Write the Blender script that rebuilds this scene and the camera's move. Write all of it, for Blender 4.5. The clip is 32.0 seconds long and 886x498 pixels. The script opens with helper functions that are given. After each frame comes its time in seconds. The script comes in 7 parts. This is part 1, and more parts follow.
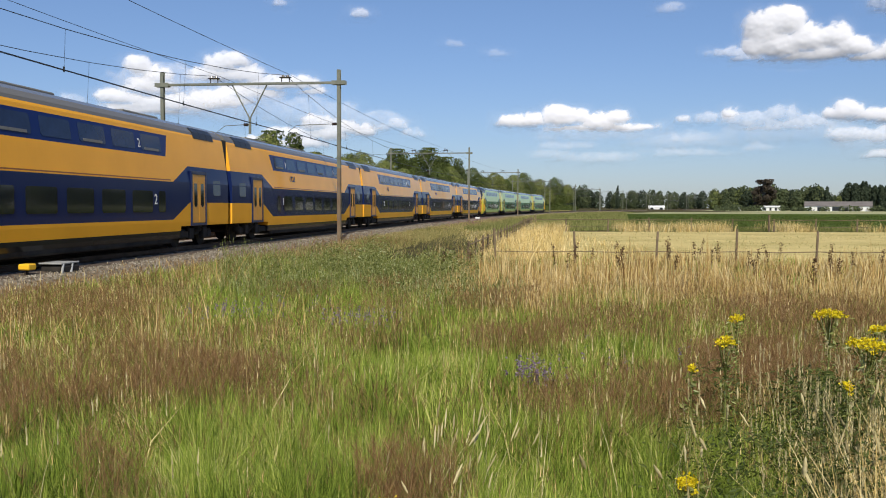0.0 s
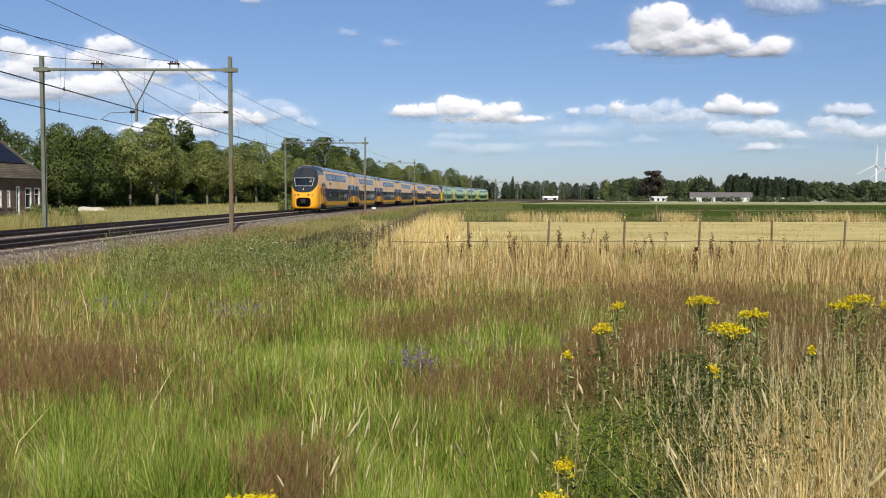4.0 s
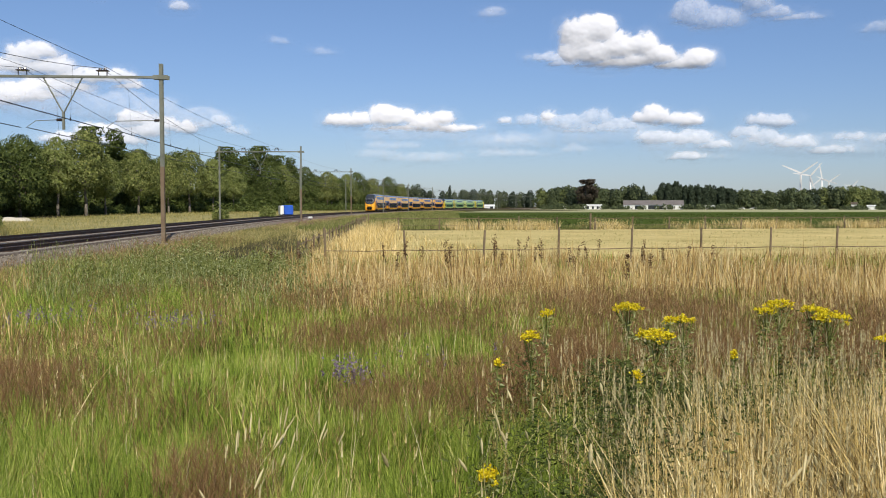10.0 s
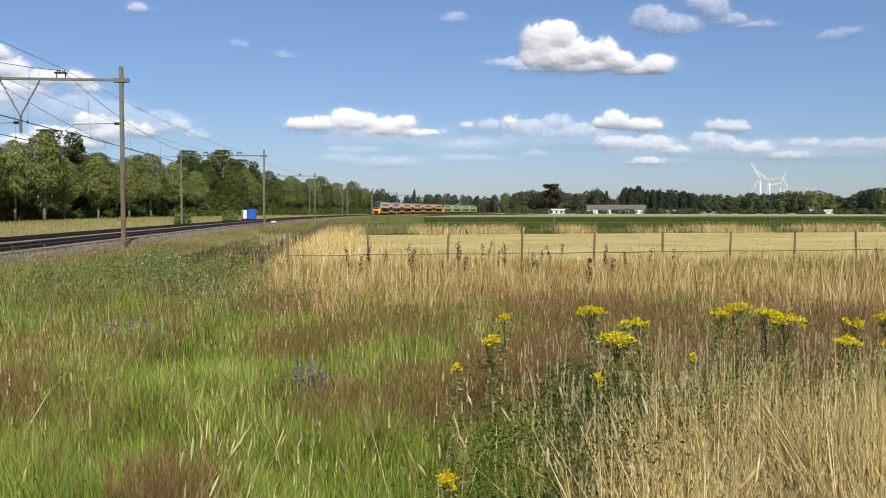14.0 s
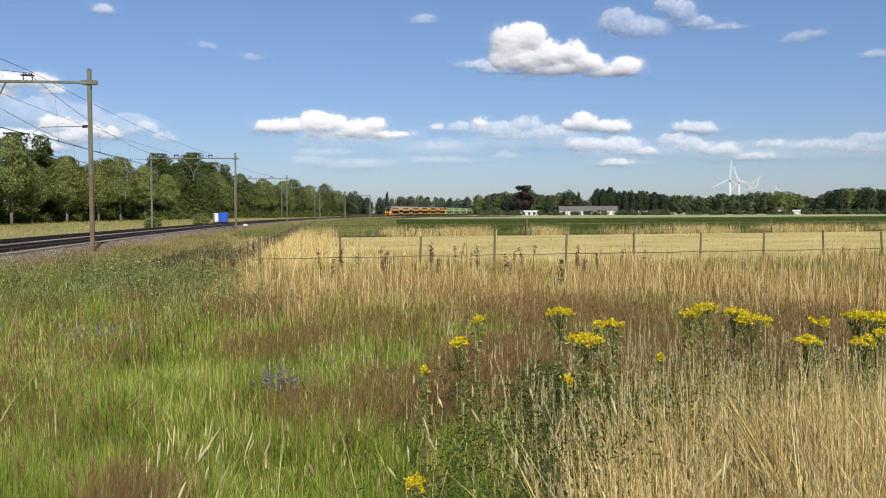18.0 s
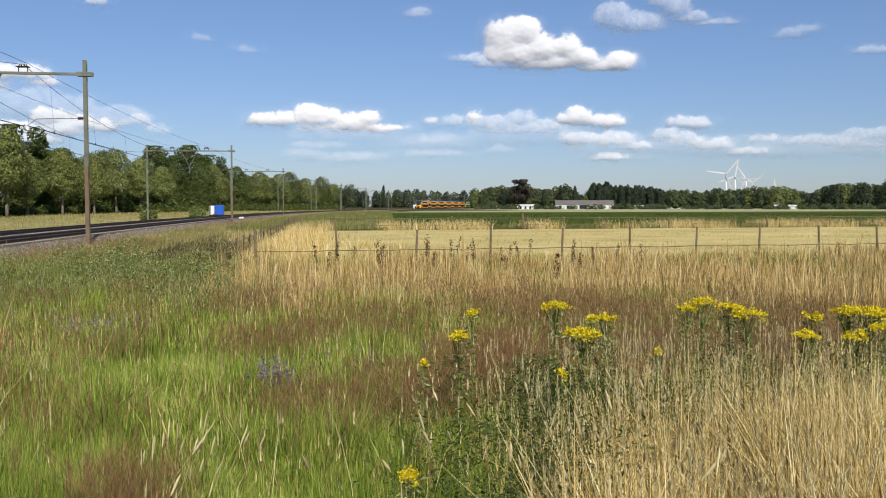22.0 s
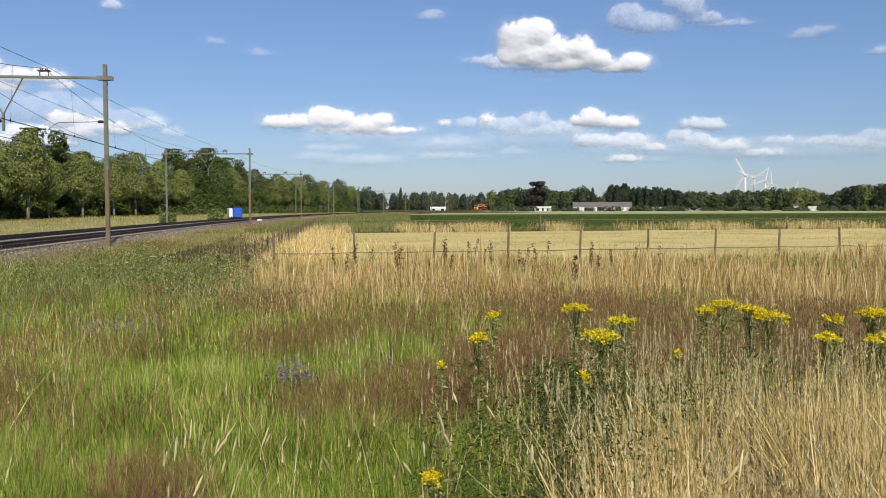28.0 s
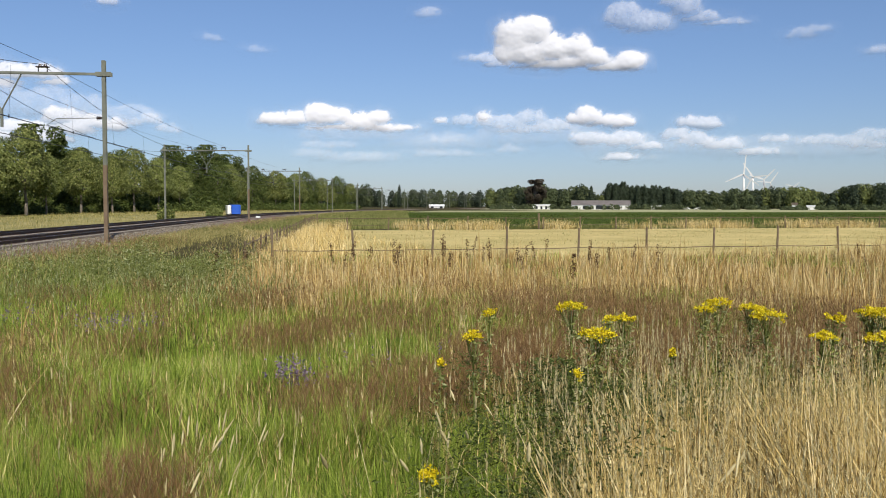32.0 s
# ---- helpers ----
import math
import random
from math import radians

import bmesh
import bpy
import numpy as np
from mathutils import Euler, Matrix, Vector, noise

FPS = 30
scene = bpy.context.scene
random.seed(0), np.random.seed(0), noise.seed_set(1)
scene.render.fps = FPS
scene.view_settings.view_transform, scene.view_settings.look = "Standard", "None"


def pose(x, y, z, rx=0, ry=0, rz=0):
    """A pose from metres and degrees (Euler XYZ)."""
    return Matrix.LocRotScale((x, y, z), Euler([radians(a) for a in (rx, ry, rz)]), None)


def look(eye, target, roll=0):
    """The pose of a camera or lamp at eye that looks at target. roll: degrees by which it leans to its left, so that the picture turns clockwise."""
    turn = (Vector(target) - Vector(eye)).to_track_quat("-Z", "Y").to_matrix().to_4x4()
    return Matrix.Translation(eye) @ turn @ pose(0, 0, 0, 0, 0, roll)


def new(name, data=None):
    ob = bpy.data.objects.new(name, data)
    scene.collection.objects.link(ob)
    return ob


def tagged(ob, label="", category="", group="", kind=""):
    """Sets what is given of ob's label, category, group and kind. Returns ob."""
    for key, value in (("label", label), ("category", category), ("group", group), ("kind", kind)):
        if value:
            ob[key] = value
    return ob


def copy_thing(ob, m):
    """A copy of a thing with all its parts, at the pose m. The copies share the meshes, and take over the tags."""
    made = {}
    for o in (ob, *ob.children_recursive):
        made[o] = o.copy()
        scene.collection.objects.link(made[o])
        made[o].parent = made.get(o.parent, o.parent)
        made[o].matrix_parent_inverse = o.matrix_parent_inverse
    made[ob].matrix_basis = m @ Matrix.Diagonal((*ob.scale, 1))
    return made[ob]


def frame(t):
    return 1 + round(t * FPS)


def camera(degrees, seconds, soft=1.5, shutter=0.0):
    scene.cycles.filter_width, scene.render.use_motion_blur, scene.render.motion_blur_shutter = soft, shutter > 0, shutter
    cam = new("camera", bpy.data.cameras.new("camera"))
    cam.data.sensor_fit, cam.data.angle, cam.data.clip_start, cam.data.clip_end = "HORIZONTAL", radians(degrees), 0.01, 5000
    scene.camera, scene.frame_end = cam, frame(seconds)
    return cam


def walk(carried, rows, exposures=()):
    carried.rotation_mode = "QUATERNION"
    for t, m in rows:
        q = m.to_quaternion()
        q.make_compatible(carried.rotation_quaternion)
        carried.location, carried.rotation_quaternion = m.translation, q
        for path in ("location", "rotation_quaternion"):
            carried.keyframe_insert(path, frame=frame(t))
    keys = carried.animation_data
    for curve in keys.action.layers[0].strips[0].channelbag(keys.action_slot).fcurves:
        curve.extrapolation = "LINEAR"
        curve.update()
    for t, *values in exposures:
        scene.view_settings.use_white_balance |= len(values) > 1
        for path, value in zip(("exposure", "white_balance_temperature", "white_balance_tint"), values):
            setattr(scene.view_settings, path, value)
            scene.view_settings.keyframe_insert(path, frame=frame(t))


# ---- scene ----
# camera: a hand-held pan from one standing place
PATH = [
    (0.0, 0.00, -2.31, 0.16),
    (0.5, -0.13, -2.31, 0.23),
    (1.0, -0.13, -2.44, 0.35),
    (1.5, -0.27, -2.74, 0.53),
    (2.0, -0.56, -2.82, 0.47),
    (2.5, -1.66, -2.98, 0.31),
    (3.0, -4.56, -2.91, 0.21),
    (3.5, -6.62, -2.85, 0.19),
    (5.5, -6.19, -3.08, 0.32),
    (6.0, -6.38, -2.91, 0.30),
    (6.5, -6.47, -2.68, 0.20),
    (7.0, -7.07, -2.63, 0.06),
    (7.5, -8.13, -2.52, 0.03),
    (8.0, -9.33, -2.46, -0.11),
    (8.5, -9.97, -2.32, -0.11),
    (9.0, -10.07, -2.25, -0.03),
    (9.5, -10.13, -2.34, 0.00),
    (10.0, -10.53, -2.34, 0.00),
    (10.5, -11.44, -2.34, 0.06),
    (11.0, -12.50, -2.43, -0.15),
    (11.5, -12.86, -2.34, -0.30),
    (12.0, -12.69, -2.08, -0.11),
    (12.5, -12.31, -1.96, -0.05),
    (13.0, -12.11, -2.01, 0.04),
    (13.5, -12.27, -2.07, 0.04),
    (14.0, -12.79, -2.06, 0.02),
    (14.5, -13.63, -2.16, 0.10),
    (15.0, -14.37, -2.12, -0.03),
    (15.5, -14.74, -2.17, -0.04),
    (17.5, -14.50, -1.84, -0.24),
    (18.0, -14.50, -1.93, -0.26),
    (18.5, -14.56, -1.98, -0.26),
    (19.0, -14.72, -1.97, -0.17),
    (19.5, -14.80, -1.98, -0.27),
    (20.0, -15.01, -2.16, -0.10),
    (20.5, -15.38, -2.19, -0.19),
    (21.0, -15.27, -2.17, -0.06),
    (21.5, -15.02, -2.23, -0.06),
    (22.0, -14.74, -2.34, -0.04),
    (22.5, -14.44, -2.25, -0.16),
    (23.0, -14.19, -2.13, -0.15),
    (23.5, -14.14, -2.03, -0.15),
    (24.0, -14.14, -2.10, -0.11),
    (24.5, -14.05, -2.12, -0.00),
    (25.0, -13.76, -2.07, -0.10),
    (25.5, -13.59, -2.07, -0.10),
    (27.5, -13.59, -2.21, -0.18),
    (28.0, -13.64, -2.20, -0.14),
    (28.5, -13.68, -2.19, -0.15),
    (29.0, -13.82, -2.23, -0.01),
    (29.5, -13.87, -2.23, -0.01),
    (30.0, -13.87, -2.17, -0.01),
    (30.5, -13.82, -2.17, -0.01),
    (31.0, -13.92, -2.17, 0.09),
    (31.5, -13.80, -2.25, 0.08),
    (32.0, -13.74, -2.35, 0.08),
]

cam = camera(52.49, 32.0, soft=1.0)
walk(cam, [(t, pose(-0.8 * math.sin(radians(a)), 0, 2.0, 90 + p - 0.40, 0, a) @ pose(0, 0, 0, 0, 0, r)) for t, a, p, r in PATH])

# ---- world and sun ----
SUN_AZ, SUN_EL = 177.0, 44.0          # degrees clockwise from +y, and above the horizon
world = bpy.data.worlds.new("sky")
scene.world = world
world.use_nodes = True
wt = world.node_tree
wt.nodes.clear()
sky = wt.nodes.new("ShaderNodeTexSky")
sky.sky_type, sky.sun_disc = "NISHITA", False
sky.sun_elevation, sky.sun_rotation = radians(SUN_EL), radians(SUN_AZ)
sky.air_density, sky.dust_density, sky.ozone_density = 1.0, 0.3, 1.5
background = wt.nodes.new("ShaderNodeBackground")
background.inputs["Strength"].default_value = 0.086
world_out = wt.nodes.new("ShaderNodeOutputWorld")
clean = wt.nodes.new("ShaderNodeMix")          # a cleaner, bluer summer sky than the model gives
clean.data_type, clean.blend_type = "RGBA", "MULTIPLY"
clean.inputs[0].default_value, clean.inputs[7].default_value = 1.0, (0.84, 0.94, 1.20, 1)
wt.links.new(sky.outputs[0], clean.inputs[6])
sky_at = wt.nodes.new("ShaderNodeTexCoord")    # summer haze: paler and more lavender towards the horizon
sky_up = wt.nodes.new("ShaderNodeSeparateXYZ")
wt.links.new(sky_at.outputs["Generated"], sky_up.inputs[0])
sky_tint = wt.nodes.new("ShaderNodeValToRGB")
sky_tint.color_ramp.elements[0].color, sky_tint.color_ramp.elements[1].color = (0.65, 0.755, 1.07, 1), (0.825, 0.94, 1.19, 1)
sky_tint.color_ramp.elements[0].position, sky_tint.color_ramp.elements[1].position = 0.0, 0.22
wt.links.new(sky_up.outputs[2], sky_tint.inputs[0])
wt.links.new(sky_tint.outputs[0], clean.inputs[7])
wt.links.new(clean.outputs[2], background.inputs[0])
wt.links.new(background.outputs[0], world_out.inputs[0])

sun_dir = Vector((math.sin(radians(SUN_AZ)) * math.cos(radians(SUN_EL)), math.cos(radians(SUN_AZ)) * math.cos(radians(SUN_EL)), math.sin(radians(SUN_EL))))
sun = new("sun", bpy.data.lights.new("sun", "SUN"))
sun.data.energy, sun.data.angle, sun.data.color = 5.0, radians(0.53), (1.0, 0.93, 0.80)
sun.matrix_world = look(sun_dir * 60, (0, 0, 0))


# ---- small helpers ----
def part(name, bm, material, parent=None, label="", smooth=False):
    """Links a bmesh as one mesh object, under a thing where a parent is given."""
    me = bpy.data.meshes.new(name)
    bm.to_mesh(me)
    bm.free()
    for m in (material if isinstance(material, (list, tuple)) else [material]):
        me.materials.append(m)
    if smooth:
        me.shade_smooth()
    ob = new(name, me)
    ob.parent = parent
    return tagged(ob, label)


def sheet(name, verts, faces, material, parent=None, label="", smooth=False):
    """A mesh object from arrays of vertices and faces."""
    me = bpy.data.meshes.new(name)
    me.from_pydata([tuple(v) for v in verts], [], [tuple(f) for f in faces])
    for m in (material if isinstance(material, (list, tuple)) else [material]):
        me.materials.append(m)
    if smooth:
        me.shade_smooth()
    me.update()
    ob = new(name, me)
    ob.parent = parent
    return tagged(ob, label)


def quick(name, verts, tris, material, slots=None):
    """A large triangle mesh straight from numpy arrays."""
    me = bpy.data.meshes.new(name)
    me.vertices.add(len(verts))
    me.vertices.foreach_set("co", np.ascontiguousarray(verts, np.float32).ravel())
    n = len(tris)
    me.loops.add(3 * n)
    me.polygons.add(n)
    me.loops.foreach_set("vertex_index", np.ascontiguousarray(tris, np.int32).ravel())
    me.polygons.foreach_set("loop_start", np.arange(0, 3 * n, 3, dtype=np.int32))
    if slots is not None:
        me.polygons.foreach_set("material_index", np.ascontiguousarray(slots, np.int32))
    for m in (material if isinstance(material, (list, tuple)) else [material]):
        me.materials.append(m)
    me.update(calc_edges=True)
    me.validate()
    return me


def box(bm, x0, x1, y0, y1, z0, z1, bevel=0.0, m=None):
    """Adds a box, rounded where bevel is given, moved by m."""
    made = bmesh.ops.create_cube(bm, size=1.0)["verts"]
    bmesh.ops.transform(bm, verts=made, matrix=Matrix.Translation(((x0 + x1) / 2, (y0 + y1) / 2, (z0 + z1) / 2)) @ Matrix.Diagonal((x1 - x0, y1 - y0, z1 - z0, 1)))
    if bevel:
        edges = list({e for v in made for e in v.link_edges})
        made = list({v for f in bmesh.ops.bevel(bm, geom=edges, offset=bevel, segments=1, affect="EDGES")["faces"] for v in f.verts} | {v for v in made if v.is_valid})
    if m is not None:
        bmesh.ops.transform(bm, verts=made, matrix=m)
    return made


def rod(bm, a, b, r0, r1=None, sides=8):
    """Adds a straight bar from a to b, tapered from r0 to r1."""
    a, b = Vector(a), Vector(b)
    turn = (b - a).to_track_quat("Z", "Y").to_matrix().to_4x4()
    made = bmesh.ops.create_cone(bm, cap_ends=True, segments=sides, radius1=r0, radius2=r0 if r1 is None else r1, depth=(b - a).length)["verts"]
    bmesh.ops.transform(bm, verts=made, matrix=Matrix.Translation((a + b) / 2) @ turn)
    return made


def empty(name, m, label, category, group="", kind=""):
    ob = new(name)
    ob.matrix_world = m
    return tagged(ob, label, category, group, kind)


# ---- materials ----
def shader(name):
    m = bpy.data.materials.new(name)
    m.use_nodes = True
    return m, m.node_tree, m.node_tree.nodes["Principled BSDF"]


def math_node(nt, op, a, b=0.0, c=None, clamp=False):
    n = nt.nodes.new("ShaderNodeMath")
    n.operation, n.use_clamp = op, clamp
    for i, v in enumerate((a, b) if c is None else (a, b, c)):
        if isinstance(v, (int, float)):
            n.inputs[i].default_value = v
        else:
            nt.links.new(v, n.inputs[i])
    return n.outputs[0]


def mixed(nt, fac, a, b):
    n = nt.nodes.new("ShaderNodeMix")
    n.data_type = "RGBA"
    for i, v in ((0, fac), (6, a), (7, b)):
        if isinstance(v, (int, float)):
            n.inputs[i].default_value = v
        elif isinstance(v, tuple):
            n.inputs[i].default_value = (*v[:3], 1)
        else:
            nt.links.new(v, n.inputs[i])
    return n.outputs[2]


def noise_node(nt, vector, scale, detail=4.0, rough=0.6):
    n = nt.nodes.new("ShaderNodeTexNoise")
    n.inputs["Scale"].default_value, n.inputs["Detail"].default_value, n.inputs["Roughness"].default_value = scale, detail, rough
    nt.links.new(vector, n.inputs["Vector"])
    return n.outputs[0]


def ramp(nt, fac, stops):
    n = nt.nodes.new("ShaderNodeValToRGB")
    r = n.color_ramp
    while len(r.elements) < len(stops):
        r.elements.new(0.5)
    for e, (at, c) in zip(r.elements, stops):
        e.position, e.color = at, (*c, 1) if isinstance(c, tuple) else (c, c, c, 1)
    nt.links.new(fac, n.inputs[0])
    return n.outputs[0]


def coords(nt, kind="Object"):
    return nt.nodes.new("ShaderNodeTexCoord").outputs[kind]


def bumped(nt, p, height, strength, distance):
    b = nt.nodes.new("ShaderNodeBump")
    b.inputs["Strength"].default_value, b.inputs["Distance"].default_value = strength, distance
    nt.links.new(height, b.inputs["Height"])
    nt.links.new(b.outputs[0], p.inputs["Normal"])


def plain(name, a, b, rough=0.6, metal=0.0, coarse=1.0, fine=20.0, bump=0.2, depth=0.01, spread=0.5, per_object=0.0, spec=0.3):
    """A surface whose colour wanders between a and b at two scales, with fine relief."""
    m, nt, p = shader(name)
    v = coords(nt)
    n1, n2 = noise_node(nt, v, coarse), noise_node(nt, v, fine)
    f = math_node(nt, "ADD", math_node(nt, "MULTIPLY", n1, 0.65), math_node(nt, "MULTIPLY", n2, 0.35))
    lo, hi = 0.5 - 0.3 * spread, 0.5 + 0.3 * spread
    col = ramp(nt, f, [(lo, a), (hi, b)])
    if per_object:
        info = nt.nodes.new("ShaderNodeObjectInfo")
        hsv = nt.nodes.new("ShaderNodeHueSaturation")
        nt.links.new(col, hsv.inputs["Color"])
        nt.links.new(math_node(nt, "MULTIPLY_ADD", info.outputs["Random"], 2 * per_object, 1 - per_object), hsv.inputs["Value"])
        col = hsv.outputs[0]
    nt.links.new(col, p.inputs["Base Color"])
    nt.links.new(math_node(nt, "MULTIPLY_ADD", n2, 0.3, rough - 0.15, clamp=True), p.inputs["Roughness"])
    p.inputs["Metallic"].default_value = metal
    p.inputs["Specular IOR Level"].default_value = spec
    if bump:
        bumped(nt, p, n2, bump, depth)
    return m


def leafy(name, stops, shine=0.55, glow_share=0.35, wide=0.0, specks=0.0):
    """Leaves and blades: one colour of the ramp for each, light shining inside; wide: patches in metres."""
    m, nt, p = shader(name)
    geo = nt.nodes.new("ShaderNodeNewGeometry")
    f = geo.outputs["Random Per Island"]
    if wide:
        n = noise_node(nt, geo.outputs["Position"], 1.0 / wide, 3.0)
        f = math_node(nt, "ADD", math_node(nt, "MULTIPLY", f, 0.85), math_node(nt, "MULTIPLY_ADD", n, 1.1, -0.47), clamp=True)
    col = ramp(nt, f, stops)
    nt.links.new(col, p.inputs["Base Color"])
    p.inputs["Roughness"].default_value = shine
    p.inputs["Specular IOR Level"].default_value = 0.12
    tr = nt.nodes.new("ShaderNodeBsdfTranslucent")
    nt.links.new(col, tr.inputs["Color"])
    mix = nt.nodes.new("ShaderNodeMixShader")
    mix.inputs[0].default_value = glow_share
    nt.links.new(p.outputs[0], mix.inputs[1])
    nt.links.new(tr.outputs[0], mix.inputs[2])
    nt.links.new(mix.outputs[0], nt.nodes["Material Output"].inputs["Surface"])
    return m


def gloss(name, col, rough=0.08, metal=0.0, ior=1.5):
    m, nt, p = shader(name)
    v = coords(nt)
    n = noise_node(nt, v, 2.0)
    nt.links.new(ramp(nt, n, [(0.35, tuple(c * 0.8 for c in col)), (0.65, tuple(min(1, c * 1.2) for c in col))]), p.inputs["Base Color"])
    nt.links.new(math_node(nt, "MULTIPLY_ADD", n, 0.1, rough - 0.05, clamp=True), p.inputs["Roughness"])
    p.inputs["Metallic"].default_value, p.inputs["IOR"].default_value = metal, ior
    return m


M_SOIL = plain("meadow_soil", (0.040, 0.036, 0.015), (0.105, 0.092, 0.040), 0.95, coarse=0.25, fine=9, bump=0.8, depth=0.05, spec=0.05)
M_HAY = plain("mown_hay", (0.31, 0.265, 0.09), (0.67, 0.54, 0.245), 0.95, coarse=0.16, fine=3.5, bump=0.8, depth=0.05, spec=0.05, spread=0.7)
M_VERGE = plain("dry_verge", (0.17, 0.17, 0.055), (0.40, 0.34, 0.14), 0.95, coarse=0.2, fine=4, bump=0.8, depth=0.06)
M_CROP = plain("green_crop", (0.045, 0.068, 0.012), (0.08, 0.115, 0.02), 0.95, coarse=0.12, fine=3, bump=0.5, depth=0.1, spec=0.02)
M_PASTURE = plain("far_pasture", (0.24, 0.25, 0.12), (0.42, 0.40, 0.24), 0.95, coarse=0.03, fine=0.8, bump=0.3, depth=0.05, spec=0.02)
M_BALLAST = plain("ballast_stone", (0.11, 0.088, 0.065), (0.33, 0.28, 0.215), 0.95, coarse=1.2, fine=18, bump=1.0, depth=0.05, spread=0.8, spec=0.1)
M_BALLAST_DARK = plain("ballast_rusty", (0.055, 0.042, 0.034), (0.15, 0.118, 0.095), 0.95, coarse=1.2, fine=18, bump=1.0, depth=0.05, spec=0.1)
M_SLEEPER = plain("sleeper_concrete", (0.16, 0.142, 0.118), (0.31, 0.28, 0.24), 0.9, coarse=2, fine=25, per_object=0.15)
M_RAIL = plain("rail_rust", (0.05, 0.028, 0.018), (0.11, 0.065, 0.04), 0.7, coarse=2, fine=30)
M_RAILTOP = gloss("rail_head", (0.45, 0.43, 0.42), 0.25, 1.0)
M_MAST = plain("mast_steel", (0.115, 0.125, 0.098), (0.205, 0.212, 0.172), 0.6, 0.2, coarse=1.0, fine=14, bump=0.1)
M_MASTRUST = plain("mast_steel_rusty", (0.13, 0.085, 0.05), (0.20, 0.15, 0.10), 0.7, 0.1, coarse=1.0, fine=14, bump=0.15)
M_WIRE = plain("catenary_copper", (0.03, 0.032, 0.033), (0.06, 0.06, 0.06), 0.5, 0.5, bump=0)
M_INSUL = gloss("insulator_ceramic", (0.035, 0.022, 0.016), 0.2)
M_WOOD = plain("weathered_post", (0.11, 0.08, 0.048), (0.23, 0.17, 0.105), 0.9, coarse=3, fine=40, bump=0.6, per_object=0.2)
M_BARK = plain("bark", (0.10, 0.085, 0.065), (0.24, 0.21, 0.17), 0.95, coarse=1.5, fine=12, bump=1.0, depth=0.04)

def stony(name, stops):
    m, nt, p = shader(name)
    geo = nt.nodes.new("ShaderNodeNewGeometry")
    nt.links.new(ramp(nt, geo.outputs["Random Per Island"], stops), p.inputs["Base Color"])
    p.inputs["Roughness"].default_value = 0.9
    p.inputs["Specular IOR Level"].default_value = 0.15
    return m


M_STONE = stony("loose_ballast_stone", [(0.0, (0.07, 0.056, 0.041)), (0.5, (0.185, 0.158, 0.118)), (1.0, (0.37, 0.33, 0.265))])

# ---- the line of the railway ----
CURVE = [(-260, 2.0), (-60, 5.61), (0, 6.99), (60, 8.74), (120, 10.77), (200, 13.86), (300, 18.55), (400, 22.9), (500, 25.1), (620, 25.8), (800, 26.8), (1300, 29.7)]
STEP = 0.5
_s = np.arange(-260, 1300 + STEP, STEP)
_h = np.radians(np.interp(_s, *zip(*CURVE)))
_x = np.concatenate([[0], np.cumsum(np.sin((_h[1:] + _h[:-1]) / 2) * STEP)])
_y = np.concatenate([[0], np.cumsum(np.cos((_h[1:] + _h[:-1]) / 2) * STEP)])
_x += -8.9 - np.interp(0, _s, _x)
_y += 50.0 - np.interp(0, _s, _y)
RAIL_Z, TRACK_GAP, GAUGE = 0.45, 4.15, 1.435


def on_line(s, off=0.0):
    """Place and heading at s metres along the near track, off metres to its right."""
    h = np.interp(s, _s, _h)
    return np.interp(s, _s, _x) + off * np.cos(h), np.interp(s, _s, _y) - off * np.sin(h), h


def line_pose(s, off=0.0, z=0.0):
    x, y, h = on_line(s, off)
    return Matrix.Translation((x, y, z)) @ Matrix.Rotation(-h, 4, "Z")


def off_line(x, y):
    """Signed distance to the right of the near track, for arrays."""
    k = slice(None, None, 12)
    d2 = (np.asarray(x)[..., None] - _x[k]) ** 2 + (np.asarray(y)[..., None] - _y[k]) ** 2
    i = d2.argmin(-1)
    px, py, h = _x[k][i], _y[k][i], _h[k][i]
    return (x - px) * np.cos(h) - (y - py) * np.sin(h)


def ground_z(x, y):
    """The lie of the land: a low rise under the camera, a flat meadow, and the bank of the railway."""
    x, y = np.asarray(x, float), np.asarray(y, float)
    r = np.hypot(x, y)
    z = -0.2 + 0.5 * np.clip(1 - (r - 4) / 22, 0, 1) ** 1.4
    d = off_line(x, y)
    bank = np.clip((11 - d) / 7, 0, 1) * np.clip((d + 19) / 8, 0, 1)
    z = z + (-0.10 - z) * bank * bank * (3 - 2 * bank)
    rise = 0.2 + 0.35 * np.clip((y - 95) / 60, 0, 1)     # the road beyond the line lies a little higher
    z = np.where(d < -10, np.maximum(z, rise * np.clip((-d - 10) / 6, 0, 1) + z * np.clip((16 + d) / 6, 0, 1)), z)
    return z


def make_ground():
    xs = np.concatenate([np.linspace(-4800, -160, 14), np.linspace(-140, 220, 181), np.linspace(240, 4800, 14)])
    ys = np.concatenate([np.linspace(-4800, -60, 12), np.linspace(-40, 320, 181), np.linspace(340, 4900, 20)])
    gx, gy = np.meshgrid(xs, ys)
    gz = ground_z(gx, gy)
    far = np.hypot(gx, gy) > 900
    gz = np.where(far, -0.2, gz)
    nx, ny = len(xs), len(ys)
    v = np.stack([gx.ravel(), gy.ravel(), gz.ravel()], 1)
    f = [(j * nx + i, j * nx + i + 1, (j + 1) * nx + i + 1, (j + 1) * nx + i) for j in range(ny - 1) for i in range(nx - 1)]
    tagged(sheet("ground", v, f, M_SOIL, smooth=True), "flat meadow ground of dry soil under long grass", "ground", kind="structure")


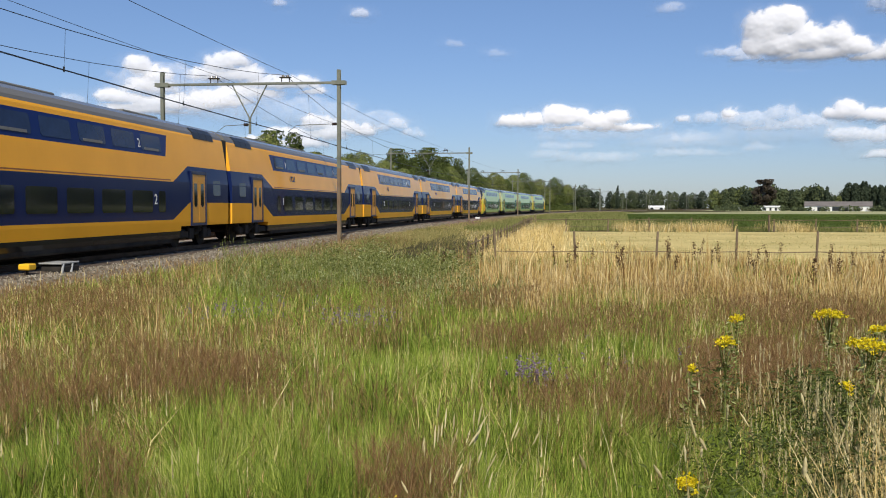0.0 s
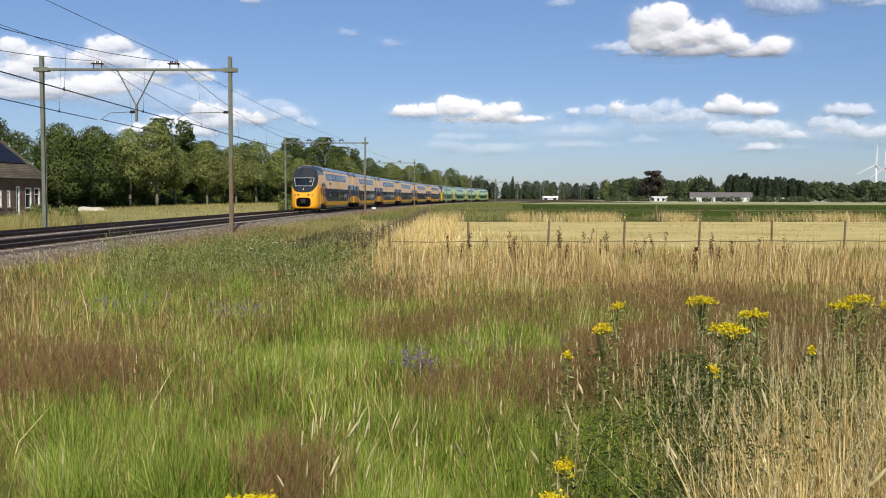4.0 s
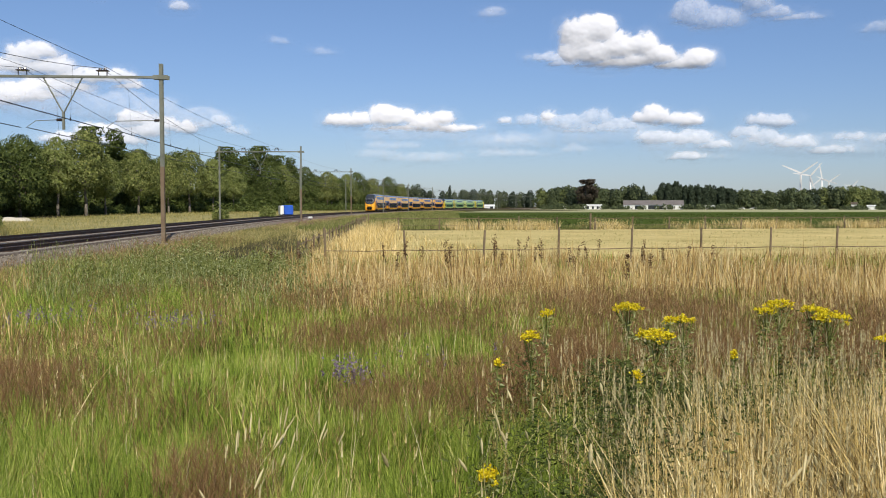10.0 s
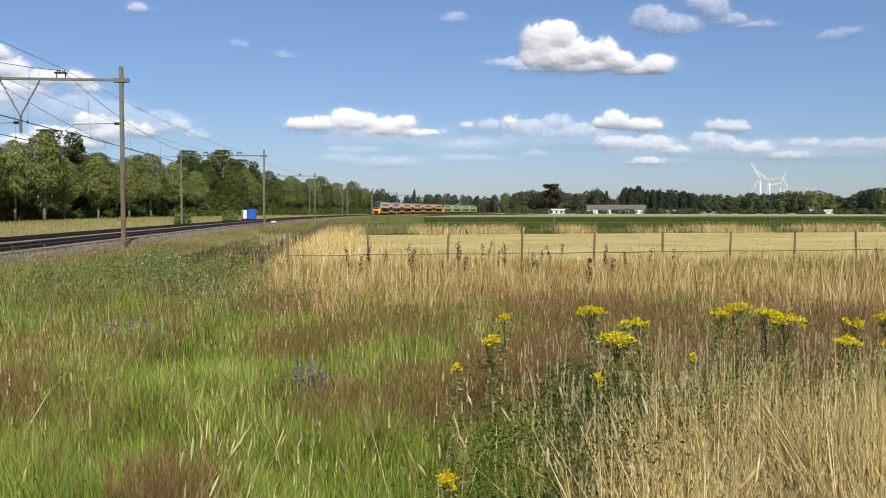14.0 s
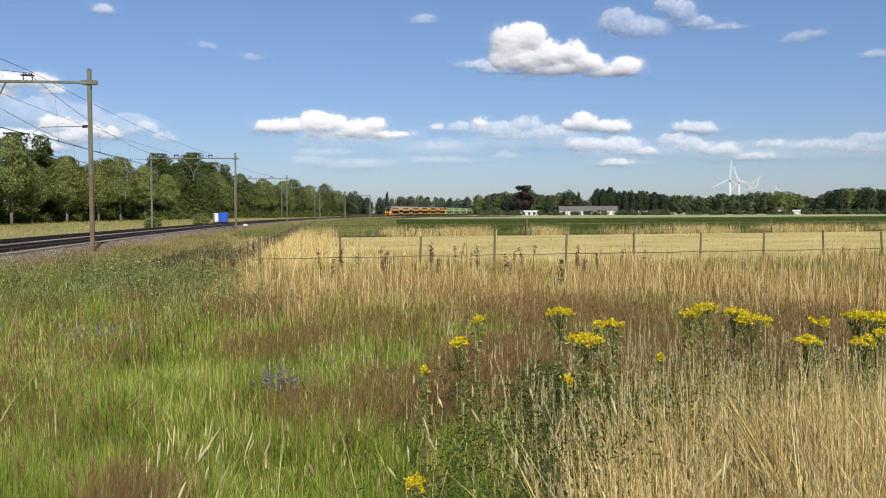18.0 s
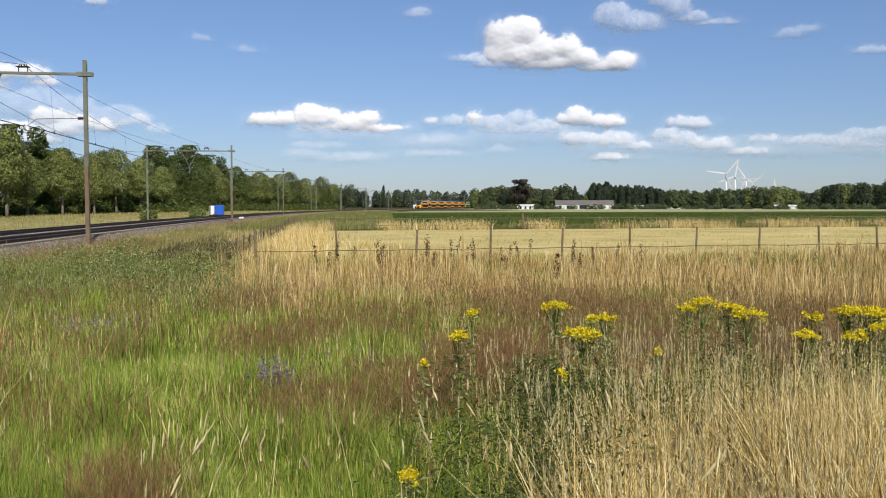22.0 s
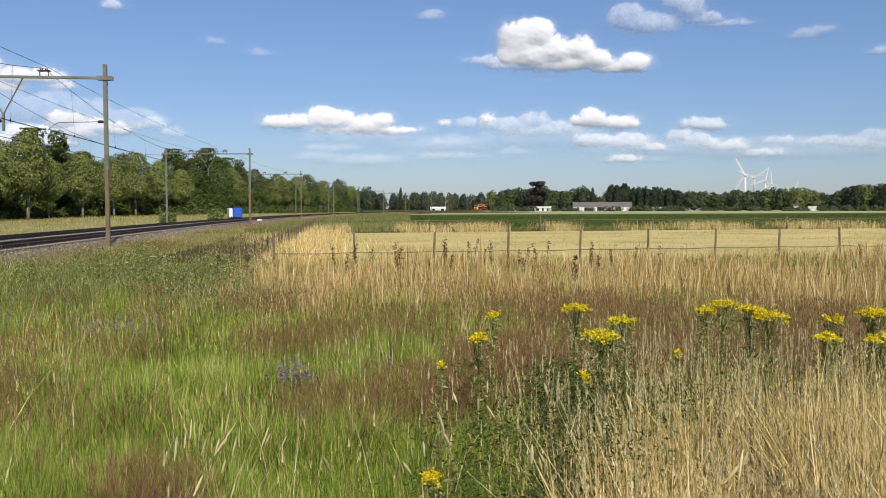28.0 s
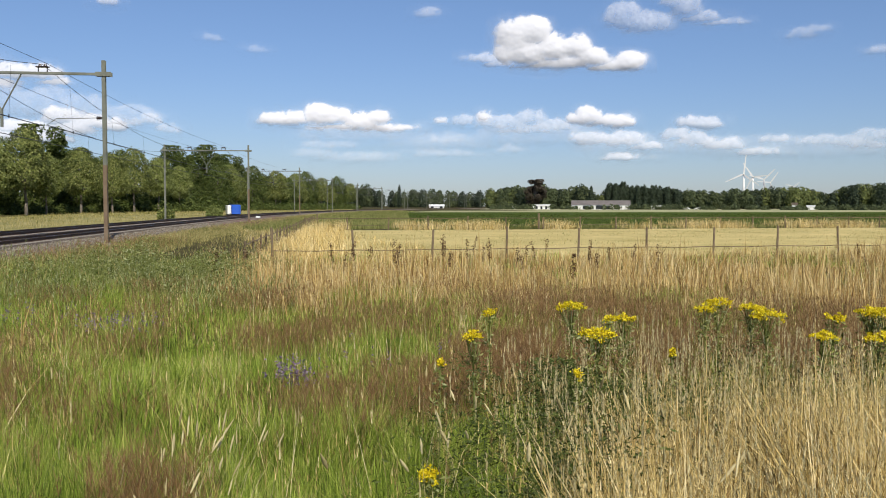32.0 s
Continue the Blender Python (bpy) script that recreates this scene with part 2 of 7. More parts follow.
def field(name, outline, z, material, label, category, n=40):
    """A field as a thin sheet between two lines of points (near edge, far edge) that lies just over the ground."""
    (a, b), (c, d) = outline
    v, f = [], []
    for j in range(n + 1):
        q = j / n
        for i in range(n + 1):
            p = i / n
            x = (a[0] + (b[0] - a[0]) * p) * (1 - q) + (c[0] + (d[0] - c[0]) * p) * q
            y = (a[1] + (b[1] - a[1]) * p) * (1 - q) + (c[1] + (d[1] - c[1]) * p) * q
            v.append((x, y, max(float(ground_z(x, y)), -0.2) + z + 0.25 * z * noise.noise((x * 0.3, y * 0.3, 0))))
    for j in range(n):
        for i in range(n):
            k = j * (n + 1) + i
            f.append((k, k + 1, k + n + 2, k + n + 1))
    return tagged(sheet(name, v, f, material, smooth=True), label, category, kind="structure")


def make_verge():
    """The dry strip of ground between the far rails and the roadside trees."""
    offs, stations = np.linspace(-8.4, -30.0, 12), np.arange(-60, 341, 5.0)
    v, f, n = [], [], len(offs)
    for s in stations:
        for o in offs:
            x, y, _ = on_line(s, o)
            v.append((x, y, float(ground_z(x, y)) + 0.03))
    for j in range(len(stations) - 1):
        for i in range(n - 1):
            k = j * n + i
            f.append((k, k + 1, k + n + 1, k + n))
    tagged(sheet("verge", v, f, M_VERGE, smooth=True), "dry grassy verge beyond the railway", "verge", kind="structure")


def sweep(name, s0, s1, profile, material, step=4.0, parent=None, label="", off=0.0, smooth=False):
    """A profile of (offset, height) points drawn along the line."""
    stations = np.arange(s0, s1 + step * 0.5, step)
    v, f, n = [], [], len(profile)
    for s in stations:
        for o, z in profile:
            x, y, _ = on_line(s, o + off)
            v.append((x, y, z))
    for j in range(len(stations) - 1):
        for i in range(n - 1):
            k = j * n + i
            f.append((k, k + 1, k + n + 1, k + n))
    return sheet(name, v, f, material, parent, label, smooth)


def make_track():
    top = RAIL_Z - 0.17
    bed = sweep("ballast_bed", -110, 900, [(3.8, -0.14), (3.2, -0.04), (2.25, top - 0.10), (1.9, top - 0.06), (-1.9, top - 0.06), (-2.07, top - 0.09), (-2.25, top - 0.06),
                (-6.1, top - 0.06), (-6.4, top - 0.10), (-7.6, -0.04), (-8.3, -0.14)], M_BALLAST, 2.0)
    tagged(bed, "grey crushed-stone ballast bed of a double railway", "track bed", kind="structure")
    for k, off in enumerate((0.0, -TRACK_GAP)):
        track = empty("railway_track", Matrix.Identity(4), "rusty steel rails on concrete sleepers in ballast", "track", "railway tracks", "structure")
        sweep("ballast_between_rails", -110, 900, [(-2.4 if k == 0 else -1.8, top - 0.045), (-1.3, top - 0.016), (-0.6, top - 0.008), (0.6, top - 0.008), (1.3, top - 0.016), (1.7, top - 0.05)], M_BALLAST_DARK, 2.0, track, off=off)
        for side in (-1, 1):
            c = side * (GAUGE / 2 + 0.036)
            sweep("rail", -110, 900, [(c - 0.075, top + 0.0), (c - 0.012, top + 0.03), (c - 0.012, RAIL_Z - 0.045), (c - 0.036, RAIL_Z - 0.035), (c - 0.036, RAIL_Z - 0.002),
                  (c + 0.036, RAIL_Z - 0.002), (c + 0.036, RAIL_Z - 0.035), (c + 0.012, RAIL_Z - 0.045), (c + 0.012, top + 0.03), (c + 0.075, top + 0.0)], M_RAIL, 2.0, track, off=off)
            sweep("rail_head", -110, 900, [(c - 0.03, RAIL_Z), (c + 0.03, RAIL_Z)], M_RAILTOP, 2.0, track, "polished running surface", off=off)
        bm = bmesh.new()
        box(bm, -1.26, 1.26, -0.13, 0.13, -0.2, 0.0, 0.03)
        first = part("sleeper", bm, M_SLEEPER, track)
        first.matrix_basis = line_pose(-26, off, top + 0.004)
        pieces = 150
        for i in range(1, pieces):
            c = first.copy()
            scene.collection.objects.link(c)
            c.matrix_basis = line_pose(-26 + 0.6 * i, off, top + 0.004 + 0.006 * math.sin(i * 2.4))
        v, f = [], []
        for i in list(range(-100, 0)) + list(range(pieces, 900)):
            m = line_pose(-26 + 0.6 * i, off, top + 0.004)
            b = len(v)
            v += [m @ Vector((x, y, z)) for z in (-0.1, 0) for x, y in ((-1.26, -0.13), (1.26, -0.13), (1.26, 0.13), (-1.26, 0.13))]
            f += [(b + 4, b + 5, b + 6, b + 7), (b, b + 1, b + 5, b + 4), (b + 1, b + 2, b + 6, b + 5), (b + 2, b + 3, b + 7, b + 6), (b + 3, b, b + 4, b + 7)]
        tagged(sheet("far_sleepers", v, f, M_SLEEPER, track), kind="stuff")


def make_stones():
    """Loose stones over the ballast on the near side."""
    rng = np.random.default_rng(61)
    n = 9000
    s, off = -30 + 75 * rng.uniform(0, 1, n) ** 1.5, rng.uniform(1.35, 3.1, n)
    x, y, _ = on_line(s, off)
    z = np.interp(off, [1.9, 2.25, 3.2, 3.8], [RAIL_Z - 0.23, RAIL_Z - 0.27, -0.04, -0.13])
    r = rng.uniform(0.022, 0.05, n)
    shape = np.array([(1, 0, -0.2), (-0.4, 0.9, -0.2), (-0.6, -0.8, -0.2), (0.1, 0.1, 0.9), (-0.5, 0.1, 0.5)])
    v = np.stack([x, y, z], 1)[:, None, :] + r[:, None, None] * (shape[None] + rng.normal(0, 0.22, (n, 5, 3)))
    k = 5 * np.arange(n)[:, None]
    t = np.concatenate([k + q for q in ([0, 1, 3], [1, 4, 3], [1, 2, 4], [2, 3, 4], [2, 0, 3])])
    tagged(new("ballast_stones", quick("ballast_stones", v.reshape(-1, 3), t, M_STONE)), "loose grey crushed stones on the ballast shoulder", "stones", kind="stuff")


# ---- overhead line ----
MASTS = [-64, 0.6, 66.5, 133.5, 197.5, 255.5, 313.5, 370.5, 430, 490, 550, 612]
POST_R, POST_L, POST_H = 3.05, -7.2, 9.56
BEAM_Z = 8.84
CONTACT_Z = RAIL_Z + 5.7


def make_portal(m, rusty):
    g = empty("catenary_portal", m, "grey-green steel portal mast spanning both railway tracks", "catenary mast", "catenary portals")
    for o in (POST_R, POST_L):
        bm = bmesh.new()
        for q in (-1, 1):           # two channels back to back: an H section
            box(bm, o - 0.095, o + 0.095, q * 0.10 - 0.012, q * 0.10 + 0.012, -0.1, POST_H)
        box(bm, o - 0.012, o + 0.012, -0.088, 0.088, -0.1, POST_H)
        part("post", bm, [M_MAST], g)
        if rusty and o == POST_R:
            bm = bmesh.new()
            for q in (-1, 1):
                box(bm, o - 0.099, o + 0.099, q * 0.102 - 0.014, q * 0.102 + 0.014, -0.1, 4.1)
            box(bm, o - 0.016, o + 0.016, -0.087, 0.087, -0.1, 4.1)
            part("post_foot_paint", bm, M_MASTRUST, g, "rusty brown lower half")
        bm = bmesh.new()
        box(bm, o - 0.35, o + 0.35, -0.35, 0.35, -0.6, 0.02, 0.04)
        part("footing", bm, M_SLEEPER, g, "concrete footing")
        bm = bmesh.new()
        for q in (-0.15, 0.15):
            box(bm, o - 0.4, o + 0.4, q - 0.02, q + 0.02, BEAM_Z - 0.11, BEAM_Z + 0.11)
        part("bracket", bm, M_MAST, g)
    bm = bmesh.new()
    for q in (-0.09, 0.09):
        box(bm, POST_L - 0.3, POST_R + 0.3, q - 0.012, q + 0.012, BEAM_Z - 0.055, BEAM_Z + 0.055)
    box(bm, POST_L - 0.3, POST_R + 0.3, -0.08, 0.08, BEAM_Z + 0.05, BEAM_Z + 0.07)
    part("beam", bm, M_MAST, g)
    bm = bmesh.new()                # the V-shaped hanger between the tracks
    mid = -TRACK_GAP / 2
    rod(bm, (mid - 1.0, 0, BEAM_Z - 0.06), (mid, 0, 6.9), 0.04)
    rod(bm, (mid + 1.0, 0, BEAM_Z - 0.06), (mid, 0, 6.9), 0.04)
    box(bm, mid - 0.06, mid + 0.06, -0.06, 0.06, 6.05, 7.0)
    part("hanger", bm, M_MAST, g)
    for off, root in ((0.0, POST_R - 0.10), (-TRACK_GAP, mid - 0.06)):
        bm = bmesh.new()
        rod(bm, (root, 0, CONTACT_Z + 0.42), (root - 0.3, 0, CONTACT_Z + 0.4), 0.055, sides=10)
        for k in range(3):
            rod(bm, (root - 0.06 - 0.08 * k, 0, CONTACT_Z + 0.42), (root - 0.1 - 0.08 * k, 0, CONTACT_Z + 0.42), 0.085, sides=10)
        part("insulator", bm, M_INSUL, g, "dark ribbed insulator")
        bm = bmesh.new()
        end = off + 0.12
        rod(bm, (root - 0.3, 0, CONTACT_Z + 0.42), (end + 0.5, 0, CONTACT_Z + 0.36), 0.02, sides=6)
        rod(bm, (end + 0.5, 0, CONTACT_Z + 0.36), (end, 0, CONTACT_Z), 0.016, sides=6)
        part("registration_arm", bm, M_MAST, g)
        bm = bmesh.new()
        box(bm, off - 0.32, off + 0.32, -0.16, 0.16, BEAM_Z + 0.3, BEAM_Z + 0.36, 0.02)
        for q in (-0.22, 0.22):
            rod(bm, (off + q, 0, BEAM_Z + 0.06), (off + q, 0, BEAM_Z + 0.32), 0.028, sides=8)
            rod(bm, (off + q * 0.6, 0, BEAM_Z + 0.34), (off + q * 0.6, 0, BEAM_Z + 0.47), 0.10, 0.06, sides=10)
        part("insulator_stand", bm, M_INSUL, g, "dark insulator stand on the beam")
    return g


def wire(bm, pts, r):
    """Adds a thin five-sided wire through the points."""
    ring = []
    for i, p in enumerate(pts):
        a, b = Vector(pts[max(i - 1, 0)]), Vector(pts[min(i + 1, len(pts) - 1)])
        t = (b - a).normalized()
        u = t.cross(Vector((0, 0, 1))).normalized()
        w = u.cross(t)
        ring.append([bm.verts.new(Vector(p) + r * (math.cos(k * 1.2566) * u + math.sin(k * 1.2566) * w)) for k in range(5)])
    for a, b in zip(ring, ring[1:]):
        for k in range(5):
            bm.faces.new((a[k], a[(k + 1) % 5], b[(k + 1) % 5], b[k]))


def make_overhead():
    for i, s in enumerate(MASTS):
        make_portal(line_pose(s), i < 4)
    for off in (0.0, -TRACK_GAP):
        g = empty("overhead_wire", Matrix.Identity(4), "thin dark overhead contact and carrying wires with droppers", "overhead wire", "overhead wires")
        for a, b in zip(MASTS, MASTS[1:]):
            bm, n = bmesh.new(), 14
            thick = 0.014 if a < 100 else 0.02
            carry, contact = [], []
            for k in range(n + 1):
                q = k / n
                s = a + (b - a) * q
                sag = 4 * q * (1 - q)
                x, y, _ = on_line(s, off + 0.15 * math.cos(math.pi * q))
                contact.append((x, y, CONTACT_Z - 0.03 * sag))
                x, y, _ = on_line(s, off)
                carry.append((x, y, BEAM_Z + 0.46 - (BEAM_Z + 0.46 - CONTACT_Z - 1.05) * sag))
            wire(bm, carry, thick)
            part("carrying_wire", bm, M_WIRE, g)
            bm = bmesh.new()
            wire(bm, contact, thick)
            wire(bm, [(p[0] + 0.05, p[1], p[2] + 0.01) for p in contact], thick * 0.8)
            part("contact_wire", bm, M_WIRE, g)
            for k in range(1, n, 2):
                bm = bmesh.new()
                rod(bm, carry[k], contact[k], 0.006, sides=4)
                rod(bm, Vector(contact[k]) + Vector((0, 0, -0.05)), Vector(contact[k]) + Vector((0, 0, 0.12)), 0.03, sides=5)
                part("dropper", bm, M_WIRE, g)
    g = empty("feeder_wire", Matrix.Identity(4), "thin dark feeder cables between the mast heads", "overhead wire", "overhead wires")
    for o, z in ((0.22, BEAM_Z + 0.5), (0.22 - TRACK_GAP, BEAM_Z + 0.5)):
        for a, b in zip(MASTS, MASTS[1:]):
            bm = bmesh.new()
            pts = []
            for k in range(13):
                q = k / 12
                x, y, _ = on_line(a + (b - a) * q, o)
                pts.append((x, y, z - 0.3 * 4 * q * (1 - q)))
            wire(bm, pts, 0.012)
            part("cable", bm, M_WIRE, g)


make_ground()
field("hay_field", (((1, 32.4), (160, 32.4)), ((7.0, 79.0), (260, 79.0))), 0.03, M_HAY, "mown straw-yellow hay field between two fences", "field")
field("green_crop_field", (((17, 85), (400, 85)), ((56, 285), (700, 285))), 0.12, M_CROP, "dark green low crop field", "field")
field("far_pasture_field", (((56.3, 285.5), (1200, 285.5)), ((190, 640), (1800, 640))), 0.12, M_PASTURE, "pale dry pasture reaching to the woods", "field")
make_verge()
make_track()
make_stones()
make_overhead()

# ---- the double-deck train ----
CAR, BODY = 26.6, 26.1
PROFILE = [(1.30, 0.36), (1.37, 0.50), (1.395, 0.95), (1.40, 1.6), (1.40, 2.42), (1.315, 3.1), (1.28, 3.35), (1.22, 3.75), (1.15, 4.17), (1.08, 4.36), (0.90, 4.54), (0.55, 4.70), (0.0, 4.76)]
_pz, _px = [p[1] for p in PROFILE], [p[0] for p in PROFILE]


def half_width(z):
    return float(np.interp(z, _pz, _px))


def livery(name, base, band, upper, roof, cab=False, base_end=None):
    """Paint of a coach: bands and slanted edges by height and place along the coach."""
    m, nt, p = shader(name)
    sep = nt.nodes.new("ShaderNodeSeparateXYZ")
    v = coords(nt)
    nt.links.new(v, sep.inputs[0])
    x, y, z = sep.outputs
    ay = math_node(nt, "ABSOLUTE", y)
    e = math_node(nt, "SUBTRACT", BODY / 2, ay)
    near_cab = math_node(nt, "LESS_THAN", y, 0.0)
    shift = math_node(nt, "MULTIPLY", math_node(nt, "MULTIPLY_ADD", e, -1 / 1.5, 5.6 / 1.5, clamp=True), 0.62)
    zl = math_node(nt, "SUBTRACT", z, shift)
    low = math_node(nt, "MULTIPLY", math_node(nt, "GREATER_THAN", zl, 1.05), math_node(nt, "LESS_THAN", zl, 2.40))
    if cab:
        low = math_node(nt, "MULTIPLY", low, math_node(nt, "MAXIMUM", math_node(nt, "GREATER_THAN", e, 2.5), math_node(nt, "SUBTRACT", 1.0, near_cab)))
    up = math_node(nt, "MULTIPLY", math_node(nt, "GREATER_THAN", z, 3.28), math_node(nt, "LESS_THAN", z, 4.04))
    up = math_node(nt, "MULTIPLY", up, math_node(nt, "GREATER_THAN", math_node(nt, "MULTIPLY_ADD", z, 0.45, e), 7.45))
    n1 = noise_node(nt, v, 0.5)
    n2 = noise_node(nt, v, 9.0)
    grime = math_node(nt, "MULTIPLY_ADD", n1, 0.22, 0.88)
    col = mixed(nt, low, base, band)
    if base_end:
        col = mixed(nt, math_node(nt, "LESS_THAN", e, 3.0), col, base_end)
    col = mixed(nt, up, col, upper)
    thin = math_node(nt, "MULTIPLY", math_node(nt, "GREATER_THAN", z, 2.44), math_node(nt, "LESS_THAN", z, 2.48))
    thin = math_node(nt, "MULTIPLY", thin, math_node(nt, "GREATER_THAN", e, 5.8))
    col = mixed(nt, math_node(nt, "MULTIPLY", thin, 0.8), col, (0.12, 0.02, 0.03))
    col = mixed(nt, math_node(nt, "GREATER_THAN", z, 4.25), col, roof)
    if cab:                          # the dark hood round the driver's window
        q = math_node(nt, "ADD", y, BODY / 2 + 0.6)
        x2 = math_node(nt, "MULTIPLY", x, x)
        edge = math_node(nt, "MULTIPLY_ADD", math_node(nt, "MAXIMUM", math_node(nt, "SUBTRACT", q, 0.75), 0.0), 1.1, 1.97)
        edge = math_node(nt, "MINIMUM", math_node(nt, "ADD", edge, math_node(nt, "MULTIPLY", math_node(nt, "MULTIPLY", x2, x2), 0.30)), 3.78)
        hood = math_node(nt, "GREATER_THAN", z, edge)
        hood = math_node(nt, "MULTIPLY", hood, math_node(nt, "LESS_THAN", q, 5.0))
        col = mixed(nt, hood, col, (0.035, 0.04, 0.047))
    floor = math_node(nt, "SUBTRACT", 0.63, math_node(nt, "MULTIPLY", math_node(nt, "LESS_THAN", y, -BODY / 2 + 0.9), 0.27)) if cab else 0.63
    col = mixed(nt, math_node(nt, "LESS_THAN", z, floor), col, (0.02, 0.02, 0.022))
    hsv = nt.nodes.new("ShaderNodeHueSaturation")
    nt.links.new(col, hsv.inputs["Color"])
    nt.links.new(grime, hsv.inputs["Value"])
    nt.links.new(hsv.outputs[0], p.inputs["Base Color"])
    nt.links.new(math_node(nt, "MULTIPLY_ADD", n2, 0.08, 0.10), p.inputs["Roughness"])
    p.inputs["Specular IOR Level"].default_value = 0.28
    p.inputs["IOR"].default_value = 1.26
    bumped(nt, p, n1, 0.05, 0.02)
    return m


YELLOW, BLUE = (0.93, 0.425, 0.035), (0.009, 0.019, 0.085)
M_CAR = livery("yellow_blue_paint", YELLOW, BLUE, (0.010, 0.024, 0.12), (0.155, 0.15, 0.138))
M_CABCAR = livery("yellow_blue_cab_paint", YELLOW, BLUE, (0.010, 0.024, 0.12), (0.155, 0.15, 0.138), True)
GREEN, TEAL = (0.45, 0.62, 0.24), (0.13, 0.29, 0.16)
M_GCAR = livery("green_paint", GREEN, TEAL, (0.34, 0.52, 0.36), (0.16, 0.20, 0.18), base_end=(0.58, 0.66, 0.20))
M_GCAB = livery("green_cab_paint", GREEN, TEAL, (0.34, 0.52, 0.36), (0.16, 0.20, 0.18), True, base_end=(0.78, 0.62, 0.06))
M_PANE = gloss("tinted_window", (0.012, 0.015, 0.018), 0.06)
M_UPANE = gloss("upper_window", (0.016, 0.026, 0.065), 0.08, ior=1.38)
M_ROOFGLASS = gloss("roof_glass", (0.022, 0.023, 0.026), 0.3, ior=1.25)
M_POCKETSHADE = plain("pocket_shade_black", (0.003, 0.003, 0.003), (0.008, 0.008, 0.008), 0.95, bump=0.2, spec=0.02)
M_DOOR = plain("door_paint", (0.70, 0.31, 0.03), (0.80, 0.37, 0.035), 0.35, bump=0.05, coarse=1, fine=8)
M_FRAME = plain("door_frame_paint", (0.008, 0.016, 0.065), (0.012, 0.022, 0.085), 0.35, bump=0.05)
M_UNDER = plain("underframe_black", (0.012, 0.011, 0.010), (0.045, 0.038, 0.032), 0.85, coarse=2, fine=14, bump=0.5)
M_STEEL = gloss("bare_steel", (0.32, 0.31, 0.30), 0.35, 1.0)
M_GREYPAINT = plain("pale_grey_paint", (0.45, 0.45, 0.44), (0.55, 0.55, 0.54), 0.5, bump=0)
M_RUBBER = plain("gangway_rubber", (0.015, 0.015, 0.016), (0.03, 0.03, 0.03), 0.8)
M_WHITE = plain("white_marking", (0.72, 0.72, 0.70), (0.8, 0.8, 0.78), 0.5, bump=0)
M_LAMP = gloss("head_lamp_glass", (0.75, 0.72, 0.62), 0.1)
M_REDLAMP = gloss("tail_lamp_glass", (0.45, 0.03, 0.015), 0.15)
M_ROOFBOX = plain("roof_grey", (0.12, 0.117, 0.108), (0.20, 0.195, 0.18), 0.6, coarse=0.6, fine=6, bump=0.2)


def sink(z, k):
    """The roof bends down by k towards the driver's end."""
    return z - k * max(0.0, (z - 3.6) / 1.16)


def loft(bm, y0, y1, cab):
    """The shell of a coach between y0 and y1, closed at both ends; its skirt is cut away round the bogies."""
    h = BODY / 2
    cuts = [(h - 4.9, h + 1), (-h + 1.9 if cab else -h - 1, -h + 4.9)]
    ys = sorted({y0, y1, *[y0 + (y1 - y0) * j / 20 for j in range(21)], *[c + q for pair in cuts for c in pair for q in (-0.03, 0.03) if y0 < c < y1]})
    rows = []
    for y in ys:
        low = 0.80 if any(p < y < q for p, q in cuts) else 0.0
        ring = [(half_width(max(z, low)) - (0.0 if z >= low else 0.02 * (i == 0)), max(z, low + 0.004 * i)) for i, (x, z) in enumerate(PROFILE)]
        k = 0.28 * min(max((y0 + 1.4 - y) / 1.4, 0.0), 1.0) if cab else 0.0
        ring = [(x, sink(z, k)) for x, z in ring]
        rows.append([bm.verts.new((x, y, z)) for x, z in ring] + [bm.verts.new((-x, y, z)) for x, z in ring[-2::-1]])
    n = len(rows[0])
    for a, b in zip(rows, rows[1:]):
        for i in range(n - 1):
            bm.faces.new((a[i], a[i + 1], b[i + 1], b[i]))
        bm.faces.new((a[-1], a[0], b[0], b[-1]))
    bm.faces.new(rows[0])
    bm.faces.new(list(reversed(rows[-1])))


NOSE = [(0.36, 1.16), (0.5, 1.24), (0.75, 1.28), (1.1, 1.30), (1.5, 1.30), (1.9, 1.27), (2.2, 1.22), (2.6, 1.12), (3.0, 1.0), (3.35, 0.87), (3.7, 0.72), (4.0, 0.56), (4.25, 0.42), (4.45, 0.29), (4.60, 0.16), (4.70, 0.06), (4.76, 0.0)]


def nose_point(y0, x, z, out=0.0):
    """A place on the face of the nose, at x across and z up."""
    d = float(np.interp(z, *zip(*NOSE)))
    c = min(abs(x) / max(half_width(z), 0.001), 1.0) ** 3.4
    return Vector((x, y0 - d * max(1 - c, 0.0) ** 0.42 - out, z))


def nose(bm, y0):
    """The blunt rounded front of a driving coach, from its shell at y0 forward to -y."""
    n, rows = 26, []
    for z, d in NOSE:
        w = half_width(z)
        rows.append([bm.verts.new(nose_point(y0, w * math.copysign(1 - (1 - abs(2 * k / n - 1)) ** 1.7, 1 - 2 * k / n), z)) for k in range(n + 1)])
    for a, b in zip(rows, rows[1:]):
        for k in range(n):
            bm.faces.new((a[k], a[k + 1], b[k + 1], b[k]))
    bm.faces.new(list(reversed(rows[0])))
    for v in bm.verts:
        v.co.z = sink(v.co.z, 0.28)
    bmesh.ops.remove_doubles(bm, verts=bm.verts, dist=0.002)


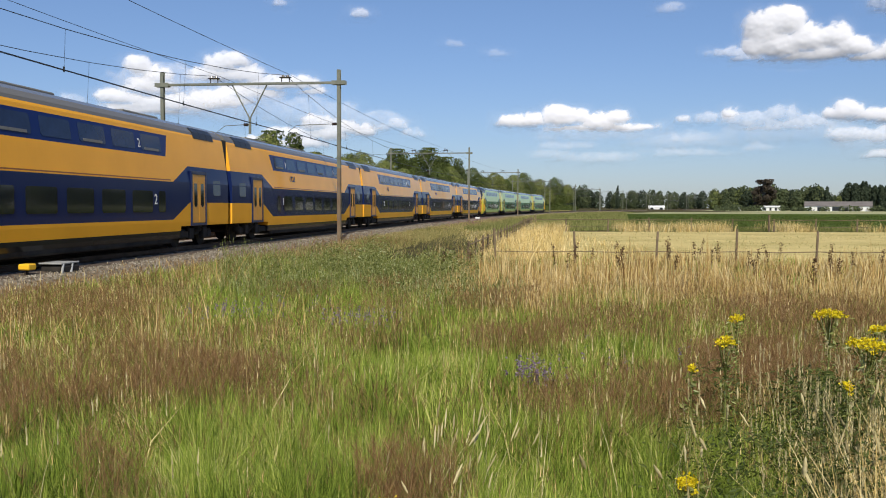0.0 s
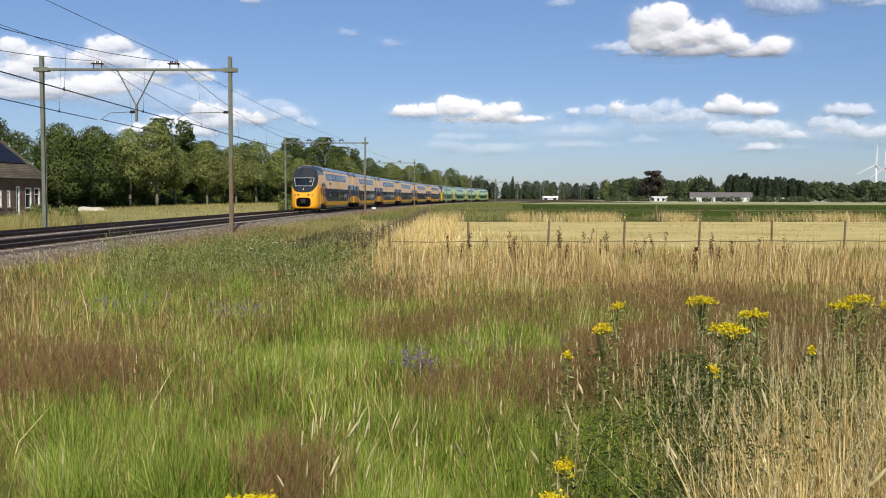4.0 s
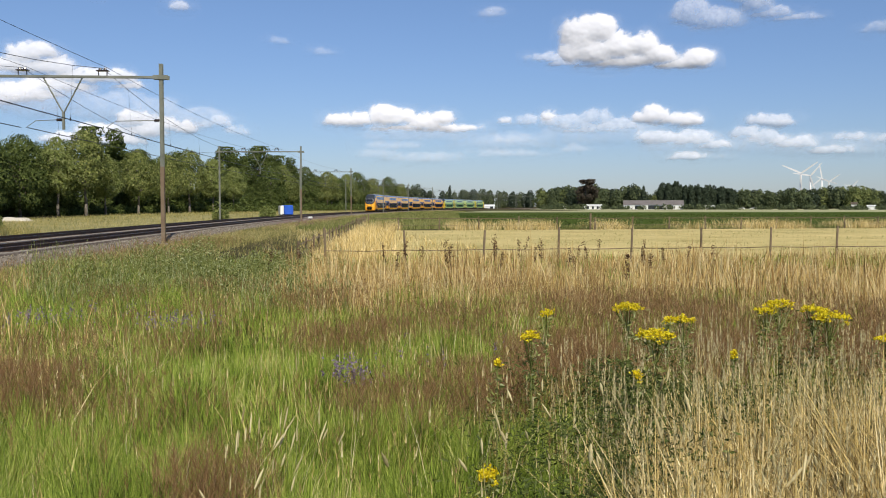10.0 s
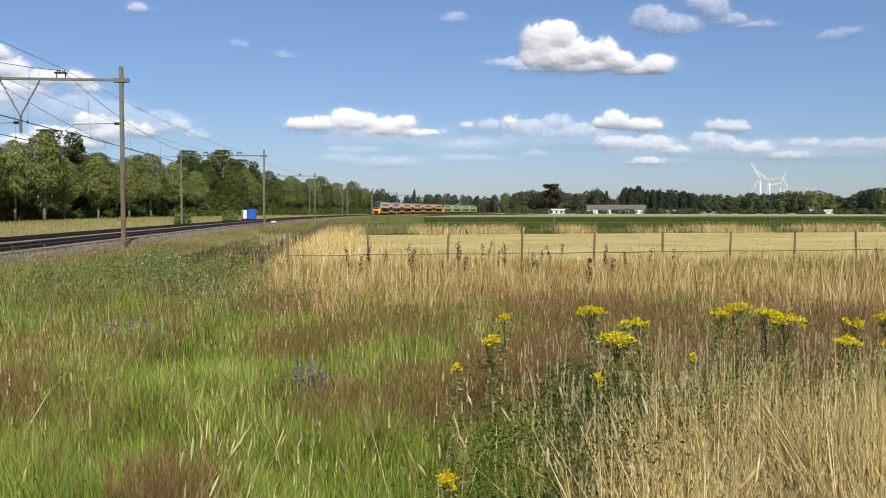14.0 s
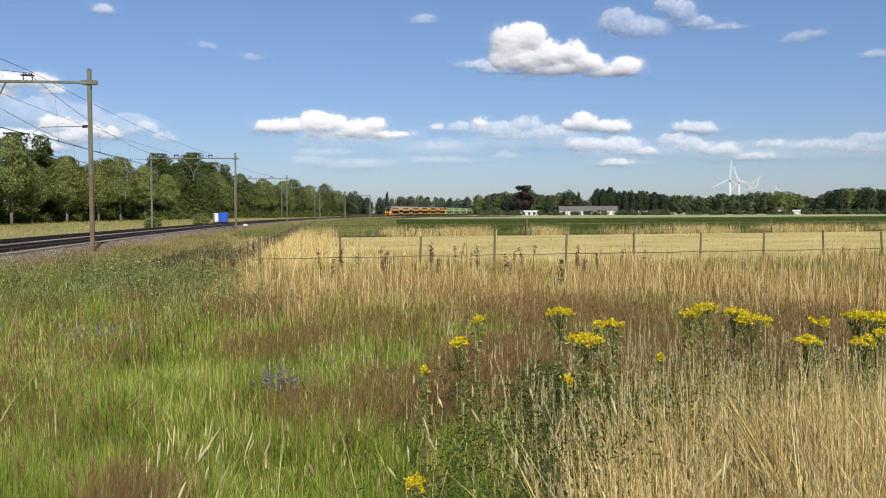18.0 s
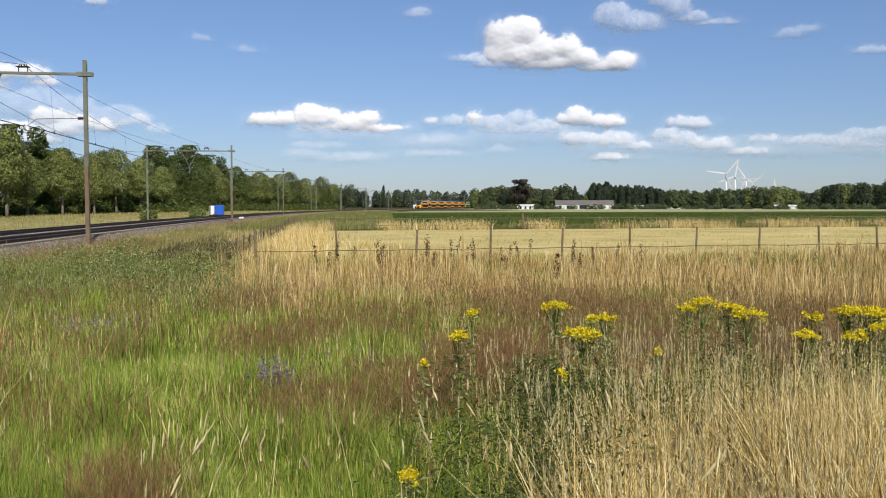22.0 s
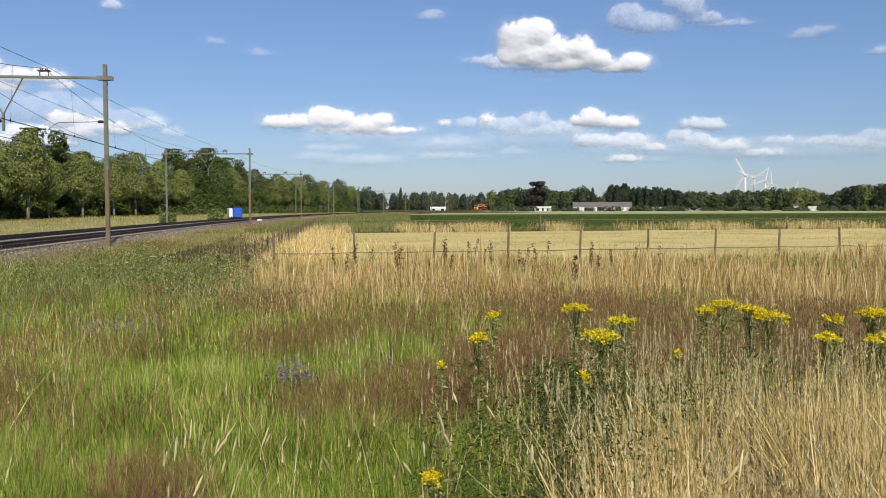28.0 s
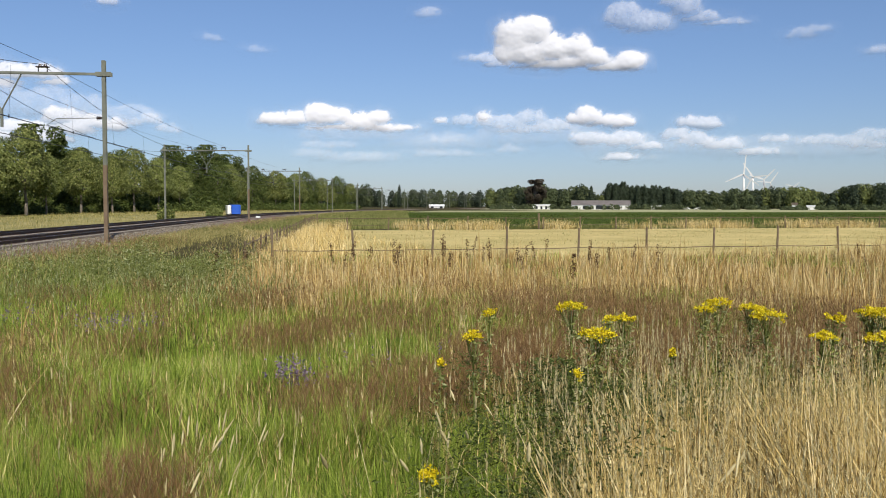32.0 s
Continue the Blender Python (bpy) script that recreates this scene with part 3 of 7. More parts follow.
def pane_mesh(name, w, z0, z1, proud, material, bevel=0.06):
    """A window pane on the +x side that follows the lean of the wall, with its own thickness."""
    bm = bmesh.new()
    x0, x1 = half_width(z0), half_width(z1)
    r = bevel
    shape = [(-w / 2 + r, z0), (w / 2 - r, z0), (w / 2, z0 + r), (w / 2, z1 - r), (w / 2 - r, z1), (-w / 2 + r, z1), (-w / 2, z1 - r), (-w / 2, z0 + r)]
    def ring(extra):
        return [bm.verts.new((x0 + (x1 - x0) * (z - z0) / (z1 - z0) + extra, y, z)) for y, z in shape]
    a, b = ring(-0.02), ring(proud)
    bm.faces.new(b)
    for i in range(8):
        bm.faces.new((a[i], a[(i + 1) % 8], b[(i + 1) % 8], b[i]))
    me = bpy.data.meshes.new(name)
    bm.to_mesh(me)
    bm.free()
    me.materials.append(material)
    return me


def child(name, mesh, parent, m, label=""):
    ob = new(name, mesh)
    ob.parent = parent
    ob.matrix_basis = m
    return tagged(ob, label)


def mesh_of(bm, name, material):
    me = bpy.data.meshes.new(name)
    bm.to_mesh(me)
    bm.free()
    me.materials.append(material)
    return me


def make_shared():
    """Meshes that all coaches share."""
    out = {}
    out["low"] = pane_mesh("window", 1.5, 1.33, 2.05, 0.012, M_PANE)
    out["up"] = pane_mesh("upper_window", 1.55, 3.40, 3.94, 0.012, M_UPANE)
    out["slit"] = pane_mesh("narrow_window", 0.55, 1.33, 2.05, 0.012, M_PANE)
    out["end"] = pane_mesh("end_window", 0.8, 1.95, 2.55, 0.012, M_UPANE)
    out["lookout"] = pane_mesh("lookout_window", 0.55, 3.36, 3.88, 0.012, M_PANE)
    out["sill"] = pane_mesh("vent_flap", 1.15, 3.42, 3.50, 0.02, M_ROOFBOX, 0.02)
    for key, mat in (("leaf", M_DOOR), ("gleaf", plain("green_door_paint", (0.55, 0.5, 0.08), (0.62, 0.56, 0.1), 0.35))):
        bm = bmesh.new()
        box(bm, 1.36, 1.425, -0.32, 0.32, 0.90, 2.78, 0.02)
        out[key] = mesh_of(bm, "door_leaf", mat)
    out["leafpane"] = pane_mesh("door_window", 0.3, 1.5, 2.5, 0.034, M_PANE, 0.1)
    bm = bmesh.new()
    for y0, y1, z0, z1 in ((-0.76, -0.65, 0.80, 2.86), (0.65, 0.76, 0.80, 2.86), (-0.65, 0.65, 2.73, 2.86), (-0.65, 0.65, 0.80, 0.895)):
        box(bm, 1.36, 1.44, y0, y1, z0, z1, 0.01)
    out["frame"] = mesh_of(bm, "door_frame", M_FRAME)
    bm = bmesh.new()                # bogie: side frames, axle boxes, springs, cross beam
    for sx in (-1, 1):
        box(bm, sx * 1.02 - 0.07, sx * 1.02 + 0.07, -1.7, 1.7, 0.42, 0.66, 0.03)
        for y in (-1.25, 1.25):
            box(bm, sx * 1.08 - 0.12, sx * 1.08 + 0.12, y - 0.2, y + 0.2, 0.30, 0.62, 0.04)
            rod(bm, (sx * 1.12, y - 0.32, 0.4), (sx * 1.12, y - 0.32, 0.8), 0.09)
        rod(bm, (sx * 1.05, 0, 0.6), (sx * 1.05, 0, 0.98), 0.26, sides=12)
        rod(bm, (sx * 1.2, -0.9, 0.35), (sx * 1.2, 0.9, 0.75), 0.04)
        for y in (-0.75, 0.6):
            box(bm, sx * 1.2 - 0.09, sx * 1.2 + 0.09, y - 0.22, y + 0.22, 0.3, 0.72, 0.03)
    box(bm, -1.0, 1.0, -0.35, 0.35, 0.45, 0.75, 0.03)
    out["bogie"] = mesh_of(bm, "bogie", M_UNDER)
    bm = bmesh.new()
    for sx in (-1, 1):
        x = sx * 0.75
        rod(bm, (x - sx * 0.065, 0, 0), (x + sx * 0.065, 0, 0), 0.46, sides=24)
        rod(bm, (x - sx * 0.10, 0, 0), (x - sx * 0.065, 0, 0), 0.49, sides=24)
    rod(bm, (-0.8, 0, 0), (0.8, 0, 0), 0.09, sides=10)
    out["wheels"] = mesh_of(bm, "wheelset", M_UNDER)
    return out


SHARED = make_shared()
TURN = Matrix.Rotation(math.pi, 4, "Z")


def add_door(g, y, sides, leaf):
    for m in sides:
        place = Matrix.Translation((0, y, 0)) @ m
        f = child("door_frame", SHARED["frame"], g, place)
        for q in (-0.325, 0.325):
            d = child("door_leaf", SHARED[leaf], f, Matrix.Translation((0, q, 0)))
            child("door_window", SHARED["leafpane"], d, Matrix.Identity(4))


def make_coach(name, label, material, cab=0, green=False):
    """One coach on its base at rail height; cab=1: a driving coach with its nose to -y."""
    g = empty(name, Matrix.Identity(4), label, "train coach", "coaches of the train")
    bm = bmesh.new()
    y0 = -BODY / 2 + (0.7 if cab else 0)
    loft(bm, y0, BODY / 2, cab)
    part("body", bm, material, g)
    if cab:
        bm = bmesh.new()
        nose(bm, y0 + 0.004)
        part("cab_nose", bm, material, g, "rounded yellow nose with dark hood", smooth=True)
        tip = y0 - 1.3
        bm = bmesh.new()             # windscreen with its pale rubber frame
        pts = [(-0.84, 2.62), (0.84, 2.62), (1.0, 3.42), (-1.0, 3.42)]
        def front(x, z, out):
            return nose_point(y0, x, z, out)
        def panel(pts, out, nx, nz):
            rows = []
            for j in range(nz + 1):
                q = j / nz
                l = (pts[0][0] + (pts[3][0] - pts[0][0]) * q, pts[0][1] + (pts[3][1] - pts[0][1]) * q)
                r = (pts[1][0] + (pts[2][0] - pts[1][0]) * q, pts[1][1] + (pts[2][1] - pts[1][1]) * q)
                rows.append([bm.verts.new(front(l[0] + (r[0] - l[0]) * i / nx, l[1] + (r[1] - l[1]) * i / nx, out)) for i in range(nx + 1)])
            for a, b in zip(rows, rows[1:]):
                for i in range(nx):
                    bm.faces.new((a[i], a[i + 1], b[i + 1], b[i]))
        panel(pts, 0.03, 10, 6)
        part("windscreen", bm, M_PANE, g, "dark windscreen")
        for a, b in ((0, 1), (1, 2), (2, 3), (3, 0)):
            bm = bmesh.new()
            ends = [pts[a], pts[b]]
            prev = None
            for i in range(11):
                q = i / 10
                p = front(ends[0][0] + (ends[1][0] - ends[0][0]) * q, ends[0][1] + (ends[1][1] - ends[0][1]) * q, 0.045)
                if prev is not None:
                    rod(bm, prev, p, 0.028, sides=6)
                prev = p
            part("windscreen_frame", bm, M_GREYPAINT, g)
        for x in (-0.45, 0.3):
            bm = bmesh.new()
            rod(bm, front(x, 2.5, 0.06), front(x + 0.55, 2.72, 0.08), 0.016, sides=5)
            rod(bm, front(x + 0.15, 2.76, 0.07), front(x + 0.75, 2.7, 0.07), 0.014, sides=5)
            part("wiper", bm, M_UNDER, g)
        bm = bmesh.new()             # coupler pocket: a flat panel, the shade of the opening put into its black
        rings = []
        for q in (0.0, 0.35, 0.7, 1.0):
            ring = []
            for k in range(28):
                a = 2 * math.pi * k / 28
                c, d = math.cos(a), math.sin(a)
                ring.append(front(0.72 * q * math.copysign(abs(c) ** 0.5, c), 1.0 + 0.46 * q * math.copysign(abs(d) ** 0.5, d), 0.012))
            rings.append([bm.verts.new(v) for v in ring])
        for a, b in zip(rings, rings[1:]):
            for k in range(28):
                bm.faces.new((a[k], a[(k + 1) % 28], b[(k + 1) % 28], b[k]))
        part("coupler_pocket", bm, M_POCKETSHADE, g, "flat black panel for the shaded coupler opening")
        bm = bmesh.new()
        box(bm, -0.22, 0.22, tip - 0.28, tip + 0.1, 0.86, 1.2, 0.04)
        box(bm, -0.13, 0.13, tip - 0.34, tip - 0.2, 0.94, 1.1, 0.02)
        rod(bm, (-0.3, tip - 0.1, 1.22), (0.3, tip - 0.1, 1.22), 0.05)
        part("coupler", bm, M_UNDER, g, "dark steel coupler head")
        for x, mat, nm in ((-0.86, M_LAMP, "head_lamp"), (0.86, M_LAMP, "head_lamp"), (-0.5, M_REDLAMP, "tail_lamp"), (0.5, M_REDLAMP, "tail_lamp")):
            bm = bmesh.new()
            c = front(x, 1.74, 0.0)
            rod(bm, c + Vector((0, 0.05, 0)), c + Vector((0, -0.035, 0)), 0.105, 0.09, 14)
            part("lamp_ring", bm, M_UNDER, g)
            bm = bmesh.new()
            rod(bm, c + Vector((0, 0.0, 0)), c + Vector((0, -0.05, 0)), 0.075, 0.06, 14)
            part(nm, bm, mat, g)
        bm = bmesh.new()
        box(bm, -1.1, 1.1, tip + 0.55, tip + 1.6, 0.14, 0.37, 0.08)
        part("snow_plough", bm, M_UNDER, g, "dark apron under the nose")
        bm = bmesh.new()
        c = front(0, 2.3, 0.01)
        rod(bm, c + Vector((0, 0.03, 0)), c + Vector((0, -0.02, 0)), 0.06, sides=12)
        part("emblem", bm, M_WHITE, g)
        for side in (-1, 1):
            bm = bmesh.new()
            box(bm, side * 1.37, side * 1.415, y0 + 0.52, y0 + 1.22, 0.8, 2.75, 0.015)
            d = part("cab_door", bm, M_GCAB if green else M_DOOR, g)
            bm = bmesh.new()
            box(bm, side * 1.39, side * 1.43, y0 + 0.70, y0 + 1.04, 1.75, 2.5, 0.01)
            part("door_window", bm, M_PANE, d)
            for yy in (0.40, 1.34):
                bm = bmesh.new()
                rod(bm, (side * 1.46, y0 + yy, 0.9), (side * 1.46, y0 + yy, 1.9), 0.02)
                for z in (0.95, 1.85):
                    rod(bm, (side * 1.40, y0 + yy, z), (side * 1.46, y0 + yy, z), 0.015)
                part("grab_rail", bm, M_DOOR, g)
    sides = (Matrix.Identity(4), TURN)
    leaf = "gleaf" if green else "leaf"
    add_door(g, BODY / 2 - 3.25, sides, leaf)
    add_door(g, -BODY / 2 + (3.3 if cab else 3.25), sides, leaf)
    for m in sides:
        flip = 1 if m is sides[0] else -1
        for i, y in enumerate([-6, -4, -2, 0, 2, 4, 6]):
            w = child("upper_window", SHARED["up"], g, m @ Matrix.Translation((0, y * flip, 0)))
            if i % 2 == 0:
                child("vent_flap", SHARED["sill"], w, Matrix.Identity(4))
        for y in (-5, -3, -1, 1, 3, 5):
            child("window", SHARED["low"], g, m @ Matrix.Translation((0, y * flip, 0)))
        for y in (-6.5, 6.5):
            child("narrow_window", SHARED["slit"], g, m @ Matrix.Translation((0, y * flip, 0)))
        if not cab:
            for y in (-BODY / 2 + 1.3, BODY / 2 - 1.3):
                child("end_window", SHARED["end"], g, m @ Matrix.Translation((0, y * flip, 0)))
        if cab:
            child("narrow_window", SHARED["lookout"], g, m @ Matrix.Translation((0, (-BODY / 2 + 5.75) * flip, 0)))
    for y in (-BODY / 2 + 2.9, BODY / 2 - 2.9):
        b = child("bogie", SHARED["bogie"], g, Matrix.Translation((0, y, 0)))
        for q in (-1.25, 1.25):
            child("wheelset", SHARED["wheels"], b, Matrix.Translation((0, q, 0.46)))
    bm = bmesh.new()                 # low belly between the bogies and boxes under the floor
    box(bm, -1.3, 1.3, -7.6, 7.6, 0.2, 0.5, 0.05)
    part("belly", bm, M_UNDER, g)
    for y in (BODY / 2 - 4.4, -BODY / 2 + 4.4):
        bm = bmesh.new()
        box(bm, -1.25, 1.25, y - 0.5, y + 0.5, 0.35, 0.6, 0.03)
        part("equipment_box", bm, M_UNDER, g)
    for yy in ([BODY / 2 - 2.1] if cab else [BODY / 2 - 2.1, -BODY / 2 + 2.1]) + ([y0 + 2.6] if cab else []):
        for side in (-1, 1):
            for q in (-0.70, 0.0, 0.70):     # sloping dark panes in the roof over the doors
                bm = bmesh.new()
                ring = []
                for out in (0.0, 0.02):
                    ring.append([bm.verts.new((side * (half_width(z) + out), yy + q + y, z + out)) for y, z in ((-0.33, 4.13), (0.33, 4.13), (0.33, 4.36), (0.33, 4.53), (-0.33, 4.53), (-0.33, 4.36))])
                a, b = ring
                bm.faces.new((b[0], b[1], b[2], b[5]))
                bm.faces.new((b[5], b[2], b[3], b[4]))
                for i in range(6):
                    bm.faces.new((a[i], a[(i + 1) % 6], b[(i + 1) % 6], b[i]))
                bmesh.ops.recalc_face_normals(bm, faces=bm.faces)
                part("roof_window", bm, M_ROOFGLASS, g)
    for y, l in ((-7, 1.4), (0, 1.4), (7, 1.4)):
        bm = bmesh.new()
        box(bm, -0.45, 0.45, y - l, y + l, 4.68, 4.80, 0.04)
        part("roof_unit", bm, M_ROOFBOX, g, "grey roof equipment")
    if cab:
        bm = bmesh.new()
        box(bm, -0.5, 0.5, y0 + 0.9, y0 + 2.2, 4.58, 4.74, 0.05)
        part("cab_air_unit", bm, M_ROOFBOX, g, "pale grey unit on the cab roof")
    bm = bmesh.new()
    for k in range(6):
        box(bm, -1.15, 1.15, BODY / 2 + 0.02 + 0.08 * k, BODY / 2 + 0.07 + 0.08 * k, 0.9, 4.3, 0.02)
    part("gangway_bellows", bm, M_RUBBER, g, "black folding gangway")
    if not green:                    # class numerals and the operator's emblem as a plain shape
        def numeral(txt, y, z, size):
            cu = bpy.data.curves.new("numeral", "FONT")
            cu.body, cu.size, cu.extrude = txt, size, 0.003
            ob = new("numeral", cu)
            me = bpy.data.meshes.new_from_object(ob)
            bpy.data.objects.remove(ob)
            me.materials.append(M_WHITE)
            lean = math.degrees(math.atan2(half_width(z + 0.4) - half_width(z), 0.4))
            child("numeral", me, g, Matrix.Translation((half_width(z) + 0.02, y, z)) @ pose(0, 0, 0, 90, 0, 90) @ pose(0, 0, 0, lean, 0, 0))
        d = "1" if "first" in label else "2"
        numeral(d, -5.95, 1.6, 0.5)
        numeral(d, 5.85, 1.6, 0.5)
        numeral(d, -5.05, 3.48, 0.42)
        numeral(d, 4.95, 3.48, 0.42)
        bm = bmesh.new()
        y, z = (-5.2 if cab else -4.0), 2.95
        for dy, dz, w, h in ((-0.28, 0.1, 0.26, 0.06), (0.02, 0.1, 0.26, 0.06), (-0.02, -0.1, 0.26, 0.06), (0.28, -0.1, 0.26, 0.06), (-0.15, -0.04, 0.06, 0.2), (0.15, -0.04, 0.06, 0.2), (-0.42, -0.06, 0.06, 0.2), (0.42, 0.04, 0.06, 0.2)):
            box(bm, half_width(z + dz) - 0.01, half_width(z + dz) + 0.014, y + dy - w / 2, y + dy + w / 2, z + dz - h / 2, z + dz + h / 2)
        part("operator_emblem", bm, M_FRAME, g, "blue angular emblem")
    return g


def make_train():
    """Six yellow-and-blue coaches behind four green ones; returns (coach, place behind the tail, turned)."""
    cab2 = make_coach("train_coach", "yellow and blue double-deck driving coach with dark hood", M_CABCAR, 1)
    mid2 = make_coach("train_coach", "yellow and blue double-deck second-class coach", M_CAR)
    mid1 = make_coach("train_coach", "yellow and blue double-deck first-class coach", M_CAR)
    gcab = make_coach("train_coach", "green and yellow double-deck driving coach", M_GCAB, 1, True)
    gmid = make_coach("train_coach", "light green double-deck coach", M_GCAR, 0, True)
    one = Matrix.Identity(4)
    order = [(cab2, 0), (mid2, 0), (mid1, 0), (copy_thing(mid2, one), 0), (copy_thing(mid1, one), 0), (copy_thing(cab2, one), 1),
             (gcab, 0), (gmid, 0), (copy_thing(gmid, one), 0), (copy_thing(gcab, one), 1)]
    out, s = [], 0.6
    for i, (ob, turned) in enumerate(order):
        out.append((ob, s + BODY / 2, turned))
        s += CAR
        if i == 5:
            s += 0.3
    return out


TRAIN = make_train()
TAIL = [(0, -65.6), (2, -12.2), (3, 14.7), (6, 93.5), (8, 145.2), (9, 169.2), (11, 215.6), (13, 260.6), (32, 696)]


def coach_pose(s, turned):
    a, b = on_line(s - 9.5), on_line(s + 9.5)
    h = math.atan2(b[0] - a[0], b[1] - a[1])
    return Matrix.Translation(((a[0] + b[0]) / 2, (a[1] + b[1]) / 2, RAIL_Z)) @ Matrix.Rotation(-h + (math.pi if turned else 0), 4, "Z")


def move_train():
    ts, ss = zip(*TAIL)
    for ob, behind, turned in TRAIN:
        walk(ob, [(t, coach_pose(float(np.interp(t, ts, ss)) + behind, turned)) for t in [0.5 * k for k in range(65)]])

# ---- trees and hedges ----
GREENS = [(0.0, (0.065, 0.083, 0.024)), (0.45, (0.168, 0.198, 0.054)), (0.8, (0.28, 0.305, 0.092)), (1.0, (0.40, 0.41, 0.15))]
M_LEAF = leafy("broad_leaf", GREENS, 0.5, 0.35)
M_LEAF_LIGHT = leafy("light_leaf", [(0.0, (0.10, 0.118, 0.030)), (0.5, (0.205, 0.245, 0.066)), (1.0, (0.35, 0.375, 0.14))], 0.5, 0.35)
M_LEAF_DARK = leafy("dark_leaf", [(0.0, (0.045, 0.065, 0.016)), (0.6, (0.095, 0.125, 0.032)), (1.0, (0.16, 0.19, 0.055))], 0.55, 0.3)
M_LEAF_RED = leafy("copper_leaf", [(0.0, (0.035, 0.03, 0.024)), (1.0, (0.08, 0.065, 0.045))], 0.55, 0.25)
M_LEAF_FAR = leafy("far_leaf", [(0.0, (0.040, 0.056, 0.028)), (0.5, (0.075, 0.096, 0.044)), (1.0, (0.13, 0.15, 0.068))], 0.7, 0.2, wide=14.0)
M_LEAF_MID = leafy("mid_leaf", [(0.0, (0.065, 0.085, 0.032)), (0.5, (0.125, 0.15, 0.05)), (1.0, (0.19, 0.21, 0.07))], 0.7, 0.2, wide=14.0)
M_WEED = leafy("weed_leaf", [(0.0, (0.085, 0.108, 0.026)), (0.5, (0.26, 0.29, 0.078)), (0.85, (0.42, 0.44, 0.165)), (1.0, (0.60, 0.65, 0.36))], 0.75, 0.45)
M_NEEDLE = leafy("needle_leaf", [(0.0, (0.024, 0.036, 0.022)), (1.0, (0.055, 0.072, 0.042))], 0.7, 0.15)


def value_noise(x, y, scale, seed):
    """Smooth noise in 0..1 for arrays."""
    rng = np.random.default_rng(seed)
    tab = rng.uniform(0, 1, (64, 64))
    u, v = x / scale + 1000.3, y / scale + 1000.7
    i, j = np.floor(u).astype(int), np.floor(v).astype(int)
    fu, fv = u - i, v - j
    fu, fv = fu * fu * (3 - 2 * fu), fv * fv * (3 - 2 * fv)
    g = lambda a, b: tab[a % 64, b % 64]
    return (g(i, j) * (1 - fu) + g(i + 1, j) * fu) * (1 - fv) + (g(i, j + 1) * (1 - fu) + g(i + 1, j + 1) * fu) * fv


def leaf_quads(rng, centers, size, flat=0.4, facing=None):
    """Two bent triangles for each leaf clump at the given places, turned at random."""
    n = len(centers)
    a = rng.normal(size=(n, 3))
    a[:, 2] *= 0.6
    if facing is not None:            # the leaves of a crown look outward and up
        c = facing + rng.normal(0, 0.45, (n, 3))
        a = np.cross(c, a)
    a /= np.linalg.norm(a, axis=1, keepdims=True)
    b = np.cross(c if facing is not None else a, a if facing is not None else rng.normal(size=(n, 3)))
    b /= np.linalg.norm(b, axis=1, keepdims=True) + 1e-9
    c = np.cross(a, b)
    s = (size * rng.uniform(0.6, 1.35, n))[:, None]
    v = np.stack([centers - a * s, centers + b * s * flat + c * s * 0.15, centers + a * s, centers - b * s * flat + c * s * 0.15], 1).reshape(-1, 3)
    k = 4 * np.arange(n)[:, None]
    t = np.concatenate([k + [0, 1, 2], k + [0, 2, 3]])
    return v, t


def crown_points(rng, n, h, width, base, clumps):
    """Points in the outer shells of many overlapping clumps that fill a crown from base to h."""
    cz = base + (h - base) * rng.beta(1.6, 1.5, clumps)
    q = (cz - base) / (h - base)
    room = width * np.sqrt(np.clip(1 - (1.7 * q - 0.75) ** 2 * 0.8, 0.05, 1))
    ang, rad = rng.uniform(0, 2 * np.pi, clumps), room * np.sqrt(rng.uniform(0.05, 0.75, clumps))
    c = np.stack([rad * np.cos(ang), rad * np.sin(ang), cz], 1)
    size = width * rng.uniform(0.24, 0.45, clumps)
    i = rng.integers(0, clumps, n)
    d = rng.normal(size=(n, 3))
    d /= np.linalg.norm(d, axis=1, keepdims=True)
    d[:, 2] *= 0.8
    p = c[i] + d * (size[i] * rng.uniform(0.35, 1.08, n) ** 0.6)[:, None]
    p[:, 2] = np.clip(p[:, 2], base * 0.8, h)
    return p, c, d + [0, 0, 0.35]


def cone_points(rng, n, h, width, base):
    """Points in the outer leaves of an upright crown that is widest low down and narrows to its top, with hollows."""
    q = rng.beta(1.15, 1.35, n)
    ang = rng.uniform(0, 2 * np.pi, n)
    room = width * np.interp(q, [0, 0.12, 0.35, 0.7, 0.92, 1], [0.5, 0.88, 1.0, 0.8, 0.48, 0.12])
    lobes = 0.55 * value_noise(ang * 1.6, q * 6.0, 1.0, int(rng.integers(90, 999))) + 0.45 * value_noise(ang * 3.4, q * 13.0, 1.0, int(rng.integers(90, 999)))
    r = room * (0.5 + 0.9 * lobes) * rng.uniform(0.25, 1, n) ** 0.33
    p = np.stack([r * np.cos(ang), r * np.sin(ang), base + (h - base) * q * (0.93 + 0.14 * lobes) + rng.normal(0, 0.12, n)], 1)
    facing = np.stack([np.cos(ang), np.sin(ang), 0.25 + 0.6 * q + 1.2 * (lobes - 0.5)], 1)
    k = rng.integers(0, n, 9)
    return p, p[k] * [0.75, 0.75, 0.95], facing


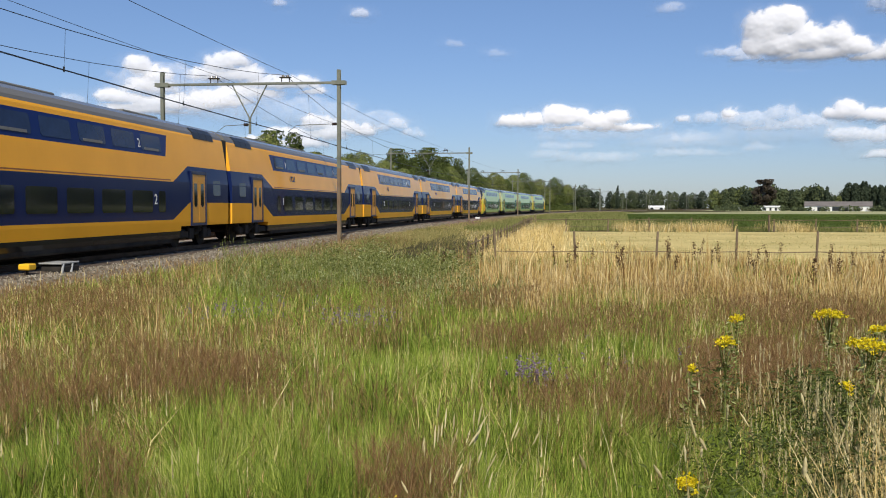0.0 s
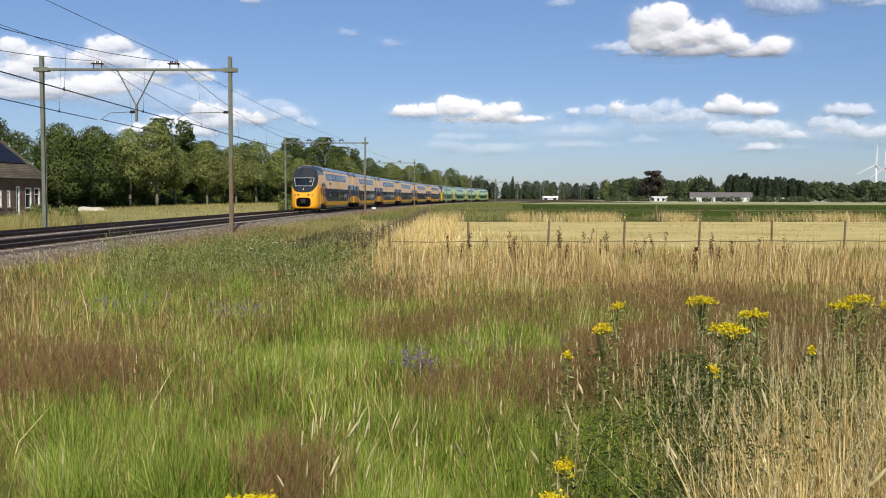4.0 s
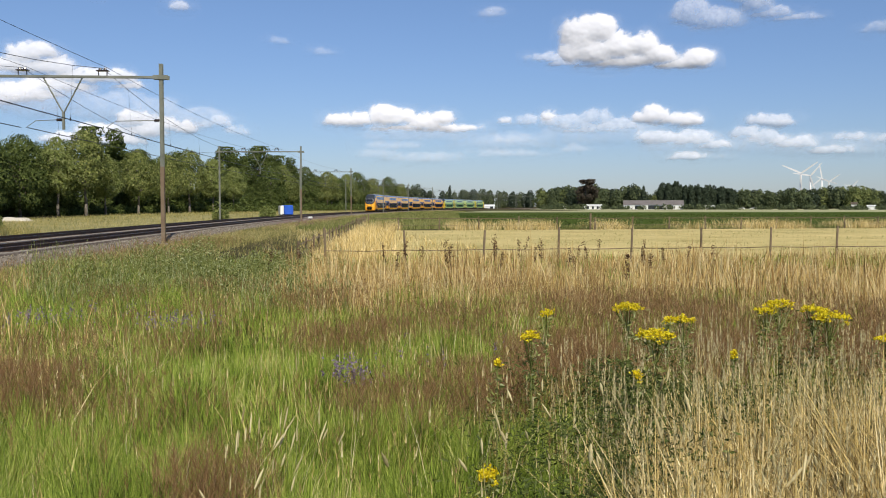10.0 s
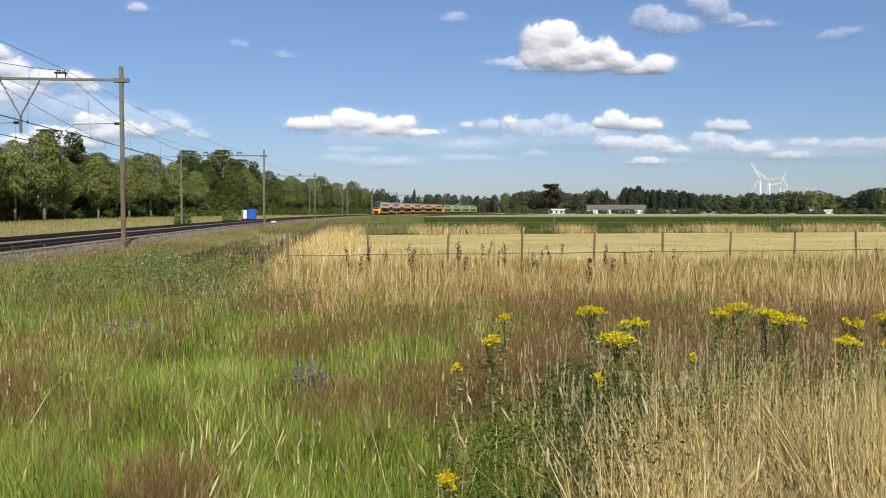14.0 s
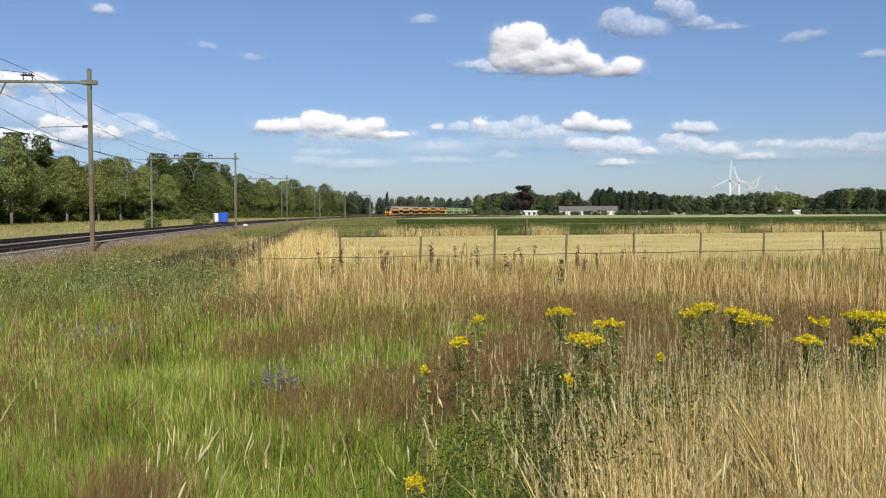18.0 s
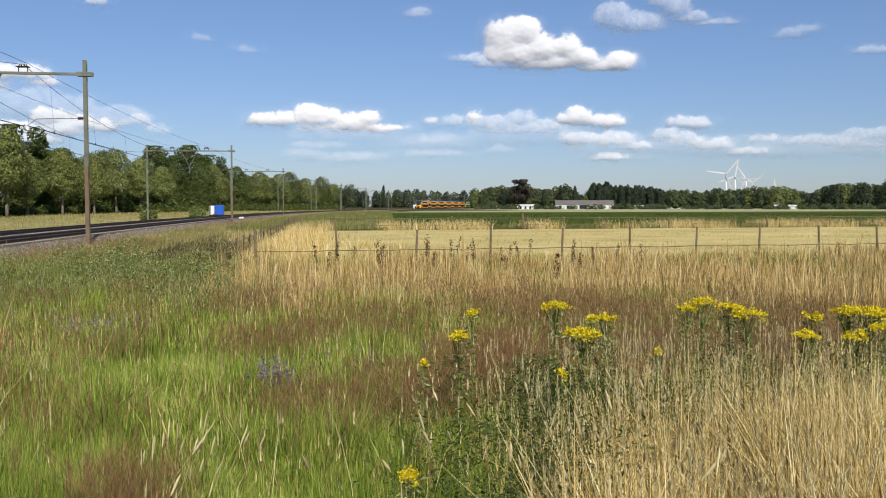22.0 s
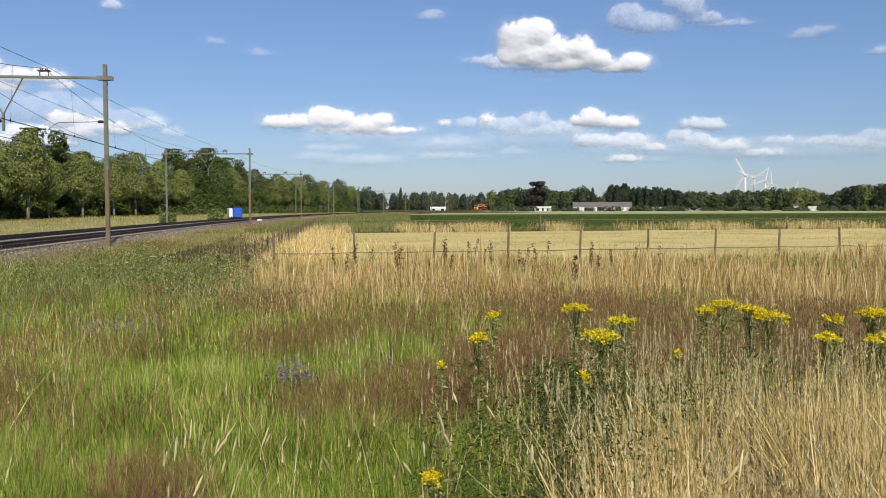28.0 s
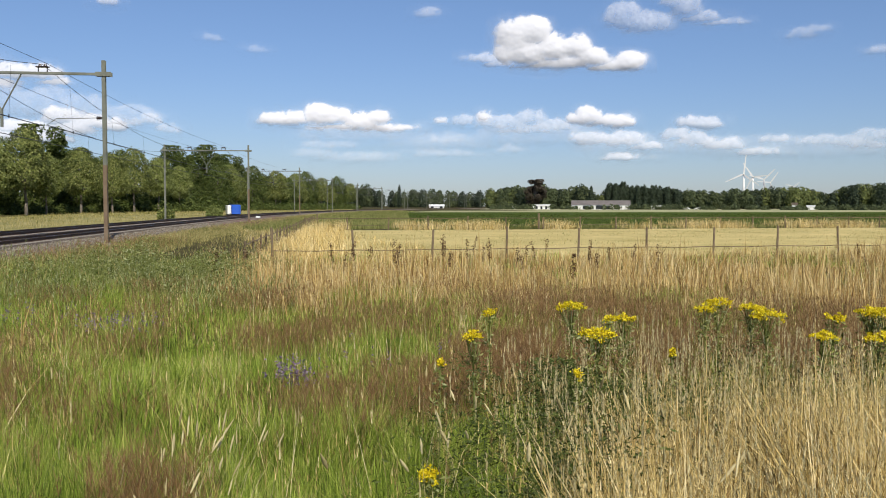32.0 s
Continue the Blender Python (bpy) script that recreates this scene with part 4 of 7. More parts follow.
def trunk_bm(rng, h, r, limbs):
    bm = bmesh.new()
    pts = [Vector((0, 0, -0.3))]
    for k in range(1, 6):
        pts.append(Vector((rng.normal() * 0.06 * k, rng.normal() * 0.06 * k, h * 0.75 * k / 5)))
    for k in range(5):
        rod(bm, pts[k], pts[k + 1], r * (1.15 - 0.2 * k), r * (1.15 - 0.2 * (k + 1)), 9)
    for c in limbs:
        k = 2 + int(rng.integers(0, 2))
        mid = pts[k].lerp(Vector(c), 0.55) + Vector((0, 0, 0.3))
        rod(bm, pts[k], mid, r * 0.4, r * 0.26, 6)
        rod(bm, mid, Vector(c), r * 0.26, r * 0.07, 6)
    return bm


def make_tree(seed, h, width, base, leaves, size, material, label, r=0.2, clumps=0):
    """A tree with a tapering crown, or with a round one made of the given number of clumps."""
    rng = np.random.default_rng(seed)
    g = empty("tree", Matrix.Identity(4), label, "tree")
    p, c, facing = crown_points(rng, leaves, h, width, base, clumps) if clumps else cone_points(rng, leaves, h, width, base)
    part("trunk", trunk_bm(rng, h, r, c[:9]), M_BARK, g, smooth=True)
    v, t = leaf_quads(rng, p, size, 0.5, facing)
    ob = new("crown", quick("crown", v, t, material))
    ob.parent = g
    return g


def place_copies(kinds, spots, group):
    """Copies of the given trees at spots of (kind, x, y, turn, size)."""
    first = {}
    for k, x, y, turn, size in spots:
        m = Matrix.Translation((x, y, float(ground_z(x, y)))) @ Matrix.Rotation(turn, 4, "Z") @ Matrix.Diagonal((size, size, size * 1.0, 1))
        if k not in first:
            first[k] = kinds[k]
            kinds[k].matrix_world = m
            kinds[k]["group"] = group
            made = kinds[k]
        else:
            made = copy_thing(kinds[k], Matrix.Identity(4))
            made.matrix_basis = m
        made["group"] = group


def make_near_trees():
    kinds = {
        "a": make_tree(11, 11.8, 3.6, 3.6, 8600, 0.165, M_LEAF, "broad-leaved tree with tapering green crown and bare pale trunk", r=0.22),
        "b": make_tree(12, 11.4, 3.4, 3.4, 8200, 0.165, M_LEAF_LIGHT, "light green broad-leaved tree in the roadside row", r=0.20),
        "c": make_tree(13, 13.0, 4.6, 1.2, 7600, 0.22, M_LEAF_DARK, "dark green dense broad-leaved tree", r=0.26),
        "d": make_tree(14, 11.0, 3.4, 3.1, 8000, 0.165, M_LEAF, "uneven green broad-leaved tree with low limbs", r=0.20),
        "e": make_tree(15, 16.5, 5.2, 4.0, 8200, 0.30, M_LEAF_DARK, "tall dark tree standing behind the row", r=0.32, clumps=26),
    }
    rng = random.Random(5)
    spots = []
    row = [(-58, 100), (-46, 118), (-28, 147), (-10, 200), (8, 270), (32, 345), (60, 415)]
    bearing = [math.degrees(math.atan2(x, y)) for x, y in row]
    at = lambda az: (float(np.interp(az, bearing, [p[0] for p in row])), float(np.interp(az, bearing, [p[1] for p in row])))
    for k in range(8):               # dense dark trees beyond the house
        x, y = at(-29.5 + 2.1 * k)
        spots.append(("c" if k != 4 else "d", x + rng.uniform(-0.7, 0.7), y + rng.uniform(-0.7, 0.7), rng.uniform(0, 6.28), rng.uniform(0.72, 0.90)))
    order, az, k = "babadab", -12.9, 0
    while az < 8.2:                  # the planted row, closer together as it recedes
        x, y = at(az)
        kind = order[k % 7] if az < -1 else "dcbdcad"[k % 7]
        spots.append((kind, x + rng.uniform(-0.8, 0.8), y + rng.uniform(-2.0, 2.0), rng.uniform(0, 6.28), rng.uniform(0.82, 1.12)))
        az += 1.55 * rng.uniform(0.85, 1.15) * (1 if az < -1.5 else 0.5 if az < 2 else 0.28)
        k += 1
    az, k = -29.0, 0
    while az < 7.5:                  # a darker rank behind it
        x, y = at(az)
        spots.append(("c", x - rng.uniform(7, 13), y + rng.uniform(0, 6), rng.uniform(0, 6.28), rng.uniform(0.75, 0.98) * (0.74 if az < -14 else 1.0)))
        az += 1.5 if az < -14 else 1.0 if az < 0 else 0.5
    spots += [("e", -30, 168, 0.3, 0.92), ("e", -13, 246, 1.3, 1.02), ("e", -6, 256, 2.3, 1.08), ("e", 2, 279, 0.7, 1.0), ("e", -62, 118, 1.0, 0.68), ("c", -44, 100, 2.0, 0.85), ("c", -38, 104, 4.0, 0.8)]
    place_copies(kinds, spots, "trees along the road beside the railway")


def hedge(name, a, b, h, w, material, label, n, size, category="hedge"):
    """A hedge or thicket of leaf clumps between two places."""
    rng = np.random.default_rng(int(abs(a[0] * 7 + a[1] * 3)) + 1)
    q = rng.uniform(0, 1, n)
    x = a[0] + (b[0] - a[0]) * q
    y = a[1] + (b[1] - a[1]) * q
    dx, dy = b[0] - a[0], b[1] - a[1]
    l = math.hypot(dx, dy)
    o = w * (rng.uniform(-1, 1, n))
    top = h * (0.72 + 0.28 * np.sin(q * l * 0.9 + 1.0) * np.sin(q * l * 0.37) + 0.15 * rng.uniform(-1, 1, n))
    p = np.stack([x - dy / l * o, y + dx / l * o, ground_z(x, y) + np.clip(1 - (o / w) ** 2 * 0.6, 0, 1) * top * rng.uniform(0, 1, n) ** 0.6], 1)
    v, t = leaf_quads(rng, p, size)
    return tagged(new(name, quick(name, v, t, material)), label, category, kind="stuff")


def far_wood(name, seed, spots, material, label, size=0.8, leaves=430):
    """A far wood: many crowns of leaf clumps with their stems in one mesh. Spots: x, y, height, width, taper."""
    rng = np.random.default_rng(seed)
    vs, ts, b = [], [], 0
    for x, y, h, w, taper in spots:
        n = int(leaves * (h * w / 60.0) ** 0.5)
        p, _, facing = cone_points(rng, n, h, w * (1.15 - 0.45 * taper), h * 0.06)
        v, t = leaf_quads(rng, p + [x, y, float(-0.2)], size, 0.6, facing)
        vs.append(v)
        ts.append(t + b)
        b += len(v)
        tri = np.array([[x - 0.25, y, -0.3], [x + 0.25, y, -0.3], [x, y, h * 0.8]])
        vs.append(tri)
        ts.append(np.array([[b, b + 1, b + 2]]))
        b += 3
    return tagged(new(name, quick(name, np.concatenate(vs), np.concatenate(ts), material)), label, "wood", kind="stuff")


def polar(az, d):
    return d * math.sin(radians(az)), d * math.cos(radians(az))


# heights of the far tree line as seen from the camera: azimuth, elevation of the tops
SKYLINE = [(5.5, 1.35), (7.4, 1.38), (8.4, 1.26), (8.9, 1.32), (9.8, 0.92), (10.8, 0.9), (11.6, 0.96), (13.0, 1.14), (13.7, 1.14), (14.2, 0.9), (15.9, 0.9), (16.2, 1.12), (16.7, 1.23), (17.1, 0.8),
           (17.5, 1.18), (19.0, 1.24), (19.3, 1.4), (19.9, 1.4), (20.3, 1.3), (20.8, 1.05), (21.8, 1.07), (22.1, 1.29), (22.8, 1.28), (23.3, 0.7), (23.9, 0.75), (24.1, 1.2), (28.4, 1.0), (28.7, 0.88),
           (29.2, 1.04), (30.9, 0.9), (31.4, 1.12), (32.1, 0.91), (32.8, 1.02), (34.1, 1.16), (35.2, 1.15), (36.0, 1.0), (36.9, 0.86), (37.4, 1.05), (38.5, 1.28), (40.0, 1.29), (40.9, 1.17), (41.2, 1.63), (46.0, 1.5)]


def make_far_woods():
    rng = random.Random(9)
    tops = lambda az: float(np.interp(az, *zip(*SKYLINE)))
    left, right, mid, light, dark = [], [], [], [], []
    az = 5.5
    while az < 46:
        near = az > 16.5
        for back in (0, 1, 2) if near or az < 9 else (0, 1):
            a = az + rng.uniform(-0.12, 0.12)
            d = (655 if near else 800) + 32 * back + rng.uniform(0, 20)
            x, y = polar(a, d)
            h = (d * math.tan(radians(tops(a))) + 2.2) * rng.uniform(0.84, 1.06 if back == 0 else 1.0)
            spot = (x, y, h, h * (rng.uniform(0.27, 0.40) if near else rng.uniform(0.22, 0.33)), rng.uniform(0.0, 0.25))
            (light if 34.6 < a < 36.2 and back == 0 else dark if rng.random() < 0.3 else mid if near and rng.random() < 0.25 else right if near else left).append(spot)
        az += rng.uniform(0.22, 0.42) * (1 if near or az < 9 else 1.5)
    far_wood("far_wood", 3, left, M_LEAF_FAR, "far row of green trees behind the railway curve")
    far_wood("far_wood", 4, right, M_LEAF_FAR, "far wood edge of mixed green trees")
    far_wood("far_wood", 10, mid, M_LEAF_MID, "lighter green broad-leaved trees in the far wood")
    far_wood("far_wood", 7, light, M_LEAF_MID, "yellowish green trees at the wood edge")
    far_wood("far_wood", 8, dark, M_NEEDLE, "darker trees scattered in the far wood")
    low = []
    for k in range(190):             # low scrub along the foot of the wood, with gaps at the buildings
        a = rng.uniform(16.8, 46)
        if any(p < a < q for p, q in ((22.3, 22.85), (23.3, 23.75), (24.0, 24.3), (24.85, 25.3), (19.5, 20.5), (21.8, 22.0), (35.0, 35.25), (35.8, 36.2), (28.8, 29.7))):
            continue
        x, y = polar(a, 548 + rng.uniform(0, 12))
        low.append((x, y, rng.uniform(1.6, 3.6), rng.uniform(1.6, 3.0), 0.0))
    far_wood("far_scrub", 9, low, M_LEAF_FAR, "low green scrub along the foot of the wood", 0.5, 330)
    spots = []
    for k in range(110):
        x, y = polar(rng.uniform(-45, 6), 560 + rng.uniform(0, 150))
        spots.append((x, y, rng.uniform(10, 15), rng.uniform(4, 6), 0.1))
    for k in range(60):
        x, y = polar(rng.uniform(48, 315), 500 + rng.uniform(0, 150))
        spots.append((x, y, rng.uniform(9, 14), rng.uniform(5, 9), 0.1))
    far_wood("far_wood", 5, spots, M_LEAF_FAR, "far trees round the fields", 1.6, 120)
    spots = []
    for k in range(40):              # the tall dark conifers behind the farm
        a = 24.1 + 4.3 * (k / 40) + rng.uniform(-0.06, 0.06)
        x, y = polar(a, 636 + rng.uniform(0, 20))
        h = (645 * math.tan(radians(float(np.interp(a, [24.1, 24.6, 25.2, 25.5, 27.4, 28.4], [1.38, 1.56, 1.49, 1.3, 1.25, 1.1])))) + 2.2) * rng.uniform(0.86, 1.02)
        spots.append((x, y, h, rng.uniform(2.4, 3.4), 0.5))
    for a, e in ((23.1, 1.22), (10.97, 1.27)):
        x, y = polar(a, 640 if a > 16 else 780)
        spots.append((x, y, (640 if a > 16 else 780) * math.tan(radians(e)) + 2.2, 2.2, 0.75))
    far_wood("conifer_wood", 6, spots, M_NEEDLE, "dark stand of tall conifers behind the farm", 0.7, 700)
    beech = make_tree(21, 20.5, 8.0, 3.0, 2600, 0.95, M_LEAF_RED, "tall dark copper beech at the wood edge", r=0.5, clumps=22)
    x, y = polar(19.58, 640)
    beech.matrix_world = Matrix.Translation((x, y, -0.2))


# ---- house and other buildings ----
M_BRICK = plain("brown_brick", (0.085, 0.057, 0.043), (0.165, 0.115, 0.09), 0.9, coarse=0.8, fine=14, bump=0.5)
M_TILE = plain("brown_roof_tile", (0.058, 0.046, 0.032), (0.135, 0.108, 0.078), 0.85, coarse=0.7, fine=9, bump=0.5, per_object=0.12)
M_PAINTWHITE = plain("white_paint", (0.70, 0.70, 0.67), (0.80, 0.80, 0.78), 0.55, coarse=1, fine=9, bump=0.1)
M_SOLAR = gloss("solar_panel_glass", (0.012, 0.013, 0.020), 0.4, ior=1.3)
M_GLASS = gloss("house_window_glass", (0.03, 0.035, 0.04), 0.05)
M_SHUTTER = plain("roller_shutter", (0.66, 0.66, 0.62), (0.74, 0.74, 0.70), 0.5, coarse=1, fine=30, bump=0.3)
M_DARKWOOD = plain("dark_shed_wood", (0.05, 0.035, 0.025), (0.10, 0.07, 0.05), 0.9, coarse=2, fine=20, bump=0.5)


def make_house():
    """Long brick house: gable to the camera at local -y, its long side along +y; local +x faces the railway."""
    L, W, E, R = 12.8, 8.6, 3.6, 6.8
    m = Matrix.Translation((-30.1, 72.4, 0.2)) @ Matrix.Rotation(-radians(17), 4, "Z")
    g = empty("house", m, "long brown-brick house with tiled roof and solar panels", "house")
    def wall(name, x0, x1, y0, y1, z0, z1, material=M_BRICK):
        bm = bmesh.new()
        box(bm, x0, x1, y0, y1, z0, z1)
        return part(name, bm, material, g)
    # long wall with openings: (start, end, low, high)
    holes = [(0.75, 1.95, 0.15, 2.35), (2.2, 3.3, 0.15, 2.35), (4.55, 5.0, 0.7, 2.25), (6.6, 7.05, 0.8, 2.25), (7.7, 8.15, 0.8, 2.25), (8.9, 9.4, 0.1, 2.6), (10.1, 11.0, 0.7, 2.5), (11.4, 12.2, 0.7, 2.5)]
    y = 0.0
    for a, b, lo, hi in holes:
        if a > y:
            wall("wall", -0.3, 0.0, y, a, -0.4, E)
        wall("wall", -0.3, 0.0, a, b, -0.4, lo)
        wall("wall", -0.3, 0.0, a, b, hi, E)
        y = b
        bm = bmesh.new()
        box(bm, -0.16, -0.13, a + 0.06, b - 0.06, lo + 0.06, hi - 0.06)
        w = part("window", bm, M_GLASS, g)
        for q in ((a, a + 0.1, lo, hi), (b - 0.1, b, lo, hi), (a + 0.1, b - 0.1, lo, lo + 0.1), (a + 0.1, b - 0.1, hi - 0.1, hi), (a + 0.1, b - 0.1, lo + (hi - lo) * 0.66, lo + (hi - lo) * 0.66 + 0.06)):
            bm = bmesh.new()
            box(bm, -0.2, -0.02, *q)
            part("window_frame", bm, M_PAINTWHITE, w)
        bm = bmesh.new()
        box(bm, -0.1, 0.08, a - 0.05, b + 0.05, lo - 0.08, lo - 0.004)
        part("window_sill", bm, M_SLEEPER, w)
    wall("wall", -0.3, 0.0, y, L, -0.4, E)
    wall("wall", -W, -W + 0.3, 0, L, -0.4, E)
    for y0 in (0.0, L - 0.3):        # gables
        bm = bmesh.new()
        a = [bm.verts.new(p) for p in ((-W + 0.3, y0, -0.4), (-0.3, y0, -0.4), (-0.3, y0, E), (-0.01, y0, E), (-W / 2, y0, R - 0.12), (-W + 0.01, y0, E), (-W + 0.3, y0, E))]
        f = bm.faces.new(a)
        top = bmesh.ops.extrude_face_region(bm, geom=[f])["geom"]
        bmesh.ops.translate(bm, verts=[v for v in top if isinstance(v, bmesh.types.BMVert)], vec=(0, 0.3, 0))
        bmesh.ops.recalc_face_normals(bm, faces=bm.faces)
        part("gable_wall", bm, M_BRICK, g)
    for xa, xb in ((-3.3, -2.2), (-5.5, -4.4)):   # shuttered upper windows in the gable
        bm = bmesh.new()
        box(bm, xa, xb, -0.03, 0.0, 3.2, 4.3)
        s = part("window_shutter", bm, M_SHUTTER, g, "closed white roller shutter")
        bm = bmesh.new()
        box(bm, xa - 0.06, xb + 0.06, -0.07, 0.0, 4.3, 4.45, 0.01)
        part("shutter_box", bm, M_PAINTWHITE, s)
        bm = bmesh.new()
        box(bm, xa - 0.08, xb + 0.08, -0.1, 0.0, 3.08, 3.19)
        part("window_sill", bm, M_SLEEPER, s)
    for sx in (1, -1):               # roof slopes of tile courses
        n = 22
        slope = math.atan2(R - E + 0.2, W / 2 + 0.3)
        ln = math.hypot(R - E + 0.2, W / 2 + 0.3)
        r = empty_part("roof_slope", g, Matrix.Translation((-W / 2, -0.15, R)) @ (Matrix.Identity(4) if sx > 0 else Matrix.Rotation(math.pi, 4, "Z") @ Matrix.Translation((0, -L - 0.3, 0))))
        for k in range(n):
            bm = bmesh.new()
            q0, q1 = ln * k / n, ln * (k + 1) / n + 0.05
            c, s = math.cos(slope), math.sin(slope)
            lift = 0.02 + 0.045
            vs = [(q0 * c, 0, -q0 * s + 0.02), (q1 * c, 0, -q1 * s + lift), (q1 * c, L + 0.3, -q1 * s + lift), (q0 * c, L + 0.3, -q0 * s + 0.02)]
            lo = [(x, y, z - 0.09) for x, y, z in vs]
            a = [bm.verts.new(v) for v in vs]
            b = [bm.verts.new(v) for v in lo]
            bm.faces.new(a)
            bm.faces.new(list(reversed(b)))
            for i in range(4):
                bm.faces.new((a[i], b[i], b[(i + 1) % 4], a[(i + 1) % 4]))
            part("tile_course", bm, M_TILE, r)
        if sx > 0:                   # array of dark panels, two by five
            for i in range(6):
                for j in range(2):
                    bm = bmesh.new()
                    box(bm, 0.45 + j * 1.68, 0.45 + j * 1.68 + 1.64, 6.1 + i * 1.02, 6.1 + i * 1.02 + 0.99, 0.10, 0.14, 0.01)
                    p = part("solar_panel", bm, M_SOLAR, r)
                    p.matrix_basis = Matrix.Rotation(slope, 4, "Y")
            bm = bmesh.new()
            box(bm, 3.6, 4.0, 3.4, 4.0, 0.08, 0.14, 0.02)
            p = part("skylight", bm, M_PAINTWHITE, r, "small pale skylight")
            p.matrix_basis = Matrix.Rotation(slope, 4, "Y")
    for y0 in (-0.16, L + 0.03):
        for sx in (-1, 1):
            bm = bmesh.new()
            rod(bm, (-W / 2, y0 + 0.06, R - 0.02), (-W / 2 + sx * (W / 2 + 0.3), y0 + 0.06, E - 0.22), 0.085, sides=6)
            part("bargeboard", bm, M_PAINTWHITE if y0 < 0 else M_TILE, g, "white roof edge board" if y0 < 0 else "brown roof edge board")
    bm = bmesh.new()
    box(bm, 0.22, 0.38, -0.1, L + 0.1, E - 0.32, E - 0.2, 0.02)
    part("gutter", bm, M_ROOFBOX, g)
    bm = bmesh.new()
    rod(bm, (0.1, 0.15, -0.3), (0.1, 0.15, E - 0.25), 0.06)
    part("downpipe", bm, M_PAINTWHITE, g, "white drainpipe at the corner")
    for y0, s, h in ((2.2, 0.34, 0.7), (8.0, 0.2, 0.3)):
        bm = bmesh.new()
        box(bm, -W / 2 - s, -W / 2 + s, y0 - s, y0 + s, R - 0.5, R + h)
        box(bm, -W / 2 - s - 0.05, -W / 2 + s + 0.05, y0 - s - 0.05, y0 + s + 0.05, R + h, R + h + 0.1)
        if s > 0.3:
            for q in (-0.18, 0.18):
                rod(bm, (-W / 2, y0 + q, R + h + 0.1), (-W / 2, y0 + q, R + h + 0.45), 0.11)
        part("chimney", bm, M_BRICK if s > 0.3 else M_SLEEPER, g)
    bm = bmesh.new()
    box(bm, -4.6, -3.85, -0.4, 0.0, 2.1, 2.65, 0.04)
    part("air_unit", bm, M_SHUTTER, g, "white outdoor air-conditioning unit")
    bm = bmesh.new()                 # small porch with hanging lamps
    box(bm, 0.02, 1.1, 3.35, 4.5, 2.1, 2.22, 0.02)
    for yy in (3.4, 4.42):
        rod(bm, (1.04, yy, -0.3), (1.04, yy, 2.1), 0.05)
    part("porch", bm, M_DARKWOOD, g)
    for yy in (3.5, 4.4):
        bm = bmesh.new()
        bmesh.ops.create_uvsphere(bm, u_segments=10, v_segments=7, radius=0.16, matrix=Matrix.Translation((1.16, yy, 1.7)))
        part("globe_lamp", bm, M_PAINTWHITE, g, smooth=True)
    for y, turn in ((1.1, 12), (2.4, -8)):
        make_bicycle(m @ Matrix.Translation((1.9, y, -0.12)) @ Matrix.Rotation(radians(turn), 4, "Z"))
    # shed against the gable
    s = empty("garden_shed", m @ Matrix.Translation((-4.6, -2.6, -0.2)), "dark wooden garden shed with rounded roof", "shed")
    bm = bmesh.new()
    box(bm, -2.2, 2.2, -1.2, 1.2, -0.2, 1.75)
    part("shed_wall", bm, M_DARKWOOD, s)
    bm = bmesh.new()
    for k in range(8):
        x0, x1 = -2.4 + 0.6 * k, -1.8 + 0.6 * k
        z = lambda x: 1.75 + 0.75 * math.cos(x / 2.4 * math.pi / 2)
        vs = [bm.verts.new(p) for p in ((x0, -1.35, z(x0)), (x1, -1.35, z(x1)), (x1, 1.35, z(x1)), (x0, 1.35, z(x0)))]
        bm.faces.new(vs)
        ws = [bm.verts.new(p) for p in ((x0, -1.2, 1.7), (x1, -1.2, 1.7), (x1, -1.2, z(x1)), (x0, -1.2, z(x0)))]
        bm.faces.new(ws)
    part("shed_roof", bm, M_DARKWOOD, s)


def make_bicycle(m):
    g = empty("bicycle", m, "dark town bicycle standing before the brick house", "bicycle", "bicycles by the house")
    for y in (-0.54, 0.54):
        bm = bmesh.new()
        for k in range(20):
            a, b = 2 * math.pi * k / 20, 2 * math.pi * (k + 1) / 20
            rod(bm, (0, y + 0.34 * math.cos(a), 0.35 + 0.34 * math.sin(a)), (0, y + 0.34 * math.cos(b), 0.35 + 0.34 * math.sin(b)), 0.02, sides=5)
        for k in range(6):
            a = math.pi * k / 6
            rod(bm, (0, y + 0.33 * math.cos(a), 0.35 + 0.33 * math.sin(a)), (0, y - 0.33 * math.cos(a), 0.35 - 0.33 * math.sin(a)), 0.004, sides=4)
        part("wheel", bm, M_UNDER, g)
    bm = bmesh.new()
    for a, b in (((-0.54, 0.35), (-0.18, 0.9)), ((-0.54, 0.35), (-0.05, 0.3)), ((-0.05, 0.3), (-0.2, 0.92)), ((-0.05, 0.3), (0.38, 0.85)), ((0.54, 0.35), (0.36, 1.02))):
        rod(bm, (0, *a), (0, *b), 0.018, sides=6)
    part("bicycle_frame", bm, M_FRAME, g)
    bm = bmesh.new()
    rod(bm, (-0.28, 0.26, 1.04), (0.28, 0.26, 1.04), 0.015, sides=6)
    part("handlebar", bm, M_STEEL, g)
    bm = bmesh.new()
    box(bm, -0.09, 0.09, -0.34, -0.08, 0.92, 0.98, 0.03)
    part("saddle", bm, M_UNDER, g)


def empty_part(name, parent, m):
    ob = new(name)
    ob.parent = parent
    ob.matrix_basis = m
    return ob


M_BLUE = plain("blue_tarpaulin", (0.015, 0.075, 0.42), (0.03, 0.12, 0.55), 0.5, coarse=1.2, fine=8, bump=0.4)


